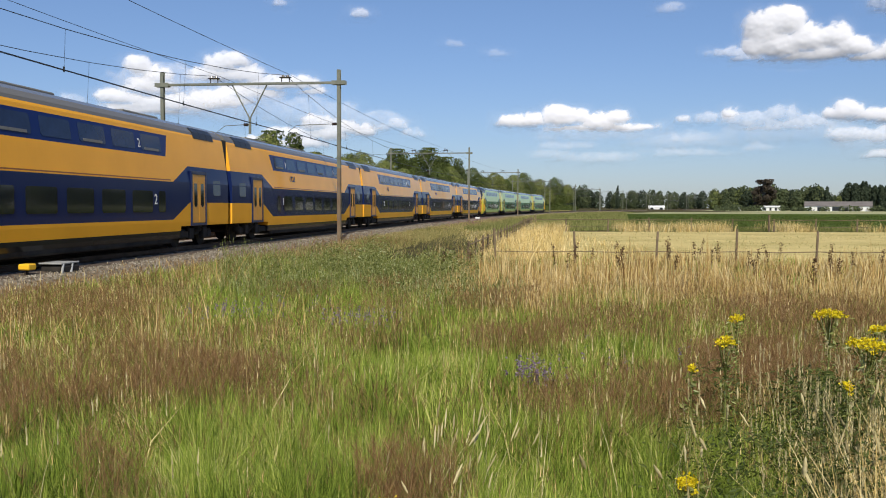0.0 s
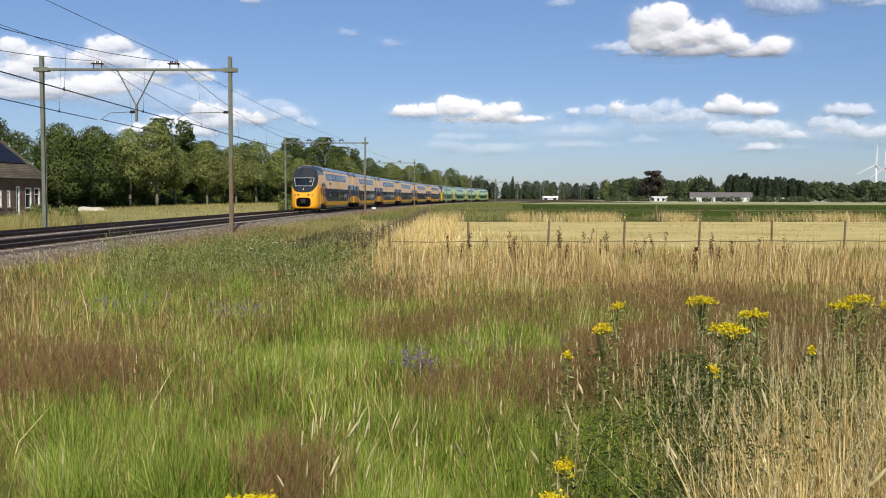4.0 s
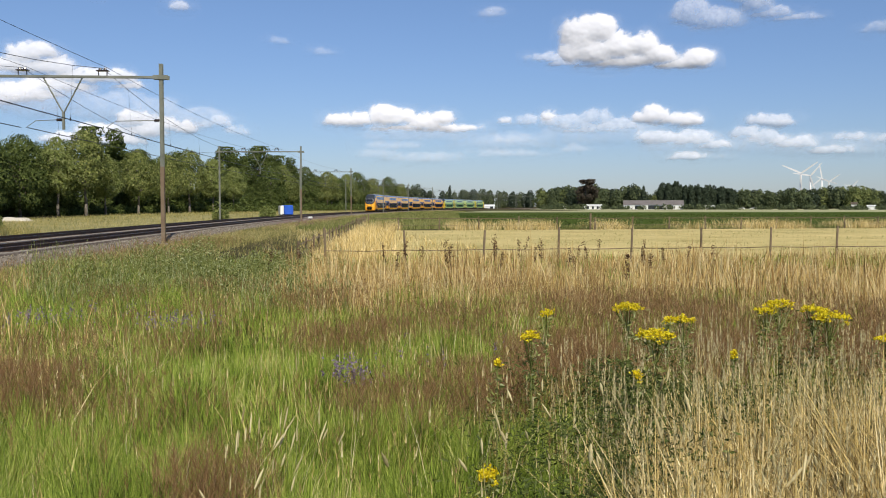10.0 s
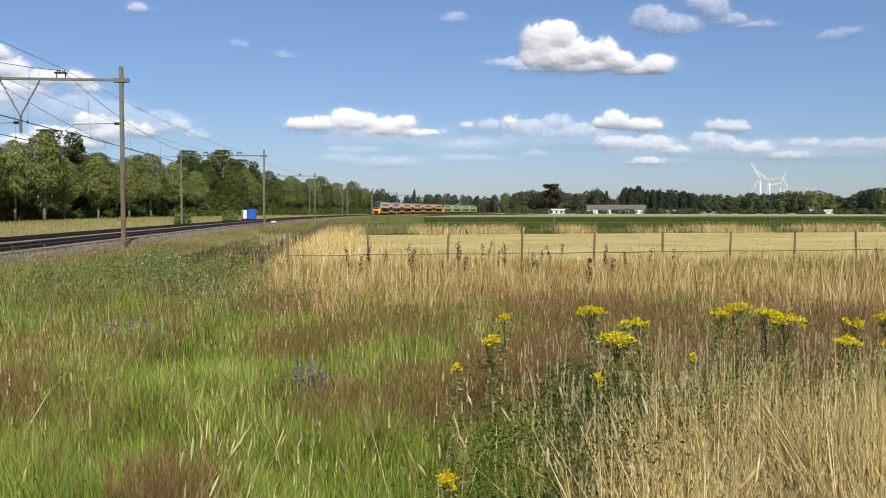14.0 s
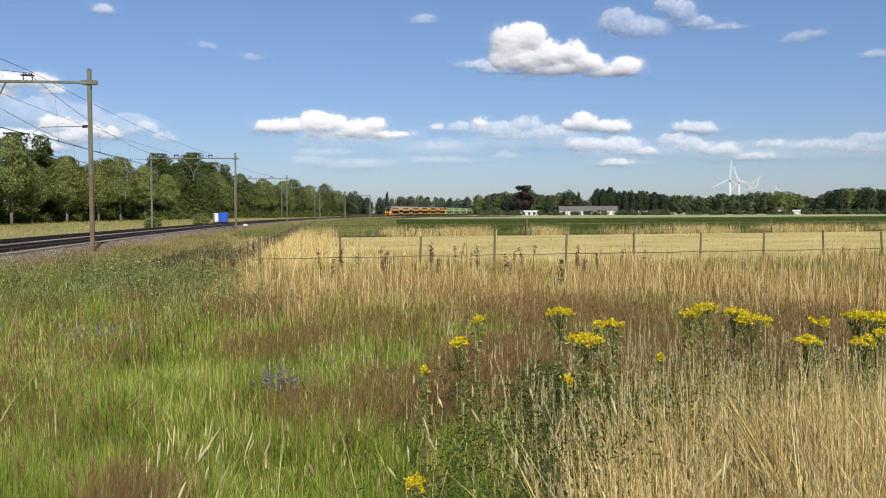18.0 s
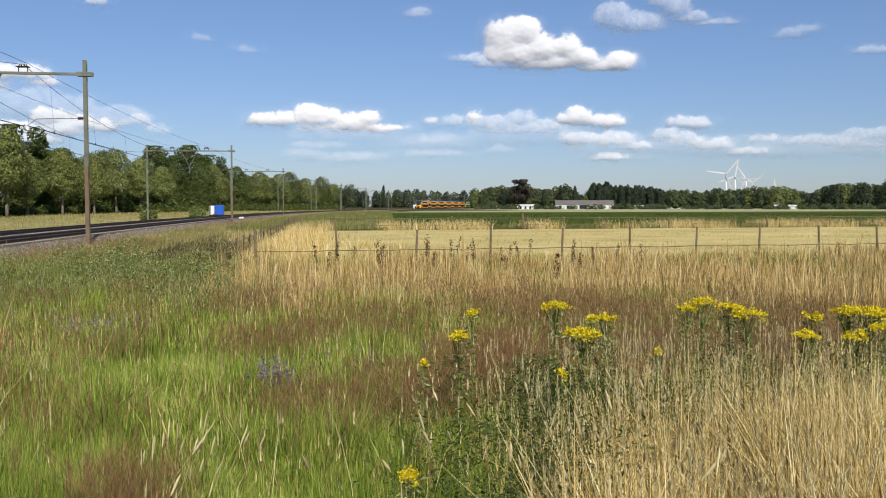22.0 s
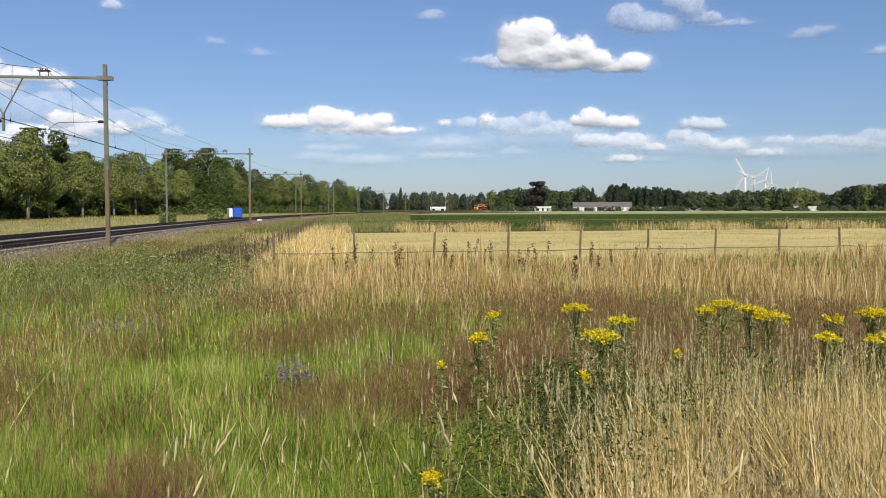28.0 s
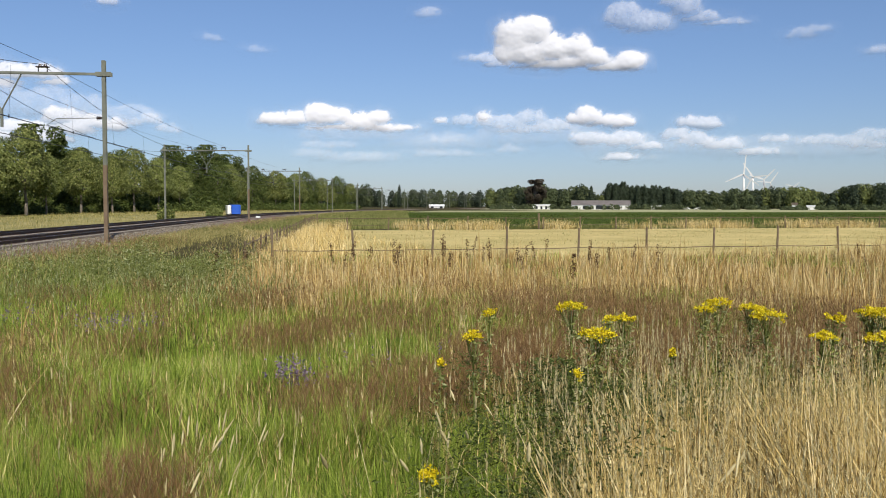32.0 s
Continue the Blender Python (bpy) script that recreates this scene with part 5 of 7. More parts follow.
def make_trailer():
    x, y = polar(0.65, 178)
    g = empty("covered_trailer", Matrix.Translation((x, y, float(ground_z(x, y)) + 0.1)) @ Matrix.Rotation(radians(6), 4, "Z") @ Matrix.Diagonal((0.9, 0.9, 0.75, 1)), "parked trailer with white front under a bright blue tarpaulin", "trailer")
    bm = bmesh.new()
    for k in range(6):                # the sheet sags between its hoops
        y0 = -2.4 + 0.8 * k
        box(bm, -0.55, 1.35, y0, y0 + 0.82, 0.45, 2.82 + 0.06 * (k % 2), 0.10)
    part("tarpaulin", bm, M_BLUE, g)
    bm = bmesh.new()
    box(bm, -1.35, -0.56, -1.9, 1.9, 0.4, 2.75, 0.12)
    part("front_wall", bm, M_PAINTWHITE, g, "white front wall")
    bm = bmesh.new()
    box(bm, -1.3, 1.3, -2.2, 2.2, 0.25, 0.44, 0.03)
    part("chassis", bm, M_UNDER, g)
    for xx in (-0.8, 0.8):
        for yy in (-1.7, 1.7):
            bm = bmesh.new()
            rod(bm, (xx - 0.11, yy, 0.36), (xx + 0.11, yy, 0.36), 0.36, sides=16)
            part("wheel", bm, M_UNDER, g)


def far_building(name, az, d, w, deep, eave, ridge, wall_mat, roof_mat, label, turn=0.0, doors=()):
    x, y = polar(az, d)
    g = empty(name, Matrix.Translation((x, y, -0.2)) @ Matrix.Rotation(-radians(az + turn), 4, "Z"), label, "building")
    bm = bmesh.new()
    box(bm, -w / 2, w / 2, -deep / 2, deep / 2, -0.2, eave)
    part("wall", bm, wall_mat, g)
    bm = bmesh.new()
    a = [bm.verts.new(p) for p in ((-w / 2 - 0.3, -deep / 2 - 0.4, eave - 0.1), (w / 2 + 0.3, -deep / 2 - 0.4, eave - 0.1), (w / 2 + 0.3, 0, ridge), (-w / 2 - 0.3, 0, ridge), (w / 2 + 0.3, deep / 2 + 0.4, eave - 0.1), (-w / 2 - 0.3, deep / 2 + 0.4, eave - 0.1))]
    for f in ((0, 1, 2, 3), (3, 2, 4, 5), (0, 3, 5), (1, 4, 2)):
        bm.faces.new([a[i] for i in f])
    part("roof", bm, roof_mat, g)
    for q, ww, hh in doors:
        bm = bmesh.new()
        box(bm, q - ww / 2, q + ww / 2, -deep / 2 - 0.06, -deep / 2 - 0.01, 0.3, hh)
        part("window", bm, M_GLASS, g)
    return g


M_DARKROOF = plain("dark_roof_sheet", (0.12, 0.108, 0.10), (0.19, 0.17, 0.16), 0.9, coarse=0.3, fine=3)


def make_far_things():
    far_building("farm_shed", 23.7, 560, 35, 12, 3.0, 5.7, M_PAINTWHITE, M_DARKROOF, "long low white farm building with brown roof", doors=[(-9, 3.5, 2.4), (-1, 4, 2.6), (4, 3, 2.4), (10, 3, 2.4)])
    far_building("white_house", 13.35, 610, 10, 6, 2.0, 3.2, M_PAINTWHITE, M_PAINTWHITE, "small white building beside the railway", doors=[(-3, 2, 2), (3, 2, 2)])
    far_building("white_house", 20.0, 575, 11, 6, 2.4, 3.2, M_PAINTWHITE, M_SHUTTER, "low white greenhouse by the wood", doors=[(-3, 1.2, 2), (0, 1.2, 2), (3, 1.2, 2)])
    far_building("white_house", 18.1, 590, 4, 4, 1.6, 2.2, M_PAINTWHITE, M_SHUTTER, "tiny white shed by the wood")
    far_building("white_house", 27.1, 560, 6, 4, 2.0, 2.6, M_PAINTWHITE, M_SHUTTER, "small white shed near the conifers", doors=[(1, 1.2, 1.6)])
    far_building("white_house", 35.1, 570, 3, 5, 3.2, 4.4, M_PAINTWHITE, M_TILE, "white gabled house at the wood edge", doors=[(0, 1, 1.8)])
    far_building("white_house", 36.0, 575, 4.5, 5, 2.2, 2.8, M_PAINTWHITE, M_SHUTTER, "white outbuilding at the wood edge")
    far_building("white_house", 5.6, 420, 5, 5, 2.2, 3.6, M_SHUTTER, M_TILE, "pale house between the roadside trees", doors=[(-2, 1.2, 2), (2, 1.2, 2)])
    # parked vehicles at the edge of the wood
    for az, w in ((21.9, 4.3), (29.6, 4.4), (28.9, 4.2)):
        x, y = polar(az, 556)
        g = empty("parked_car", Matrix.Translation((x, y, -0.2)) @ Matrix.Rotation(-radians(az), 4, "Z"), "white car parked at the edge of the wood", "car", "parked cars")
        bm = bmesh.new()
        box(bm, -w / 2, w / 2, -0.85, 0.85, 0.3, 0.95, 0.15)
        box(bm, -w / 4, w / 3, -0.75, 0.75, 0.95, 1.5, 0.2)
        part("body", bm, M_PAINTWHITE, g)
        bm = bmesh.new()
        box(bm, -w / 4 + 0.1, w / 3 - 0.15, -0.79, -0.76, 1.0, 1.4)
        part("window", bm, M_GLASS, g)
        for xx in (-w * 0.3, w * 0.3):
            bm = bmesh.new()
            rod(bm, (xx, -0.9, 0.32), (xx, -0.6, 0.32), 0.32, sides=14)
            part("wheel", bm, M_UNDER, g)


def make_turbine(az, d, hub, blade, turn, phase, face):
    x, y = polar(az, d)
    g = empty("wind_turbine", Matrix.Translation((x, y, -0.2)), "tall white wind turbine with three turning blades", "wind turbine", "wind turbines")
    bm = bmesh.new()
    rod(bm, (0, 0, 0), (0, 0, hub), 3.8, 2.4, 16)
    part("tower", bm, M_PAINTWHITE, g, smooth=True)
    bm = bmesh.new()
    box(bm, -1.8, 1.8, -3.0, 7.0, hub - 1.6, hub + 2.0, 0.6)
    n = part("nacelle", bm, M_PAINTWHITE, g)
    base = Matrix.Rotation(-radians(az + face), 4, "Z")
    n.matrix_basis = base
    bm = bmesh.new()
    rod(bm, (0, 0.4, 0), (0, -2.6, 0), 1.9, 0.9, 14)
    rotor = part("rotor", bm, M_PAINTWHITE, g, "white hub")
    at = base @ Matrix.Translation((0, -4.2, hub))
    rotor.matrix_basis = at
    for k in range(3):
        bm = bmesh.new()
        prev = None
        for i in range(9):
            q = i / 8
            c = 2.6 * (1.0 + 1.0 * math.sin(min(q * 4, 1) * math.pi / 2)) * (1 - 0.62 * q)
            z = 0.8 + (blade - 0.8) * q
            ring = [bm.verts.new(p) for p in ((-0.35 * c, -0.12 * c, z), (0.75 * c, 0.0, z), (-0.35 * c, 0.16 * c, z))]
            if prev:
                for j in range(3):
                    bm.faces.new((prev[j], prev[(j + 1) % 3], ring[(j + 1) % 3], ring[j]))
            prev = ring
        bm.faces.new(prev)
        p = part("blade", bm, M_PAINTWHITE, rotor)
        p.matrix_basis = Matrix.Rotation(radians(120 * k), 4, "Y")
    return rotor, at, turn, phase


ROTORS = []


def make_turbines():
    for spec in ((32.2, 2700, 93, 54, 68.7, 88, 12), (32.72, 3000, 95, 52, 67.5, 85, 12), (33.35, 3350, 96, 52, 68, 30, 12), (33.72, 3800, 96, 50, 70, 75, 12), (35.0, 4300, 88, 34, 66, 100, 12)):
        ROTORS.append(make_turbine(*spec))


def turn_rotors():
    for rotor, at, turn, phase in ROTORS:
        walk(rotor, [(t, at @ Matrix.Rotation(radians(phase + turn * t), 4, "Y")) for t in range(33)])


# ---- fences, trackside things ----
def make_fence(name, label, posts, top, rails, thick=0.052):
    """Posts at the given places joined by thin rails at the given heights."""
    g = empty(name, Matrix.Identity(4), label, "fence", "field fences")
    rng = random.Random(len(posts))
    bm = bmesh.new()
    rod(bm, (0, 0, -0.4), (0, 0, top), thick, thick * 0.92, 8)
    bmesh.ops.bevel(bm, geom=[e for e in bm.edges if e.verts[0].co.z > top - 0.01 and e.verts[1].co.z > top - 0.01], offset=0.015, segments=1, affect="EDGES")
    first = part("post", bm, M_WOOD, g)
    for i, (x, y) in enumerate(posts):
        p = first if i == 0 else first.copy()
        if i:
            scene.collection.objects.link(p)
        p.matrix_basis = pose(x, y, float(ground_z(x, y)), rng.uniform(-3, 3), rng.uniform(-3, 3), rng.uniform(0, 90)) @ Matrix.Diagonal((1, 1, rng.uniform(0.95, 1.06), 1))
    for z, r in rails:
        for (x0, y0), (x1, y1) in zip(posts, posts[1:]):
            bm = bmesh.new()
            z0, z1 = float(ground_z(x0, y0)) + z, float(ground_z(x1, y1)) + z
            wire(bm, [(x0, y0 - 0.07, z0), ((x0 + x1) / 2, (y0 + y1) / 2 - 0.07, (z0 + z1) / 2 - 0.03), (x1, y1 - 0.07, z1)], r)
            part("rail", bm, M_WOOD, g)
    return g


def make_fences():
    make_fence("field_fence", "weathered wooden posts with thin rails along the hay field", [(1.87 + 2.86 * i, 32.0) for i in range(22)], 1.36, ((0.62, 0.017),), 0.045)
    make_fence("field_fence", "far wooden fence with a top rail before the green crop", [(7.27 + 3.70 * i, 80.0) for i in range(28)], 1.2, ((1.08, 0.030), (0.45, 0.016)), 0.075)
    side = [(0.9 + 10.1 * q, 32 + 78 * q) for q in [i / 26 for i in range(27)]]
    make_fence("railway_fence", "uneven old fence of posts and wire beside the railway", side, 1.0, ((0.85, 0.026), (0.5, 0.016)), 0.045)
    for x, y, h in ((11.4, 111.0, 1.2), (28.95, 79.8, 1.55)):
        bm = bmesh.new()
        box(bm, -0.08, 0.08, -0.08, 0.08, -0.3, h, 0.02)
        p = part("marker_post", bm, M_WOOD)
        p.matrix_world = Matrix.Translation((x, y, float(ground_z(x, y))))
        tagged(p, "square weathered wooden marker post", "post", "marker posts")


M_YELLOW = plain("yellow_plastic", (0.75, 0.42, 0.02), (0.85, 0.5, 0.03), 0.45, bump=0.05)
M_GREYBOX = plain("grey_cover", (0.22, 0.225, 0.22), (0.36, 0.365, 0.36), 0.7, coarse=2, fine=16, bump=0.2)
M_SAND = plain("pale_sand", (0.48, 0.43, 0.34), (0.62, 0.57, 0.47), 0.95, coarse=1, fine=20, bump=0.4)


def make_trackside():
    m = line_pose(-25.85, 1.62, 0.24) @ Matrix.Scale(0.66, 4)
    g = empty("trackside_box", m, "grey angled trackside cover on a black foot", "equipment box")
    bm = bmesh.new()
    box(bm, -0.5, 0.5, -0.7, 0.65, -0.3, 0.3, 0.1)
    part("box_body", bm, M_UNDER, g)
    bm = bmesh.new()
    box(bm, -0.48, 0.48, -0.8, 0.65, 0.30, 0.37, 0.02)
    part("lid", bm, M_GREYBOX, g)
    for y in (-0.6, 0.1):
        bm = bmesh.new()
        rod(bm, (0.54, y - 0.25, -0.05), (0.44, y + 0.05, 0.34), 0.05)
        part("strut", bm, M_GREYBOX, g)
    g = empty("cable_marker", line_pose(-27.3, 1.55, 0.24), "small yellow trackside marker on a short stake", "marker")
    bm = bmesh.new()
    rod(bm, (0, 0, -0.3), (0, 0, 0.14), 0.035)
    part("stake", bm, M_UNDER, g)
    bm = bmesh.new()
    box(bm, -0.15, 0.15, -0.18, 0.18, 0.12, 0.28, 0.03)
    part("cap", bm, M_YELLOW, g)
    g = empty("signal_marker", line_pose(72, 3.5, 0.1), "small white trackside marker light", "marker")
    bm = bmesh.new()
    rod(bm, (0, 0, -0.3), (0, 0, 0.25), 0.04)
    part("stake", bm, M_UNDER, g)
    bm = bmesh.new()
    box(bm, -0.3, 0.3, -0.15, 0.15, 0.25, 0.5, 0.04)
    part("cap", bm, M_WHITE, g)
    bm = bmesh.new()
    bmesh.ops.create_icosphere(bm, subdivisions=4, radius=1.0)
    for v in bm.verts:
        v.co *= 1 + 0.18 * noise.noise(v.co * 2.1)
        v.co = Vector((v.co.x * 2.6, v.co.y * 1.6, v.co.z * 0.72))
    x, y = polar(-15.0, 112)
    p = part("sand_heap", bm, M_SAND, smooth=True)
    p.matrix_world = Matrix.Translation((x, y, 0.0))
    tagged(p, "low heap of pale sand on the verge", "sand heap")


make_near_trees()
hedge("hedge", (-62, 101), (-33, 144), 1.9, 1.2, M_LEAF_DARK, "low dark green hedge under the roadside trees", 9000, 0.2)
hedge("hedge", (-33, 144), (-16, 194), 1.8, 1.2, M_LEAF_DARK, "low dark hedge under the roadside trees", 8000, 0.22)
hedge("hedge", (-12, 192), (60, 412), 2.6, 2.5, M_LEAF_DARK, "dark undergrowth beneath the roadside trees", 14000, 0.35)
for q, (az, d, h, w) in enumerate(((-0.45, 140, 2.3, 2.0), (-3.3, 128, 1.9, 1.7), (-17.5, 70, 1.5, 2.0), (-16.0, 74, 1.3, 2.0))):
    a = polar(az - 0.5, d)
    b = polar(az + 0.5, d)
    hedge("shrub", a, b, h, w, M_LEAF if q else M_LEAF_LIGHT, "round green shrub on the dry verge", 1500, 0.16, "shrub")
hedge("hedge", (-74, 106), (-36, 158), 4.5, 2.5, M_LEAF_DARK, "dark undergrowth behind the roadside trees", 6000, 0.5)
hedge("hedge", (-36, 158), (-14, 215), 4.5, 2.5, M_LEAF_DARK, "dark undergrowth behind the roadside trees", 5000, 0.5)
def make_garden_fence():
    """A low dark bar fence before the house."""
    a, b = polar(-26.6, 70.5), polar(-23.2, 72.5)
    g = empty("garden_fence", Matrix.Identity(4), "low dark metal bar fence before the brick house", "fence")
    n = 26
    z = float(ground_z(*a))
    for k in range(n + 1):
        x, y = a[0] + (b[0] - a[0]) * k / n, a[1] + (b[1] - a[1]) * k / n
        bm = bmesh.new()
        rod(bm, (x, y, z - 0.2), (x, y, z + (1.25 if k % 6 == 0 else 1.1)), 0.035 if k % 6 == 0 else 0.012, sides=6)
        part("post" if k % 6 == 0 else "bar", bm, M_UNDER, g)
    for h in (0.3, 1.1):
        bm = bmesh.new()
        rod(bm, (*a, z + h), (*b, z + h), 0.02, sides=6)
        part("rail", bm, M_UNDER, g)


hedge("hedge", (-22, 178), (0, 240), 4.5, 2.5, M_LEAF_DARK, "dark undergrowth behind the roadside trees", 5000, 0.5)
make_garden_fence()
make_far_woods()
make_house()
make_trailer()
make_far_things()
make_turbines()
make_fences()
make_trackside()

# ---- grass and flowers ----
M_GRASS = leafy("green_grass", [(0.0, (0.028, 0.048, 0.008)), (0.3, (0.125, 0.185, 0.022)), (0.65, (0.295, 0.395, 0.058)), (0.93, (0.51, 0.54, 0.13)), (1.0, (0.68, 0.62, 0.27))], 0.5, 0.17, wide=0.8)
M_STRAW = leafy("straw_grass", [(0.0, (0.10, 0.068, 0.024)), (0.24, (0.39, 0.285, 0.10)), (0.6, (0.70, 0.53, 0.21)), (1.0, (0.93, 0.80, 0.47))], 0.45, 0.10, wide=0.7)
M_BLOND = leafy("golden_grass", [(0.0, (0.15, 0.085, 0.030)), (0.3, (0.36, 0.225, 0.075)), (0.6, (0.66, 0.47, 0.18)), (1.0, (0.86, 0.72, 0.40))], 0.45, 0.2, wide=1.6)
M_BENT = leafy("brown_bent", [(0.0, (0.150, 0.082, 0.034)), (0.5, (0.275, 0.158, 0.070)), (1.0, (0.460, 0.310, 0.150))], 0.7, 0.35)
M_PLUME = leafy("pale_plume", [(0.0, (0.36, 0.30, 0.14)), (1.0, (0.80, 0.70, 0.40))], 0.5, 0.25)
M_YELLOWBLOOM = leafy("yellow_bloom", [(0.0, (0.50, 0.36, 0.010)), (0.4, (0.76, 0.60, 0.015)), (1.0, (0.92, 0.80, 0.05))], 0.6, 0.3)
M_PURPLE = leafy("purple_bloom", [(0.0, (0.15, 0.10, 0.14)), (1.0, (0.32, 0.25, 0.34))], 0.6, 0.3)
M_PINK = leafy("pink_bloom", [(0.0, (0.22, 0.10, 0.11)), (1.0, (0.40, 0.22, 0.22))], 0.6, 0.3)
M_VERGEGRASS = leafy("verge_grass_blade", [(0.0, (0.105, 0.120, 0.030)), (0.35, (0.25, 0.235, 0.075)), (0.75, (0.48, 0.40, 0.155)), (1.0, (0.64, 0.55, 0.27))], 0.6, 0.3, wide=9.0)
M_ROUGH = leafy("rough_grass_blade", [(0.0, (0.085, 0.112, 0.028)), (0.45, (0.20, 0.225, 0.062)), (1.0, (0.42, 0.38, 0.15))], 0.6, 0.3, wide=7.0)


def meadow_spots(rng, n, d0, d1, az0=-33.0, az1=46.0):
    """Random places in a wedge round the camera, even by area."""
    d = np.sqrt(rng.uniform(d0 * d0, d1 * d1, n))
    a = np.radians(rng.uniform(az0, az1, n))
    return d * np.sin(a), d * np.cos(a)


def straw_zone(x, y):
    """Where the tall straw stands on the near side of the meadow, 0 to 1."""
    d, az = np.hypot(x, y), np.degrees(np.arctan2(x, y))
    side = np.clip((az + 9 * (value_noise(x, y, 0.7, 2) - 0.5) - 20.0 - 1.7 * np.clip(5.6 - d, 0, 2)) / 4.5, 0, 1)
    return side * np.clip((9.4 - d - 3 * (value_noise(x, y, 1.6, 1) - 0.5)) / 4.2, 0, 1)


# patches of brown bent grass: azimuth, distance, half width in degrees, half depth, strength
BENT_SPOTS = [(-22.0, 4.7, 2.6, 0.45, 0.62), (-20.0, 13.5, 5.5, 2.4, 0.75), (-14.5, 7.4, 2.2, 0.7, 0.7), (-21.5, 8.0, 3.5, 0.9, 0.6), (-12.5, 8.0, 1.5, 1.2, 0.5), (-6.0, 6.3, 1.8, 0.35, 0.35), (-1.6, 4.25, 3.8, 0.45, 0.95),
              (9.0, 7.0, 3.2, 0.6, 0.75), (15.0, 7.3, 5.0, 1.0, 1.0), (18.5, 9.3, 4.5, 1.6, 1.0), (10.8, 12.6, 4.0, 1.5, 0.85), (3.0, 16.6, 3.4, 2.2, 0.95), (23.6, 14.0, 8.5, 3.0, 1.0), (35.0, 13.0, 6.0, 3.0, 0.9), (28.0, 9.5, 6.0, 1.8, 0.85),
              (-8.0, 12.2, 3.0, 1.0, 0.55), (13.0, 19.0, 9.0, 1.8, 0.7), (37.0, 9.0, 4.0, 1.6, 0.8), (6.0, 10.4, 5.0, 1.2, 0.6), (-3.0, 13.5, 5.0, 1.4, 0.6), (-5.0, 9.6, 2.5, 0.6, 0.45)]


def patches(x, y):
    """Shares of green, brown bent and straw grass over the meadow."""
    d, az = np.hypot(x, y), np.degrees(np.arctan2(x, y))
    n1, n2, n3 = value_noise(x, y, 2.2, 1), value_noise(x, y, 0.9, 2), value_noise(x, y, 4.5, 3)
    n4, n5 = value_noise(x, y, 0.45, 4), value_noise(x, y, 0.2, 6)
    lump = 0.45 * n1 + 0.35 * n2 + 0.2 * n3
    step = lambda e0, e1, q: np.clip((q - e0) / (e1 - e0), 0, 1)
    zone = straw_zone(x, y)
    straw = np.interp(d, [3.5, 4.6, 6.0, 8.0], [1.0, 0.85, 0.36, 0.15]) * np.interp(az, [22, 26, 29.5], [0.22, 0.42, 1.0]) * zone * step(0.38, 0.62, 0.7 * n4 + 0.3 * n2 + 0.010 * (az - 23) + 0.05 * (5 - d)) * np.clip(step(0.30, 0.52, 0.55 * n5 + 0.45 * n4 + np.clip(0.03 * (az - 28), -0.2, 0.07)), 0.08, 1)
    blond = step(15.5, 20, d + 8 * (0.6 * n2 + 0.4 * n1 - 0.5)) * step(-0.5, 3.5, az + 0.12 * (d - 20)) * step(34, 31, y)
    spot = np.zeros_like(d)
    for a0, d0, wa, wd, power in BENT_SPOTS:
        spot = np.maximum(spot, power * np.exp(-((az + 5 * (n2 - 0.5) - a0) / wa) ** 2 - ((d * (1 + 0.25 * (n1 - 0.5)) - d0) / wd) ** 2))
    brown = np.maximum(0.8 * step(0.15, 0.85, spot * (0.5 + 0.9 * n4)), 0.6 * step(0.58, 0.78, lump) * step(4.5, 6.5, d) * (1 - 0.7 * step(-12, -9, az) * step(7, 5, az) * step(9, 8, d)))
    dryish = step(-5, -12, az) * step(5.0, 7.0, d) * step(17, 13, d)
    brown = np.clip(brown + 0.25 * dryish * step(0.40, 0.62, lump), 0, 1)
    brown = brown * (1 - blond * 0.6) * (1 - zone * np.interp(d, [4.5, 7.0], [0.85, 0.35]))
    line = off_line(x, y)
    dry = step(8.0, 5.5, line + 2 * (n2 - 0.5))
    brown = np.maximum(brown, 0.45 * dry * step(27, 17, y))
    green = np.clip(1 - brown * np.where(d > 9, 0.7, 0.45) - straw * 0.45 - blond * 0.7 - 0.75 * zone * step(0.42, 0.6, n2), 0.0, 1)
    ok = (line > 2.5) & (y < 33.5)
    return green * ok, brown * ok, np.clip(straw + 0.9 * blond + 0.10 * dry + 0.08 * dryish, 0, 1) * ok


def low_by_line(x, y):
    """Grass stays short on the shoulder of the railway."""
    return np.clip((off_line(x, y) - 1.6) / 2.2, 0.4, 1)


def tufts(rng, x, y, each, radius):
    """Blades gathered in tufts: places, a common size and a common lean for each tuft."""
    n = len(x)
    a = rng.uniform(0, 2 * np.pi, n * each)
    r = radius * np.sqrt(rng.uniform(0, 1, n * each))
    size, way = np.repeat(rng.uniform(0.42, 1.3, n), each), np.repeat(rng.uniform(0, 2 * np.pi, n), each)
    tx, ty = np.repeat(x, each) + r * np.cos(a), np.repeat(y, each) + r * np.sin(a)
    angle = np.where(rng.uniform(0, 1, n * each) < 0.5, way + rng.normal(0, 0.6, n * each), a)
    return tx, ty, size, angle


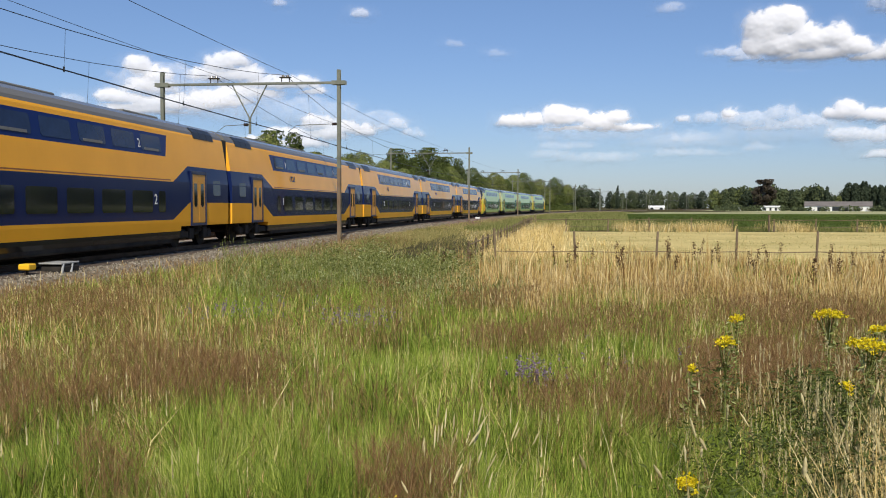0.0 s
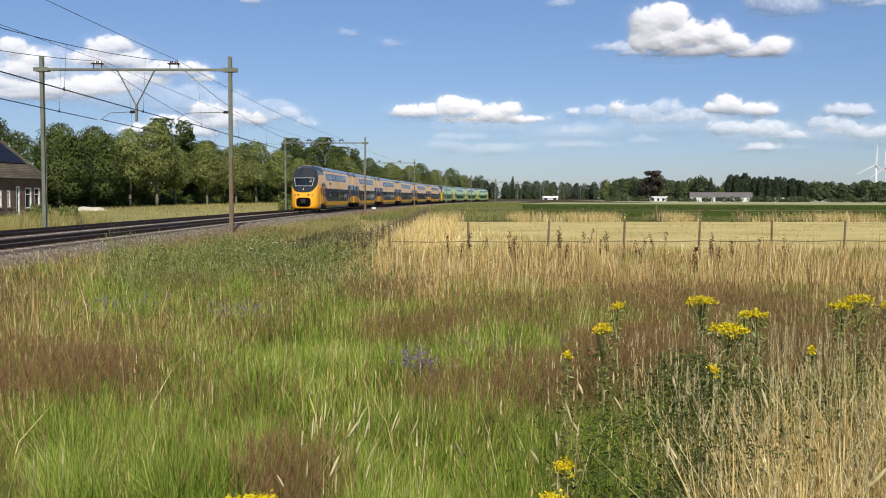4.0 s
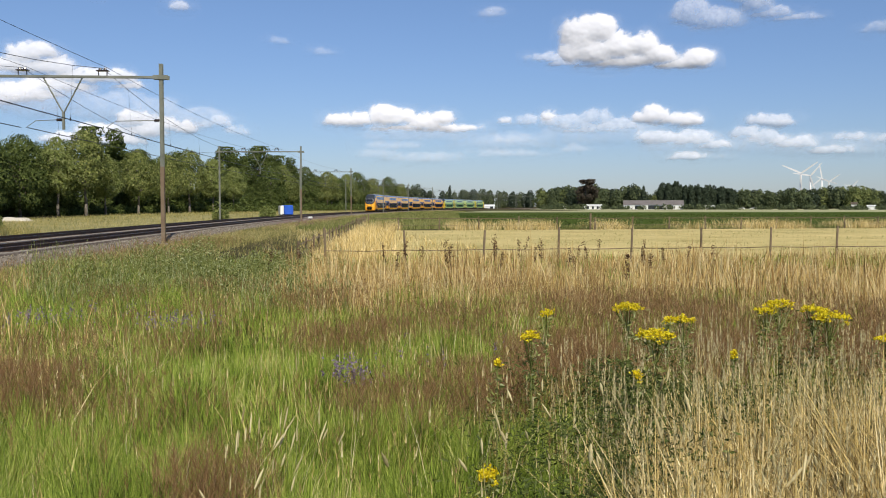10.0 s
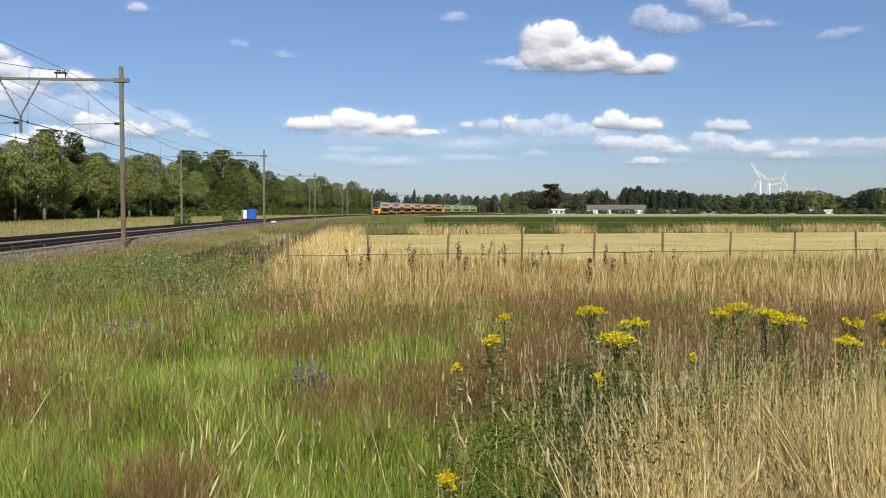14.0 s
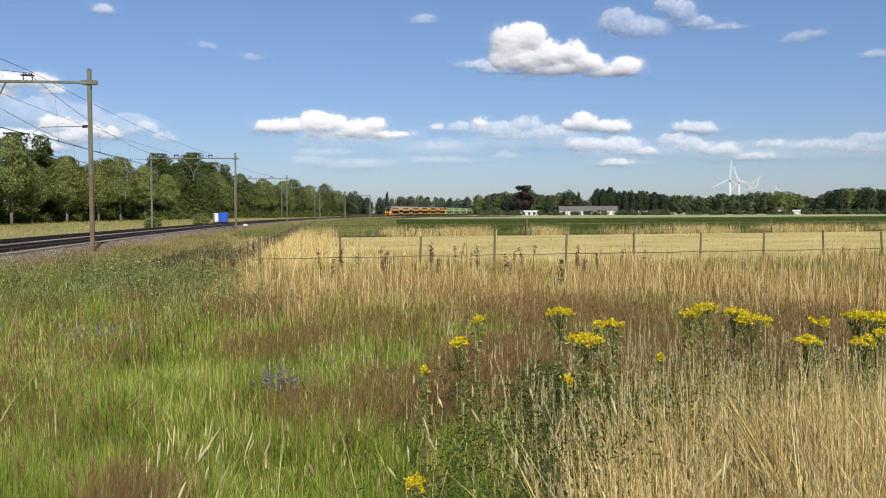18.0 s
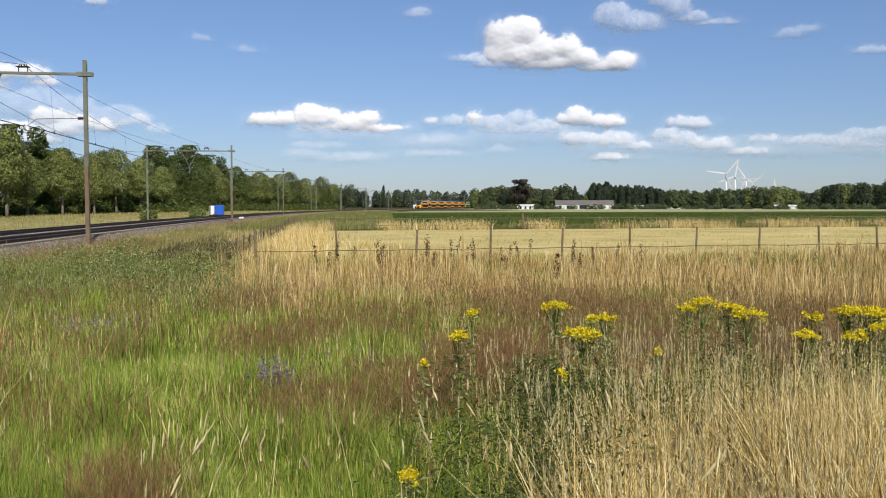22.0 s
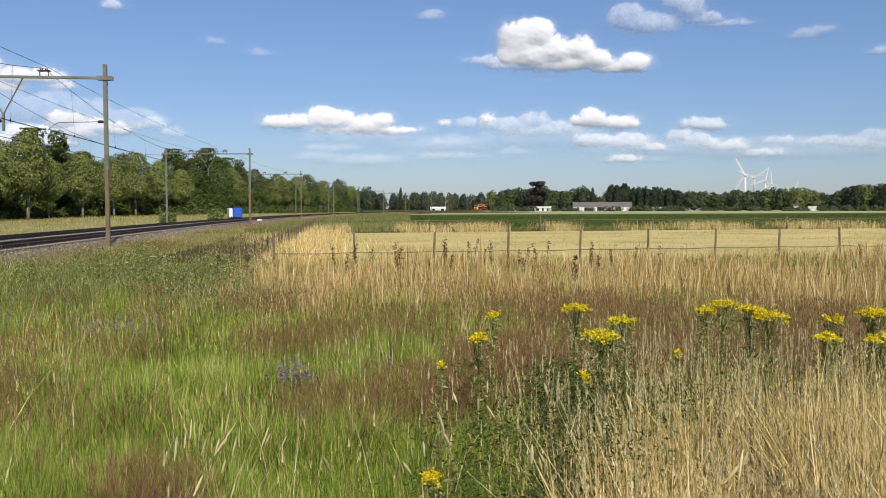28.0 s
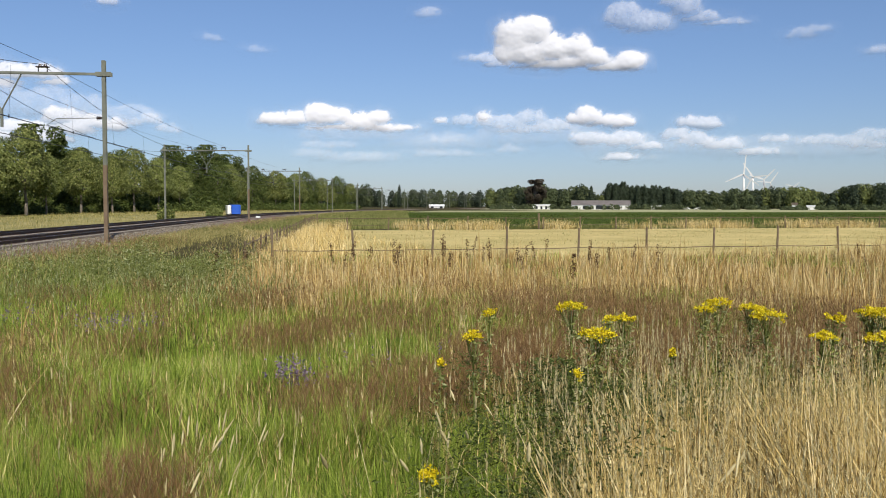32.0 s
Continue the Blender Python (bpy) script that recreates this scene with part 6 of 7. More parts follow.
def blades(rng, x, y, h, w, lean, segs, angle=None, curl=0.7):
    """Vertices and triangles of curved, pointed blades."""
    n = len(x)
    a = rng.uniform(0, 2 * np.pi, n) if angle is None else angle
    dx, dy = np.cos(a) * lean * h, np.sin(a) * lean * h
    f = rng.uniform(0, 2 * np.pi, n)
    wx, wy = np.cos(f) * w / 2, np.sin(f) * w / 2
    z0 = ground_z(x, y) - 0.03
    vs = []
    for k in range(segs):
        q = k / segs
        s = 1 - 0.5 * q
        cx, cy, cz = x + dx * q ** (1 + curl), y + dy * q ** (1 + curl), z0 + h * (q - 0.3 * lean * q * q)
        vs += [np.stack([cx - wx * s, cy - wy * s, cz], 1), np.stack([cx + wx * s, cy + wy * s, cz], 1)]
    vs.append(np.stack([x + dx, y + dy, z0 + h * (1 - 0.3 * lean)], 1))
    m = 2 * segs + 1
    v = np.stack(vs, 1).reshape(-1, 3)
    base = m * np.arange(n)[:, None]
    t = []
    for k in range(segs - 1):
        t += [base + [2 * k, 2 * k + 1, 2 * k + 3], base + [2 * k, 2 * k + 3, 2 * k + 2]]
    t.append(base + [m - 3, m - 2, m - 1])
    return v, np.concatenate(t)


def tips(x, y, h, lean, angle):
    """Where the tips of such blades end."""
    return x + np.cos(angle) * lean * h, y + np.sin(angle) * lean * h, ground_z(x, y) - 0.03 + h * (1 - 0.3 * lean)


def heads(rng, x, y, z, n_each, length, w, spread, hang=0.0, run=1.6):
    """Loose seed heads: thin spikelets fanning out from the tops of stems."""
    n = len(x)
    x, y, z = (np.repeat(q, n_each) for q in (x, y, z))
    length = np.repeat(np.broadcast_to(length, n), n_each) * rng.uniform(0.5, 1.1, n * n_each)
    w = np.repeat(np.broadcast_to(w, n), n_each)
    a = rng.uniform(0, 2 * np.pi, n * n_each)
    out = spread * rng.uniform(0.2, 1, n * n_each)
    start = z - length * rng.uniform(0, run, n * n_each)
    f = rng.uniform(0, 2 * np.pi, n * n_each)
    p0 = np.stack([x - np.cos(f) * w / 2, y - np.sin(f) * w / 2, start], 1)
    p1 = np.stack([x + np.cos(f) * w / 2, y + np.sin(f) * w / 2, start], 1)
    p2 = np.stack([x + np.cos(a) * out * length, y + np.sin(a) * out * length, start + length * (1 - hang)], 1)
    v = np.stack([p0, p1, p2], 1).reshape(-1, 3)
    return v, np.arange(len(v)).reshape(-1, 3)


def joined(pieces):
    vs, ts, b = [], [], 0
    for v, t in pieces:
        vs.append(v)
        ts.append(t + b)
        b += len(v)
    return np.concatenate(vs), np.concatenate(ts)


def stuff(name, pieces, material, label, category="grass"):
    v, t = joined(pieces)
    return tagged(new(name, quick(name, v, t, material)), label, category, kind="stuff")


# inner and outer radius, tufts, blades each, width of blades, segments
RINGS = [(2.4, 6.0, 9400, 26, 1.0, 2), (6.0, 11.0, 10500, 16, 1.35, 2), (11.0, 20.0, 14500, 9, 2.1, 2), (20.0, 46.0, 17000, 6, 3.8, 2)]


def make_meadow():
    rng = np.random.default_rng(77)
    green, straw, bent, blond = [], [], [], []
    for d0, d1, n, each, wide, segs in RINGS:
        near = d0 < 11
        x, y = meadow_spots(rng, n, d0, d1)
        g, b, s = patches(x, y)
        k = (rng.uniform(0, 1, n) < (np.where(straw_zone(x, y) > 0.3, 0.16, 0.2) + 0.8 * g) * np.clip(4 * value_noise(x, y, 0.22 * wide, 19) - 0.9, 0.15, 1)) & ((g + b + s) > 0)
        x, y, size, angle = tufts(rng, x[k], y[k], each, 0.085 * wide)
        h = rng.uniform(0.28, 0.46, len(x)) * (0.62 + 0.36 * size) * (0.7 + 0.55 * value_noise(x, y, 1.1, 8)) * (0.5 + 1.0 * value_noise(x, y, 0.3 * wide, 18)) * (1 - 0.25 * straw_zone(x, y)) * low_by_line(x, y)
        green.append(blades(rng, x, y, h, 0.0046 * wide * rng.lognormal(0, 0.42, len(x)), rng.uniform(0.06, 0.7, len(x)) ** 1.3, segs, angle, 1.2))
        n2 = int(n * (0.6 if d0 < 6 else 0.65 if near else 1.0))
        x, y = meadow_spots(rng, n2, d0, d1)
        g, b, s = patches(x, y)
        k = (rng.uniform(0, 1, n2) < s * (1.0 if d0 > 10 else 0.85) + 0.004) & ((g + b + s) > 0)
        x, y, size, angle = tufts(rng, x[k], y[k], max(5, int(each * (0.55 if near else 0.4))), 0.05 * wide if near else 0.09 * wide)
        h = rng.uniform(0.55, 1.15, len(x)) * (0.45 + 0.5 * size) * (0.5 + 0.9 * value_noise(x, y, 0.8, 9)) * low_by_line(x, y)
        if near:
            sturdy = 0.4 + 0.6 * straw_zone(x, y)
            h = np.minimum(h, rng.uniform(0.72, 1.25, len(x)))
        else:                         # the tall strip before the hay field stands in uneven clumps
            sturdy = np.ones(len(x))
            h = h * (0.30 + 1.0 * value_noise(x, y, 2.6, 15)) * (0.6 + 0.8 * value_noise(x, y, 0.7, 16)) * np.interp(y, [22, 31], [1.0, 0.8])
        h = h * (0.55 + 0.45 * sturdy)
        lean = rng.uniform(0.02, 0.6, len(x)) ** 1.45
        if near:                      # most lean with the wind, and a tenth of the stems are bent over
            angle = np.where(rng.uniform(0, 1, len(x)) < 0.5, 2.6 + rng.normal(0, 0.55, len(x)), angle)
            lean = np.where(rng.uniform(0, 1, len(x)) < 0.10, lean + rng.uniform(0.2, 0.6, len(x)), lean)
        kind = straw if near else blond
        kind.append(blades(rng, x, y, h, (0.0068 if near else 0.0054) * wide * rng.uniform(0.3, 1.7, len(x)) * sturdy, lean, segs, angle))
        q = rng.uniform(0, 1, len(x)) < (0.35 if near else 0.22)
        tx, ty, tz = tips(x[q], y[q], h[q], lean[q], angle[q])
        kind.append(heads(rng, tx, ty, tz + 0.02, 6 if near else 2, 0.035, 0.0034 * wide, 0.4, 0.1, 3.4))
        if near:                      # arching dry leaves among the stems
            x, y = meadow_spots(rng, int(n * 0.5), d0, d1)
            g, b, s = patches(x, y)
            k = rng.uniform(0, 1, len(x)) < s
            x, y, size, angle = tufts(rng, x[k], y[k], 7, 0.06 * wide)
            straw.append(blades(rng, x, y, rng.uniform(0.3, 0.75, len(x)) * size, 0.008 * wide * rng.uniform(0.6, 1.2, len(x)), rng.uniform(0.3, 0.95, len(x)), segs, angle, 1.2))
        m = int(n * (0.035 if d0 < 6 else 0.08 if near else 0.15))       # single pale stems that stand out of the green
        x, y = meadow_spots(rng, m, d0, d1)
        g, b, s = patches(x, y)
        k = ((g + b + s) > 0) & (value_noise(x, y, 1.6, 14) > 0.35)
        x, y = x[k], y[k]
        h, lean, angle = rng.uniform(0.5, 0.88, len(x)) * low_by_line(x, y), rng.uniform(0.02, 0.45, len(x)), rng.uniform(0, 6.28, len(x))
        straw.append(blades(rng, x, y, h, 0.0028 * wide * rng.uniform(0.7, 1.3, len(x)), lean, min(segs, 3), angle))
        tx, ty, tz = tips(x, y, h, lean, angle)
        straw.append(heads(rng, tx, ty, tz + 0.03, 4, 0.05, 0.004 * wide, 0.25, 0.0, 2.2))
        n3 = int(n * each * (0.25 if d0 < 6 else 0.45 if near else 1.0))
        x, y = meadow_spots(rng, n3, d0, d1)
        g, b, s = patches(x, y)
        k = (rng.uniform(0, 1, n3) < b * 0.75 + 0.012) & ((g + b + s) > 0)
        x, y = x[k], y[k]
        h = rng.uniform(0.36, 0.62, len(x)) * (0.8 + 0.35 * value_noise(x, y, 0.8, 17)) * low_by_line(x, y)
        bent.append(blades(rng, x, y, h, 0.0022 * wide * np.ones(len(x)), rng.uniform(0.02, 0.2, len(x)), 1))
        bent.append(heads(rng, x, y, ground_z(x, y) + h, 12 if near else 4, 0.075, 0.0021 * wide if near else 0.0028 * wide, 1.0))
    for az0, az1, d0, d1, n in ((-33, 46, 0.5, 2.4, 900), (46, 327, 0.5, 8, 8500), (46, 327, 8, 22, 5200)):     # the meadow goes on all round
        x, y = meadow_spots(rng, n, d0, d1, az0, az1)
        k = off_line(x, y) > 4.5
        x, y, size, angle = tufts(rng, x[k], y[k], 9, 0.22)
        green.append(blades(rng, x, y, rng.uniform(0.3, 0.55, len(x)) * size, 0.014 * np.ones(len(x)), rng.uniform(0.1, 0.7, len(x)), 2, angle))
        x, y = meadow_spots(rng, n // 3, d0, d1, az0, az1)
        k = off_line(x, y) > 4.5
        x, y, size, angle = tufts(rng, x[k], y[k], 6, 0.2)
        straw.append(blades(rng, x, y, rng.uniform(0.4, 0.7, len(x)) * size, 0.01 * np.ones(len(x)), rng.uniform(0.05, 0.4, len(x)), 2, angle))
    stuff("green_grass", green, M_GRASS, "long lush green meadow grass")
    stuff("straw_grass", straw, M_STRAW, "tall dry straw-coloured grass with seed heads")
    stuff("straw_grass", blond, M_BLOND, "tall golden grass in uneven clumps before the hay field")
    stuff("brown_grass", bent, M_BENT, "reddish-brown hazy seed heads of bent grass")


def make_far_grass():
    rng = np.random.default_rng(78)
    out = []
    for n, x0, x1, y0, y1, h0, h1, w in ((44000, 1, 150, 32.5, 78.5, 0.04, 0.18, 0.032), (5000, 1, 110, 30.5, 34.0, 0.3, 0.75, 0.020), (2200, 1.5, 10, 33, 80, 0.2, 0.55, 0.028), (34000, 7, 165, 78.6, 84.5, 0.5, 1.3, 0.026)):
        x, y = rng.uniform(x0, x1, n), rng.uniform(y0, y1, n)
        if h1 > 1:
            k = value_noise(x, y * 0.2, 3.6, 21) + 0.25 * value_noise(x, y, 1.2, 22) > 0.66
            x, y = x[k], y[k]
        out.append(blades(rng, x, y, rng.uniform(h0, h1, len(x)), w * rng.uniform(0.7, 1.4, len(x)), rng.uniform(0.1, 0.6, len(x)), 1 if h1 < 0.2 else 2))
    n = 6500                          # tall tufts along the fence between the hay and the railway
    y = 32.5 + 46 * rng.uniform(0, 1, n) ** 1.3
    x = 1.2 + 10.1 * (y - 32) / 78 + 3.2 * rng.uniform(0, 1, n) ** 1.6
    out.append(blades(rng, x, y, rng.uniform(0.35, 1.0, n) * (0.4 + 0.9 * value_noise(x, y, 1.4, 26)), 0.022 * rng.uniform(0.6, 1.4, n), rng.uniform(0.05, 0.6, n), 2))
    stuff("dry_tufts", out, M_STRAW, "dry pale grass tufts along the far fence")
    n = 110000                        # both verges of the railway
    s = -40 + 370 * rng.uniform(0, 1, n) ** 1.7
    off = np.where(rng.uniform(0, 1, n) < 0.45, rng.uniform(0, 1, n) * 8.5 + np.interp(s, [-18, 10], [3.7, 2.8]), rng.uniform(-30, -7.8, n))
    x, y, _ = on_line(s, off)
    k = ~((off > 0) & (y < 33)) & (y > 15) & ~((off > 0) & (s < 5) & (rng.uniform(0, 1, n) < 0.6))
    x, y, far = x[k], y[k], np.clip(np.hypot(x[k], y[k]) / 60, 0.8, 3)
    stuff("verge_grass", [blades(rng, x, y, rng.uniform(0.15, 0.55, len(x)) * (0.6 + 0.8 * value_noise(x, y, 2.5, 28)), 0.019 * far * rng.uniform(0.7, 1.4, len(x)), rng.uniform(0.1, 0.7, len(x)), 1)], M_VERGEGRASS, "dry yellowish verge grass along the railway")
    n = 42000                         # a low dry fringe along the edge of the ballast
    s = -30 + 120 * rng.uniform(0, 1, n) ** 1.5
    off = 2.4 + 5.0 * rng.uniform(0, 1, n) ** 1.2
    x, y, _ = on_line(s, off)
    k = (y > 14) & (value_noise(x, y, 0.8, 27) > 0.3)
    x, y = x[k], y[k]
    edge = [blades(rng, x, y, rng.uniform(0.12, 0.5, len(x)) * low_by_line(x, y), 0.020 * rng.uniform(0.6, 1.3, len(x)), rng.uniform(0.1, 0.7, len(x)), 2)]
    stuff("verge_grass", edge, M_VERGEGRASS, "low dry grass fringe along the ballast")
    n = 1300                          # reddish bent grass down the shoulder of the ballast
    s = rng.uniform(-30, 6, n)
    off = 2.7 + 4.5 * rng.uniform(0, 1, n) ** 1.3
    x, y, _ = on_line(s, off)
    k = (y > 14)
    x, y = x[k], y[k]
    h = rng.uniform(0.2, 0.5, len(x)) * low_by_line(x, y) * 1.3
    stuff("brown_grass", [blades(rng, x, y, h, 0.014 * np.ones(len(x)), rng.uniform(0.05, 0.4, len(x)), 2), heads(rng, x, y, ground_z(x, y) + h, 4, 0.10, 0.014, 0.8)], M_BENT, "reddish-brown grass on the shoulder of the railway bank")
    n = 30000                         # low green regrowth in patches of the mown field
    x, y = rng.uniform(3, 150, n), rng.uniform(33, 79, n)
    k = value_noise(x, y * 2.5, 7.0, 24) + 0.3 * value_noise(x, y, 1.5, 25) > 0.74
    x, y = x[k], y[k]
    stuff("green_regrowth", [blades(rng, x, y, rng.uniform(0.08, 0.22, len(x)), 0.05 * rng.uniform(0.7, 1.4, len(x)), rng.uniform(0.2, 0.8, len(x)), 1)], M_ROUGH, "patches of low green regrowth in the mown field")
    n = 15000                         # green and dry grass along the near edge of the crop
    x, y = rng.uniform(15, 140, n), rng.uniform(80.3, 87, n)
    edge = [blades(rng, x, y, rng.uniform(0.25, 0.6, n) * (0.5 + value_noise(x, y, 3.0, 23)), 0.05 * rng.uniform(0.7, 1.4, n), rng.uniform(0.1, 0.6, n), 2)]
    n = 34000                         # rough grass between the railway bank and the crop
    y = 78 + 230 * rng.uniform(0, 1, n) ** 1.4
    s = np.interp(y, _y, _s)
    x0, _, _ = on_line(s, 7.0)
    x1 = np.interp(y, [79, 86, 285, 320], [7, 18, 58, 70])
    x = x0 + (np.maximum(x1 - x0, 1.0)) * rng.uniform(0, 1, n)
    far = np.clip(y / 60, 1, 4)
    stuff("rough_grass", edge + [blades(rng, x, y, rng.uniform(0.2, 0.7, n), 0.05 * far * rng.uniform(0.7, 1.4, n), rng.uniform(0.1, 0.6, n), 1)], M_ROUGH, "rough green and yellow grass beside the crop field")
    n = 36000                         # low leafy rows of the crop
    y = 85 + 140 * rng.uniform(0, 1, n) ** 1.6
    x = np.interp(y, [85, 285], [17, 56]) + rng.uniform(0, 1, n) * (60 + 0.75 * y)
    far = np.clip(y / 70, 1, 3)
    stuff("crop_leaves", [blades(rng, x, y, 0.12 + rng.uniform(0.1, 0.3, n), 0.15 * far * rng.uniform(0.7, 1.4, n), rng.uniform(0.3, 0.9, n), 1)], M_CROPLEAF, "dark green leaves of the low crop", "crop")


def make_verge_weeds():
    """Uneven tall grass and pale weeds on the far verge before the house."""
    rng = np.random.default_rng(83)
    n = 30000
    a, d = np.radians(rng.uniform(-33, -13.5, n)), rng.uniform(52, 72, n)
    x, y = d * np.sin(a), d * np.cos(a)
    k = (off_line(x, y) < -8.6) & (0.6 * value_noise(x, y, 2.4, 41) + 0.4 * value_noise(x, y, 0.8, 42) > 0.36)
    x, y = x[k], y[k]
    h = (0.25 + 1.0 * value_noise(x, y, 2.0, 43) ** 1.5) * rng.uniform(0.5, 1.15, len(x))
    stuff("verge_grass", [blades(rng, x, y, h, 0.021 * rng.uniform(0.6, 1.4, len(x)), rng.uniform(0.05, 0.6, len(x)), 2)], M_VERGEGRASS, "tall uneven dry grass on the verge before the house")
    n = 14000
    a, d = np.radians(rng.uniform(-29, -14.5, n)), rng.uniform(60, 71, n)
    x, y = d * np.sin(a), d * np.cos(a)
    lump = 0.5 * value_noise(x, y, 2.6, 44) + 0.5 * value_noise(x, y, 0.9, 45)
    k = (off_line(x, y) < -9.5) & (lump > 0.56)
    x, y, lump = x[k], y[k], lump[k]
    p = np.stack([x, y, ground_z(x, y) + (0.3 + 3.2 * (lump - 0.5)) * rng.uniform(0.05, 1, len(x)) ** 0.7], 1)
    v, t = leaf_quads(rng, p, 0.06, 0.3)
    tagged(new("weeds", quick("weeds", v, t, M_WEED)), "clumps of tall pale weeds on the verge before the house", "weeds", kind="stuff")


M_CROPLEAF = leafy("crop_leaf", [(0.0, (0.03, 0.045, 0.010)), (0.6, (0.06, 0.085, 0.018)), (1.0, (0.10, 0.13, 0.03))], 0.6, 0.25, wide=12.0)


def make_weeds():
    """The leafy green weeds on the low ground before the railway bank."""
    rng = np.random.default_rng(79)
    n = 80000
    az, d = rng.uniform(-12.5, 4.6, n), rng.uniform(17.5, 31, n)
    x, y = d * np.sin(np.radians(az)), d * np.cos(np.radians(az))
    clump = 0.6 * value_noise(x, y, 1.5, 31) + 0.4 * value_noise(x, y, 0.6, 35)
    k = (off_line(x, y) > 6.0 + 2 * value_noise(x, y, 2.0, 37)) & (clump > 0.52 + 0.015 * np.abs(az + 3.0) + 0.03 * np.maximum(20.5 - d, 0)) & (az < 1.5 + 0.2 * (d - 17))
    x, y = x[k], y[k]
    top = (0.25 + 0.95 * value_noise(x, y, 1.0, 32)) * (0.5 + 0.8 * value_noise(x, y, 0.35, 36))
    p = np.stack([x, y, ground_z(x, y) + top * rng.uniform(0.05, 1, len(x)) ** 0.7], 1)
    v, t = leaf_quads(rng, p, 0.046, 0.26)
    n = 26000                         # leafy clumps at the edge of the straw
    az, d = rng.normal(22.5, 4.2, n), rng.uniform(3.4, 7.2, n)
    x, y = d * np.sin(np.radians(az)) + 0.2, d * np.cos(np.radians(az))
    k = value_noise(x, y, 0.35, 33) > 0.5
    d1, a1 = rng.uniform(4.6, 8.2, n // 2), np.radians(rng.uniform(26, 42, n // 2))
    k1 = value_noise(d1 * np.sin(a1), d1 * np.cos(a1), 0.4, 39) > 0.56
    x, y = np.append(x[k], (d1 * np.sin(a1))[k1]), np.append(y[k], (d1 * np.cos(a1))[k1])
    p = np.stack([x, y, ground_z(x, y) + (0.35 + 0.45 * value_noise(x, y, 0.4, 34)) * rng.uniform(0.2, 1, len(x)) ** 0.6], 1)
    w = leaf_quads(rng, p, 0.019, 0.28)
    tagged(new("leafy_weeds", quick("leafy_weeds", *w, M_LEAF_DARK)), "green leafy weeds at the edge of the straw", "weeds", kind="stuff")
    n = 5200                          # pale stems and heads over the weeds
    az, d = rng.uniform(-14, 5.0, n), rng.uniform(15.5, 30, n)
    x, y = d * np.sin(np.radians(az)), d * np.cos(np.radians(az))
    k = (off_line(x, y) > 4.5) & (value_noise(x, y, 1.3, 38) > 0.42)
    x, y = x[k], y[k]
    h, lean, angle = rng.uniform(0.5, 1.1, len(x)) * (0.5 + 0.7 * value_noise(x, y, 1.0, 32)), rng.uniform(0.05, 0.45, len(x)), rng.uniform(0, 6.28, len(x))
    stems = [blades(rng, x, y, h, 0.011 * np.ones(len(x)), lean, 2, angle)]
    tx, ty, tz = tips(x, y, h, lean, angle)
    stems.append(heads(rng, tx, ty, tz + 0.03, 4, 0.09, 0.015, 0.5, 0.0, 2.0))
    stuff("pale_stems", stems, M_WEED, "pale green seeding stems over the leafy weeds", "weeds")
    tagged(new("leafy_weeds", quick("leafy_weeds", v, t, M_WEED)), "grey-green leafy weeds in the low ground", "weeds", kind="stuff")


def make_ragwort(seed, h, width, florets):
    """A ragwort plant: branching stems, cut leaves and a flat yellow flower head."""
    rng = np.random.default_rng(seed)
    g = empty("ragwort_plant", Matrix.Identity(4), "flowering ragwort with flat bright yellow flower head", "flower", "yellow flowers")
    bm = bmesh.new()
    fork = Vector((0, 0, h * 0.7))
    rod(bm, (0, 0, -0.08), fork, 0.007, 0.006, 6)
    pts = []
    for k in range(florets):
        a, r = rng.uniform(0, 6.28), width / 2 * math.sqrt(rng.uniform(0, 1))
        e = Vector((r * math.cos(a), r * math.sin(a), h - 0.25 * r + rng.normal() * 0.012))
        if k % 3 == 0:
            rod(bm, fork.lerp(Vector((0, 0, h * 0.82)), rng.uniform(0, 1)), e, 0.003, 0.002, 4)
        pts.append(np.array(e) + rng.normal(0, 0.010, (13, 3)) * [1, 1, 0.6])
    part("stem", bm, M_WEED, g)
    v, t = leaf_quads(rng, np.concatenate(pts), 0.0075, 0.75)
    ob = tagged(new("flower_head", quick("flower_head", v, t, M_YELLOWBLOOM)), kind="stuff")
    ob.parent = g
    n = int(60 + 900 * width)
    q = rng.uniform(0.25, 0.97, n) ** 0.6
    wide = 0.03 + 0.42 * width * q * q
    p = np.stack([rng.normal(0, 0.5, n) * wide, rng.normal(0, 0.5, n) * wide, h * q], 1)
    v, t = leaf_quads(rng, p, 0.02, 0.3)
    ob = tagged(new("leaves", quick("leaves", v, t, M_WEED)), kind="stuff")
    ob.parent = g
    return g


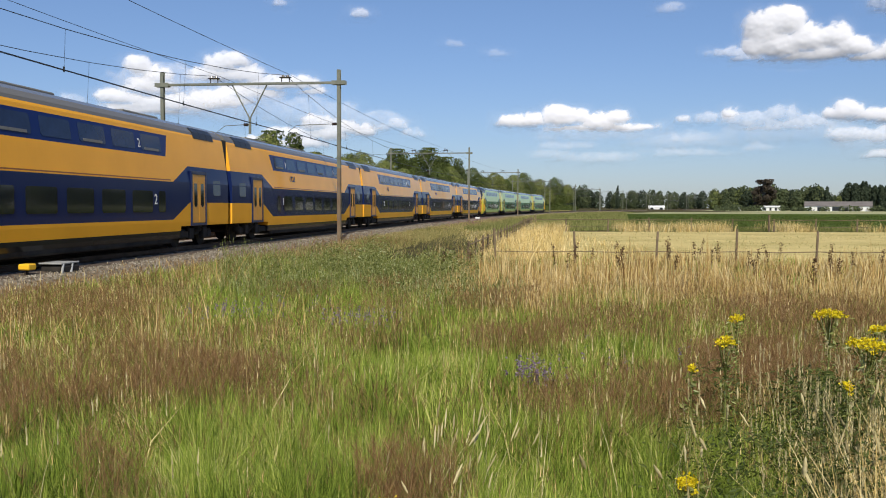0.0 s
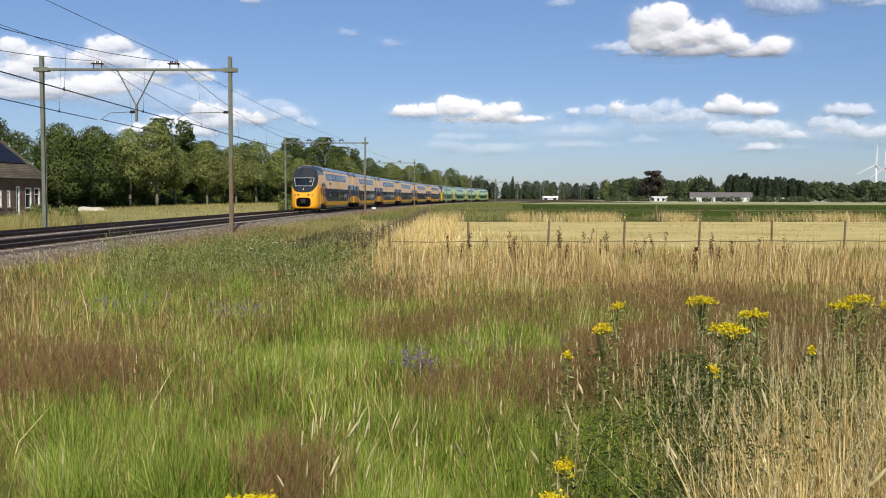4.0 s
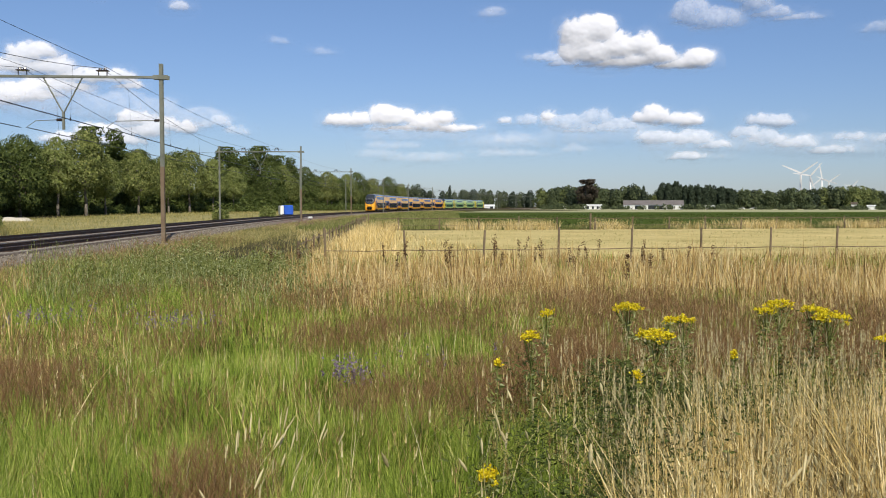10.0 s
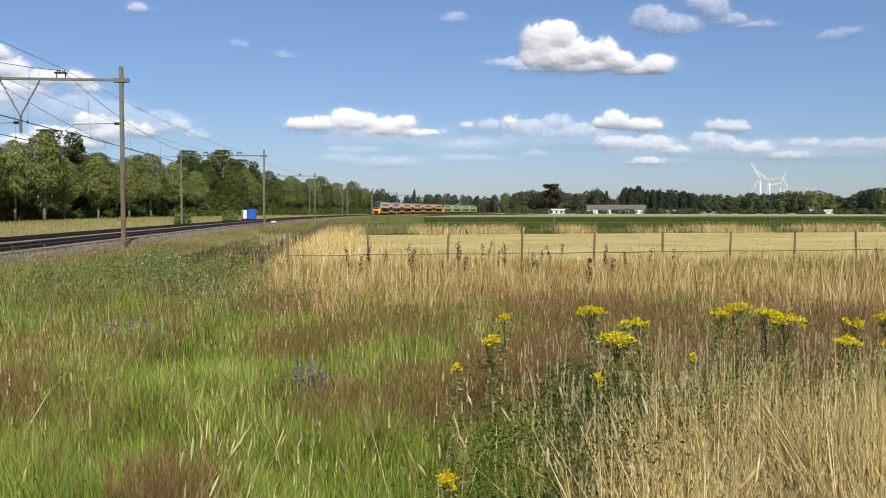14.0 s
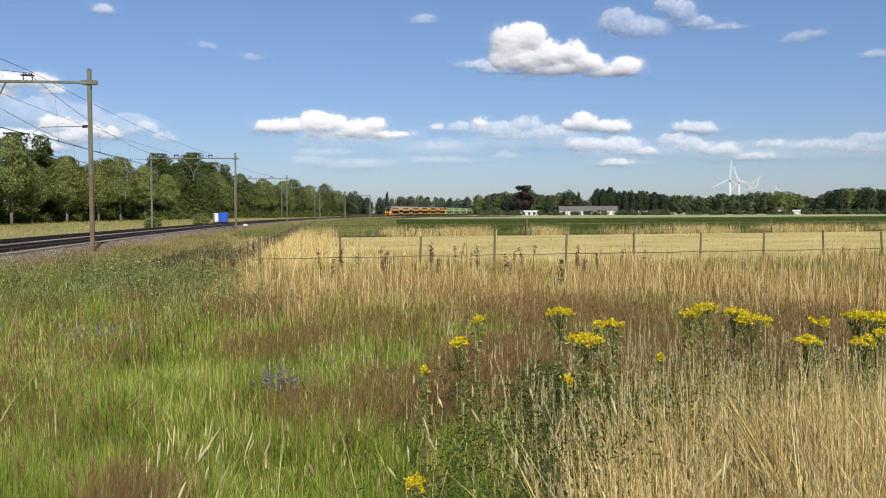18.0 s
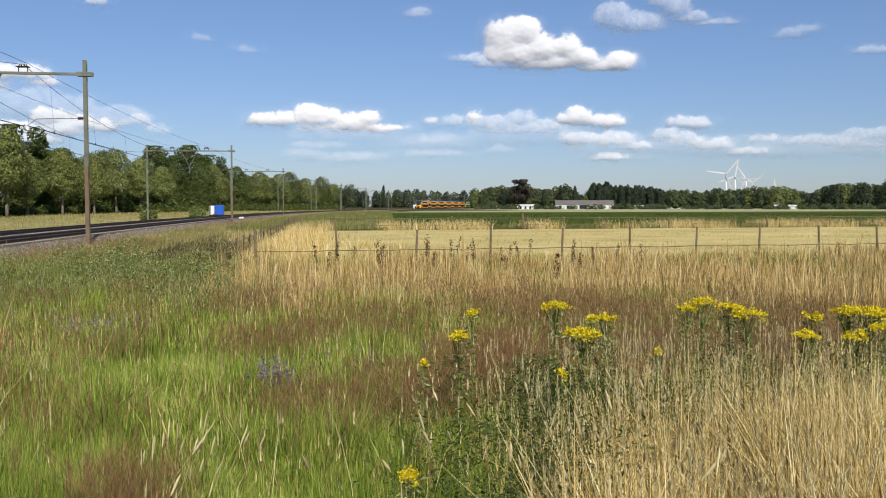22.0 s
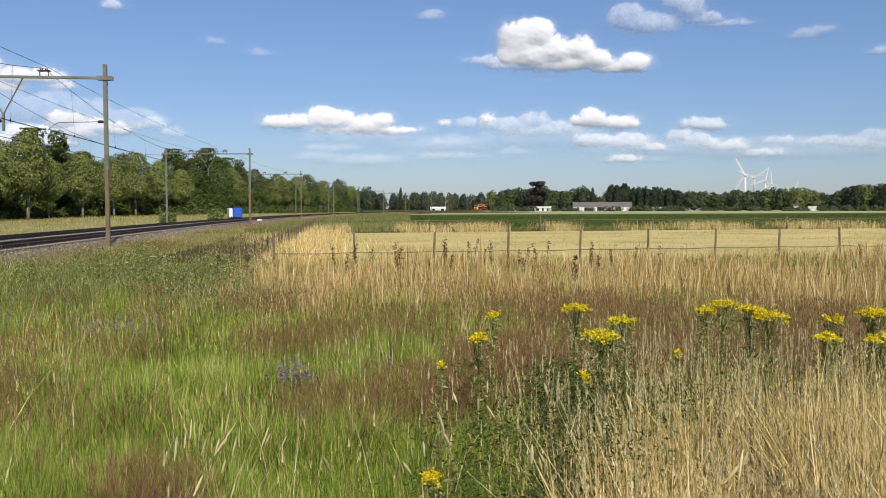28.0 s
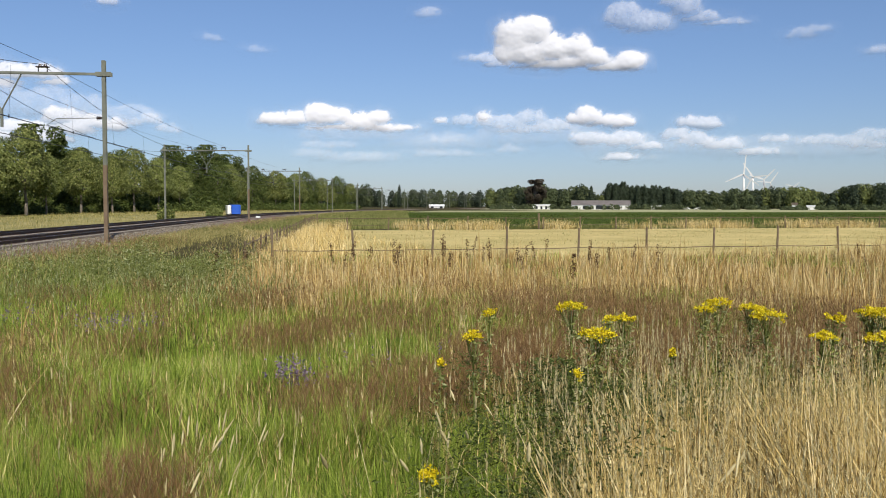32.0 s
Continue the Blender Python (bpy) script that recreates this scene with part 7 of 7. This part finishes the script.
# azimuth, distance, height, width of the flower head
RAGWORT = [(21.94, 7.3, 0.95, 0.28), (23.54, 5.8, 0.90, 0.27), (25.12, 6.7, 0.90, 0.16), (24.2, 6.3, 0.93, 0.10), (30.86, 8.1, 0.95, 0.26), (30.0, 7.9, 0.90, 0.20), (32.6, 7.6, 0.95, 0.24), (33.6, 7.3, 0.93, 0.30),
           (36.76, 6.1, 0.90, 0.20), (37.2, 6.9, 0.95, 0.14), (39.3, 7.1, 1.0, 0.26), (40.3, 7.0, 1.0, 0.30), (41.2, 6.8, 0.92, 0.26), (39.6, 6.4, 0.88, 0.2), (16.66, 7.0, 0.90, 0.10), (15.72, 5.9, 0.85, 0.14),
           (13.39, 5.2, 0.76, 0.025), (12.0, 3.65, 0.40, 0.13), (12.7, 3.75, 0.50, 0.09), (11.4, 3.6, 0.37, 0.11), (-7.9, 3.4, 0.50, 0.14), (-6.4, 3.45, 0.47, 0.12), (22.4, 5.1, 0.72, 0.03), (28.2, 5.6, 0.80, 0.03)]


RAGWORTS = []


def sway_flowers():
    """The flowers nod a little in the wind."""
    for ob, x, y, i in RAGWORTS:
        rows = []
        for k in range(81):
            t = 0.4 * k
            a = 0.8 * math.sin(2.3 * t + 1.7 * i) + 0.5 * math.sin(1.1 * t + 0.6 * i)
            rows.append((t, Matrix.Translation((x, y, float(ground_z(x, y)))) @ Matrix.Rotation(radians(a), 4, "Y") @ Matrix.Rotation(i * 1.7, 4, "Z")))
        walk(ob, rows)


def spike(rng, base, way, length, r):
    """One plump seed head: a ragged spindle along the given way."""
    w = Vector(way).normalized()
    u = w.orthogonal().normalized()
    q = w.cross(u)
    v, rows = [], 7
    for i in range(rows + 1):
        t = i / rows
        c = Vector(base) + w * (t - 0.25) * length
        for k in range(6):
            a = 1.0472 * k + 0.5 * (i % 2)
            rr = r * math.sin(math.pi * min(0.06 + 0.94 * t, 0.99)) ** 0.6 * rng.uniform(0.75, 1.3)
            v.append(c + u * (rr * math.cos(a)) + q * (rr * math.sin(a)))
    t = [(6 * i + k, 6 * i + (k + 1) % 6, 6 * i + 6 + k) for i in range(rows) for k in range(6)] + [(6 * i + (k + 1) % 6, 6 * i + 6 + (k + 1) % 6, 6 * i + 6 + k) for i in range(rows) for k in range(6)]
    return np.array(v), np.array(t)


def make_docks():
    """Rust-brown dock stalks along the fences."""
    rng = np.random.default_rng(83)
    out = []
    spots = [(rng.uniform(0.6, 15), rng.uniform(26, 34)) for k in range(24)] + [(rng.uniform(-1, 26), rng.uniform(18, 31)) for k in range(12)]
    for x, y in spots:
        x, y, h = np.array([x]), np.array([y]), np.array([rng.uniform(0.75, 1.25)])
        lean, angle = np.array([rng.uniform(0.02, 0.2)]), np.array([rng.uniform(0, 6.28)])
        out.append(blades(rng, x, y, h, np.array([0.022]), lean, 2, angle))
        n = 70
        q = rng.uniform(0.42, 1.0, n)
        p = np.stack([x + np.cos(angle) * lean * h * q ** 1.7 + rng.normal(0, 0.035, n), y + np.sin(angle) * lean * h * q ** 1.7 + rng.normal(0, 0.035, n), ground_z(x, y) + h * q * 0.97], 1)
        out.append(leaf_quads(rng, p, 0.034, 0.5))
    stuff("dock_stalks", out, M_DOCK, "rust-brown dry dock stalks with seeds", "weeds")


M_DOCK = leafy("dock_seed", [(0.0, (0.055, 0.030, 0.016)), (1.0, (0.20, 0.115, 0.055))], 0.7, 0.15)


def make_flowers():
    for i, (az, d, h, w) in enumerate(RAGWORT):
        x, y = polar(az, d)
        x += 0.2
        h, w = h + 0.07, 0.86 * w
        ob = make_ragwort(i + 1, h, w, int(14 + 900 * w * w))
        RAGWORTS.append((ob, x, y, i))
        ob.matrix_world = Matrix.Translation((x, y, float(ground_z(x, y)))) @ Matrix.Rotation(i * 1.7, 4, "Z")
    rng = np.random.default_rng(80)
    pts = []
    for az, d, r, n in ((4.5, 6.9, 0.10, 360), (-6.8, 11.5, 0.25, 300), (-5.0, 11.0, 0.2, 120), (-14.4, 12.8, 0.3, 300), (12.0, 8.0, 0.25, 60), (-11.5, 13.5, 0.5, 240)):
        cx, cy = polar(az, d)
        cx += 0.15
        m = n // 8
        sx, sy = np.repeat(rng.normal(cx, r, m), 8), np.repeat(rng.normal(cy, r, m), 8)
        sz = np.repeat(rng.uniform(0.45, 0.6, m), 8) + rng.uniform(-0.07, 0.07, 8 * m)
        pts.append(np.stack([sx + rng.normal(0, 0.008, 8 * m), sy + rng.normal(0, 0.008, 8 * m), ground_z(sx, sy) + sz], 1))
    v, t = leaf_quads(rng, np.concatenate(pts), 0.014, 0.5)
    tagged(new("purple_vetch", quick("purple_vetch", v, t, M_PURPLE)), "purple vetch flowers scattered in the grass", "flowers", kind="stuff")
    n = 2400                          # pink willowherb on the bank by the fence
    s, off = rng.uniform(25, 75, n), rng.normal(6.0, 1.0, n)
    x, y, _ = on_line(s, off)
    keep = value_noise(x, y, 4, 41) > 0.5
    x, y = x[keep], y[keep]
    v, t = leaf_quads(rng, np.stack([x, y, ground_z(x, y) + rng.uniform(0.2, 0.85, len(x))], 1), 0.05, 0.4)
    tagged(new("pink_willowherb", quick("pink_willowherb", v, t, M_PINK)), "dull pink willowherb along the railway bank", "flowers", kind="stuff")
    out = []                          # pale heads of timothy and oat grass that stand out near by
    n = 130
    x, y = meadow_spots(rng, n, 3.2, 9.0)
    h, lean, angle = rng.uniform(0.5, 0.8, n), rng.uniform(0.05, 0.4, n), rng.uniform(0, 6.28, n)
    out.append(blades(rng, x, y, h, 0.004 * np.ones(n), lean, 3, angle))
    tx, ty, tz = tips(x, y, h, lean, angle)
    out.append(heads(rng, tx, ty, tz + 0.03, 5, 0.07, 0.008, 0.14))
    n = 24                            # a group of pale plumes close by
    a, d = np.radians(rng.normal(0.6, 2.5, n)), rng.uniform(3.7, 4.6, n)
    x, y = d * np.sin(a), d * np.cos(a)
    h, lean, angle = rng.uniform(0.5, 0.74, n), rng.uniform(0.05, 0.45, n), rng.normal(0.3, 1.0, n)
    out.append(blades(rng, x, y, h, 0.0045 * np.ones(n), lean, 3, angle))
    tx, ty, tz = tips(x, y, h, lean, angle)
    for k in range(n):
        out.append(spike(rng, (tx[k], ty[k], tz[k]), (math.cos(angle[k]) * lean[k] * 1.6, math.sin(angle[k]) * lean[k] * 1.6, 1.0), rng.uniform(0.06, 0.12), rng.uniform(0.004, 0.0062)))
    n = 2600                          # feathery tops among the straw
    x, y = meadow_spots(rng, n, 3.0, 9.5, 14, 46)
    k = rng.uniform(0, 1, n) < straw_zone(x, y)
    x, y = x[k], y[k]
    n = len(x)
    h, lean, angle = rng.uniform(0.5, 0.98, n), rng.uniform(0.03, 0.42, n), rng.uniform(0, 6.28, n)
    out.append(blades(rng, x, y, h, 0.0036 * np.ones(n), lean, 3, angle))
    tx, ty, tz = tips(x, y, h, lean, angle)
    out.append(heads(rng, tx, ty, tz + 0.02, 26, 0.03, 0.0045, 0.5, 0.1, 4.0))
    n = 70                            # broad pale plumes at the edge of the straw
    a, d = np.radians(rng.normal(25.0, 4.5, n)), rng.uniform(3.6, 6.0, n)
    x, y = d * np.sin(a), d * np.cos(a)
    h, lean, angle = rng.uniform(0.45, 0.85, n), rng.uniform(0.05, 0.6, n), rng.uniform(0, 6.28, n)
    out.append(blades(rng, x, y, h, 0.0045 * np.ones(n), lean, 3, angle))
    tx, ty, tz = tips(x, y, h, lean, angle)
    for k in range(n):
        out.append(spike(rng, (tx[k], ty[k], tz[k]), (math.cos(angle[k]) * lean[k] * 1.6, math.sin(angle[k]) * lean[k] * 1.6, 1.0), rng.uniform(0.06, 0.12), rng.uniform(0.005, 0.009)))
    stuff("timothy_grass", out, M_PLUME, "pale upright seed heads of timothy grass")


make_meadow()
make_far_grass()
make_weeds()
make_verge_weeds()
make_docks()
make_flowers()

# ---- clouds ----
def cloud_material():
    m, nt, p = shader("cloud_white")
    at = nt.nodes.new("ShaderNodeAttribute")
    at.attribute_name = "thickness"
    v = coords(nt)
    n = noise_node(nt, v, 0.022, 8.0, 0.62)
    th = at.outputs["Fac"]
    rim = math_node(nt, "MULTIPLY", math_node(nt, "MULTIPLY", th, math_node(nt, "SUBTRACT", 1.0, th)), 3.0)
    alpha = math_node(nt, "MULTIPLY_ADD", math_node(nt, "SUBTRACT", n, 0.52), rim, th, clamp=True)
    diff = nt.nodes.new("ShaderNodeBsdfDiffuse")
    diff.inputs["Color"].default_value = (0.64, 0.64, 0.66, 1)
    back = nt.nodes.new("ShaderNodeBsdfTranslucent")
    back.inputs["Color"].default_value = (0.93, 0.93, 0.95, 1)
    body = nt.nodes.new("ShaderNodeMixShader")
    body.inputs[0].default_value = 0.10
    nt.links.new(diff.outputs[0], body.inputs[1])
    nt.links.new(back.outputs[0], body.inputs[2])
    glow = nt.nodes.new("ShaderNodeEmission")
    glow.inputs["Color"].default_value = (0.72, 0.78, 0.95, 1)
    glow.inputs["Strength"].default_value = CLOUD_GLOW
    both = nt.nodes.new("ShaderNodeAddShader")
    nt.links.new(body.outputs[0], both.inputs[0])
    nt.links.new(glow.outputs[0], both.inputs[1])
    clear = nt.nodes.new("ShaderNodeBsdfTransparent")
    mix = nt.nodes.new("ShaderNodeMixShader")
    nt.links.new(alpha, mix.inputs[0])
    nt.links.new(clear.outputs[0], mix.inputs[1])
    nt.links.new(both.outputs[0], mix.inputs[2])
    nt.links.new(mix.outputs[0], nt.nodes["Material Output"].inputs["Surface"])
    return m


CLOUD_GLOW = 0.16                     # emission added to the cloud in place of sunlight scattered within it
M_CLOUD = cloud_material()
CLOUD_D = 4300.0


def make_cloud(seed, thin, puffs):
    """A far cloud: a relief of billows seen from below, thin and clear at its edges. Puffs: azimuth, elevation, half width, half height, in degrees."""
    a0, a1 = min(p[0] - p[2] for p in puffs) - 0.6, max(p[0] + p[2] for p in puffs) + 0.6
    e0, e1 = min(p[1] - p[3] for p in puffs) - 0.5, max(p[1] + p[3] for p in puffs) + 0.5
    na, ne = max(24, int((a1 - a0) / 0.07)), max(16, int((e1 - e0) / 0.07))
    off = Vector((seed * 17.3, seed * 5.1, 0))
    ease = lambda lo, hi, q: (lambda t: t * t * (3 - 2 * t))(min(max((q - lo) / (hi - lo), 0.0), 1.0))
    v, thick = [], []
    for j in range(ne + 1):
        for i in range(na + 1):
            az, el = a0 + (a1 - a0) * i / na, e0 + (e1 - e0) * j / ne
            p = Vector((az, el * 1.25, 0)) + off
            wob = noise.fractal(p * 0.7, 0.9, 2.1, 5)
            lump = 0.0                # cauliflower heads: folded noise
            for k, amp in ((1.7, 0.5), (3.6, 0.3), (7.5, 0.2)):
                lump += amp * (1 - 2.2 * abs(noise.noise(p * k + Vector((k, 2.7, 0)))))
            best, soft, low = -3.0, 0.0, 0.0
            for pa, pe, wa, we in puffs:
                wa, we = 0.93 * wa, 0.88 * we
                u, w = (az - pa) / wa, (el - pe) / we
                if w < 0:
                    w *= 1.2
                k = (1 - u * u - w * w) * 0.5 * min(we, 1.0)
                if k > best:
                    best, low = k, min(max(-w, abs(u) - 0.6, 0.0), 1.0)
                soft += math.exp(7.0 * max(k, -1.0))
            deep = math.log(soft) / 7.0
            d = deep + wob * 0.30 + lump * 0.13
            a = max(ease(-0.12, 0.14 + 0.85 * low, d), 0.10 * ease(-0.8, 0.3, best + 0.5 * wob))
            v.append((az, el, 72.0 * max(deep, -0.4) + 5.0 * wob + 0.6 * lump))
            thick.append(a * (thin if thin > 0.8 else 0.8 * thin))
    pts = []
    for az, el, out in v:
        a, e, r = radians(az), radians(el), CLOUD_D - out
        pts.append((r * math.sin(a) * math.cos(e), r * math.cos(a) * math.cos(e), r * math.sin(e) + 2))
    n = na + 1
    faces = [(j * n + i, j * n + i + 1, (j + 1) * n + i + 1, (j + 1) * n + i) for j in range(ne) for i in range(na)
             if max(thick[k] for k in (j * n + i, j * n + i + 1, (j + 1) * n + i + 1, (j + 1) * n + i)) > 0.004]
    ob = sheet("cloud", pts, faces, M_CLOUD, smooth=True)
    at = ob.data.attributes.new("thickness", "FLOAT", "POINT")
    at.data.foreach_set("value", np.array(thick, np.float32))
    ob.visible_shadow = False
    return tagged(ob, "bright white cumulus cloud with flat grey base" if thin > 0.7 else "thin wispy white cloud", "cloud", "clouds")


CLOUDS = []


def make_clouds():
    cloud = lambda *spec: CLOUDS.append(make_cloud(*spec))
    cloud(1, 1.00, [(19.19, 10.36, 1.39, 1.47), (20.4, 10.63, 1.16, 1.1), (19.98, 9.43, 1.78, 1.15), (21.47, 9.67, 1.55, 1.15), (23.03, 9.71, 1.16, 0.98), (23.95, 9.12, 1.39, 0.82), (21.93, 8.84, 3.29, 0.65), (26.25, 8.78, 1.05, 0.7), (25.28, 8.5, 2.01, 0.45), (18.6, 9.35, 0.9, 0.9)])
    cloud(2, 0.62, [(17.11, 9.16, 1.32, 0.37), (18.19, 8.84, 1.01, 0.33)])
    cloud(3, 0.50, [(25.77, 11.56, 1.37, 0.94), (27.32, 10.83, 1.62, 0.65), (26.63, 11.19, 2.16, 0.72), (29.67, 11.87, 1.15, 0.86), (28.66, 12.25, 1.01, 0.65), (30.51, 11.26, 1.37, 0.43), (31.83, 10.86, 1.44, 0.25)])
    cloud(4, 0.35, [(13.76, 11.85, 1.01, 0.4)])
    cloud(5, 0.35, [(36.15, 9.94, 1.08, 0.4), (37.08, 10.19, 0.72, 0.32)])
    cloud(6, 0.40, [(40.54, 8.74, 1.08, 0.32)])
    cloud(7, 1.00, [(4.01, 5.3, 1.08, 0.61), (5.4, 5.32, 0.86, 0.54), (6.8, 5.44, 1.08, 0.86), (7.86, 5.45, 1.37, 0.72), (9.27, 5.18, 1.51, 0.65), (10.52, 5.47, 0.9, 0.61), (8.56, 4.89, 2.7, 0.43), (11.76, 4.84, 1.62, 0.36)])
    cloud(8, 0.55, [(15.89, 5.26, 0.86, 0.43), (18.57, 5.1, 2.16, 0.54), (20.18, 5.44, 1.15, 0.61), (17.86, 5.17, 1.44, 0.5), (21.42, 4.96, 1.51, 0.5), (20.0, 4.73, 2.34, 0.36)])
    cloud(9, 0.90, [(17.32, 5.53, 0.65, 0.5)])
    cloud(10, 0.85, [(14.42, 5.3, 0.61, 0.43)])
    cloud(11, 0.95, [(23.89, 5.52, 1.08, 0.65), (24.93, 5.26, 1.44, 0.54), (23.18, 5.32, 1.01, 0.47), (25.8, 5.07, 1.01, 0.4)])
    cloud(12, 0.75, [(24.59, 4.04, 1.87, 0.58), (25.98, 4.02, 1.51, 0.58), (23.54, 4.23, 1.15, 0.4), (27.36, 3.65, 1.15, 0.32), (25.99, 2.97, 1.44, 0.25)])
    cloud(13, 0.80, [(30.06, 5.04, 1.08, 0.47), (31.06, 4.94, 1.08, 0.5)])
    cloud(14, 0.65, [(29.06, 4.31, 0.9, 0.43), (30.24, 3.94, 1.73, 0.58), (31.74, 3.63, 1.51, 0.5), (34.02, 3.17, 1.51, 0.32)])
    cloud(15, 0.50, [(34.97, 3.92, 0.97, 0.36), (37.16, 3.76, 1.51, 0.43), (39.29, 3.63, 1.51, 0.58), (40.17, 3.99, 1.3, 0.5), (41.19, 4.01, 1.01, 0.43), (42.77, 3.51, 1.8, 0.5)])
    cloud(16, 0.28, [(6.43, 3.22, 1.44, 0.4), (7.84, 3.76, 2.34, 0.36), (9.25, 2.98, 3.06, 0.43), (14.99, 4.12, 1.62, 0.4), (18.93, 3.5, 1.23, 0.36), (14.98, 3.23, 2.52, 0.32)])
    cloud(17, 0.88, [(-18.98, 8.18, 0.97, 0.76), (-17.85, 7.74, 1.08, 0.72), (-14.21, 8.57, 1.23, 0.79), (-13.37, 8.78, 0.97, 0.65), (-13.03, 7.95, 1.73, 0.72), (-14.72, 7.88, 1.51, 0.61), (-11.33, 7.5, 1.73, 0.58), (-9.07, 7.56, 1.08, 0.61), (-8.55, 7.06, 0.97, 0.4), (-18.35, 7.05, 1.73, 0.79), (-19.79, 6.32, 1.73, 0.54), (-17.05, 6.11, 3.06, 0.72), (-14.4, 6.37, 2.23, 0.79), (-18.68, 5.71, 3.06, 0.61), (-12.7, 6.94, 2.23, 0.58)])
    cloud(18, 0.82, [(-8.2, 5.15, 1.33, 0.68), (-7.5, 4.46, 1.37, 0.72), (-6.44, 4.83, 1.15, 0.54), (-10.3, 4.41, 1.51, 0.5), (-5.37, 4.67, 0.72, 0.5), (-11.34, 3.87, 2.23, 0.43), (-9.25, 3.9, 1.87, 0.5)])
    cloud(19, 0.45, [(-2.34, 4.53, 0.9, 0.47), (-3.24, 5.05, 0.79, 0.4), (-4.31, 4.86, 0.72, 0.32)])
    cloud(20, 0.40, [(-22.63, 5.97, 1.01, 0.54), (-24.3, 4.6, 1.44, 0.47), (-22.18, 5.18, 1.62, 0.47), (-25.46, 5.18, 1.44, 0.54)])
    cloud(21, 0.60, [(-5.69, 11.82, 0.79, 0.4)])
    cloud(22, 0.50, [(-10.51, 12.31, 0.5, 0.29)])
    cloud(23, 0.25, [(0.36, 10.08, 0.72, 0.29)])
    cloud(24, 0.25, [(3.04, 9.49, 0.72, 0.29)])
    cloud(25, 0.34, [(-13.5, 6.0, 4.2, 1.6), (-9.0, 5.6, 4.5, 1.2), (-17.5, 7.2, 3.6, 1.5), (-5.0, 5.2, 2.8, 0.8)])
    cloud(26, 0.20, [(9.0, 4.4, 4.5, 0.8), (14.5, 3.9, 4.0, 0.7), (20.5, 4.3, 5.0, 0.9), (27.0, 3.6, 5.0, 0.9), (33.5, 3.4, 4.5, 0.9), (39.0, 3.2, 4.0, 0.7)])


def drift_clouds():
    for ob in CLOUDS:
        walk(ob, [(0, pose(0, 0, 0, 0, 0, -0.35)), (32, pose(0, 0, 0, 0, 0, 0.9))])


make_clouds()


def motions():
    move_train()
    turn_rotors()
    drift_clouds()
    sway_flowers()


motions()
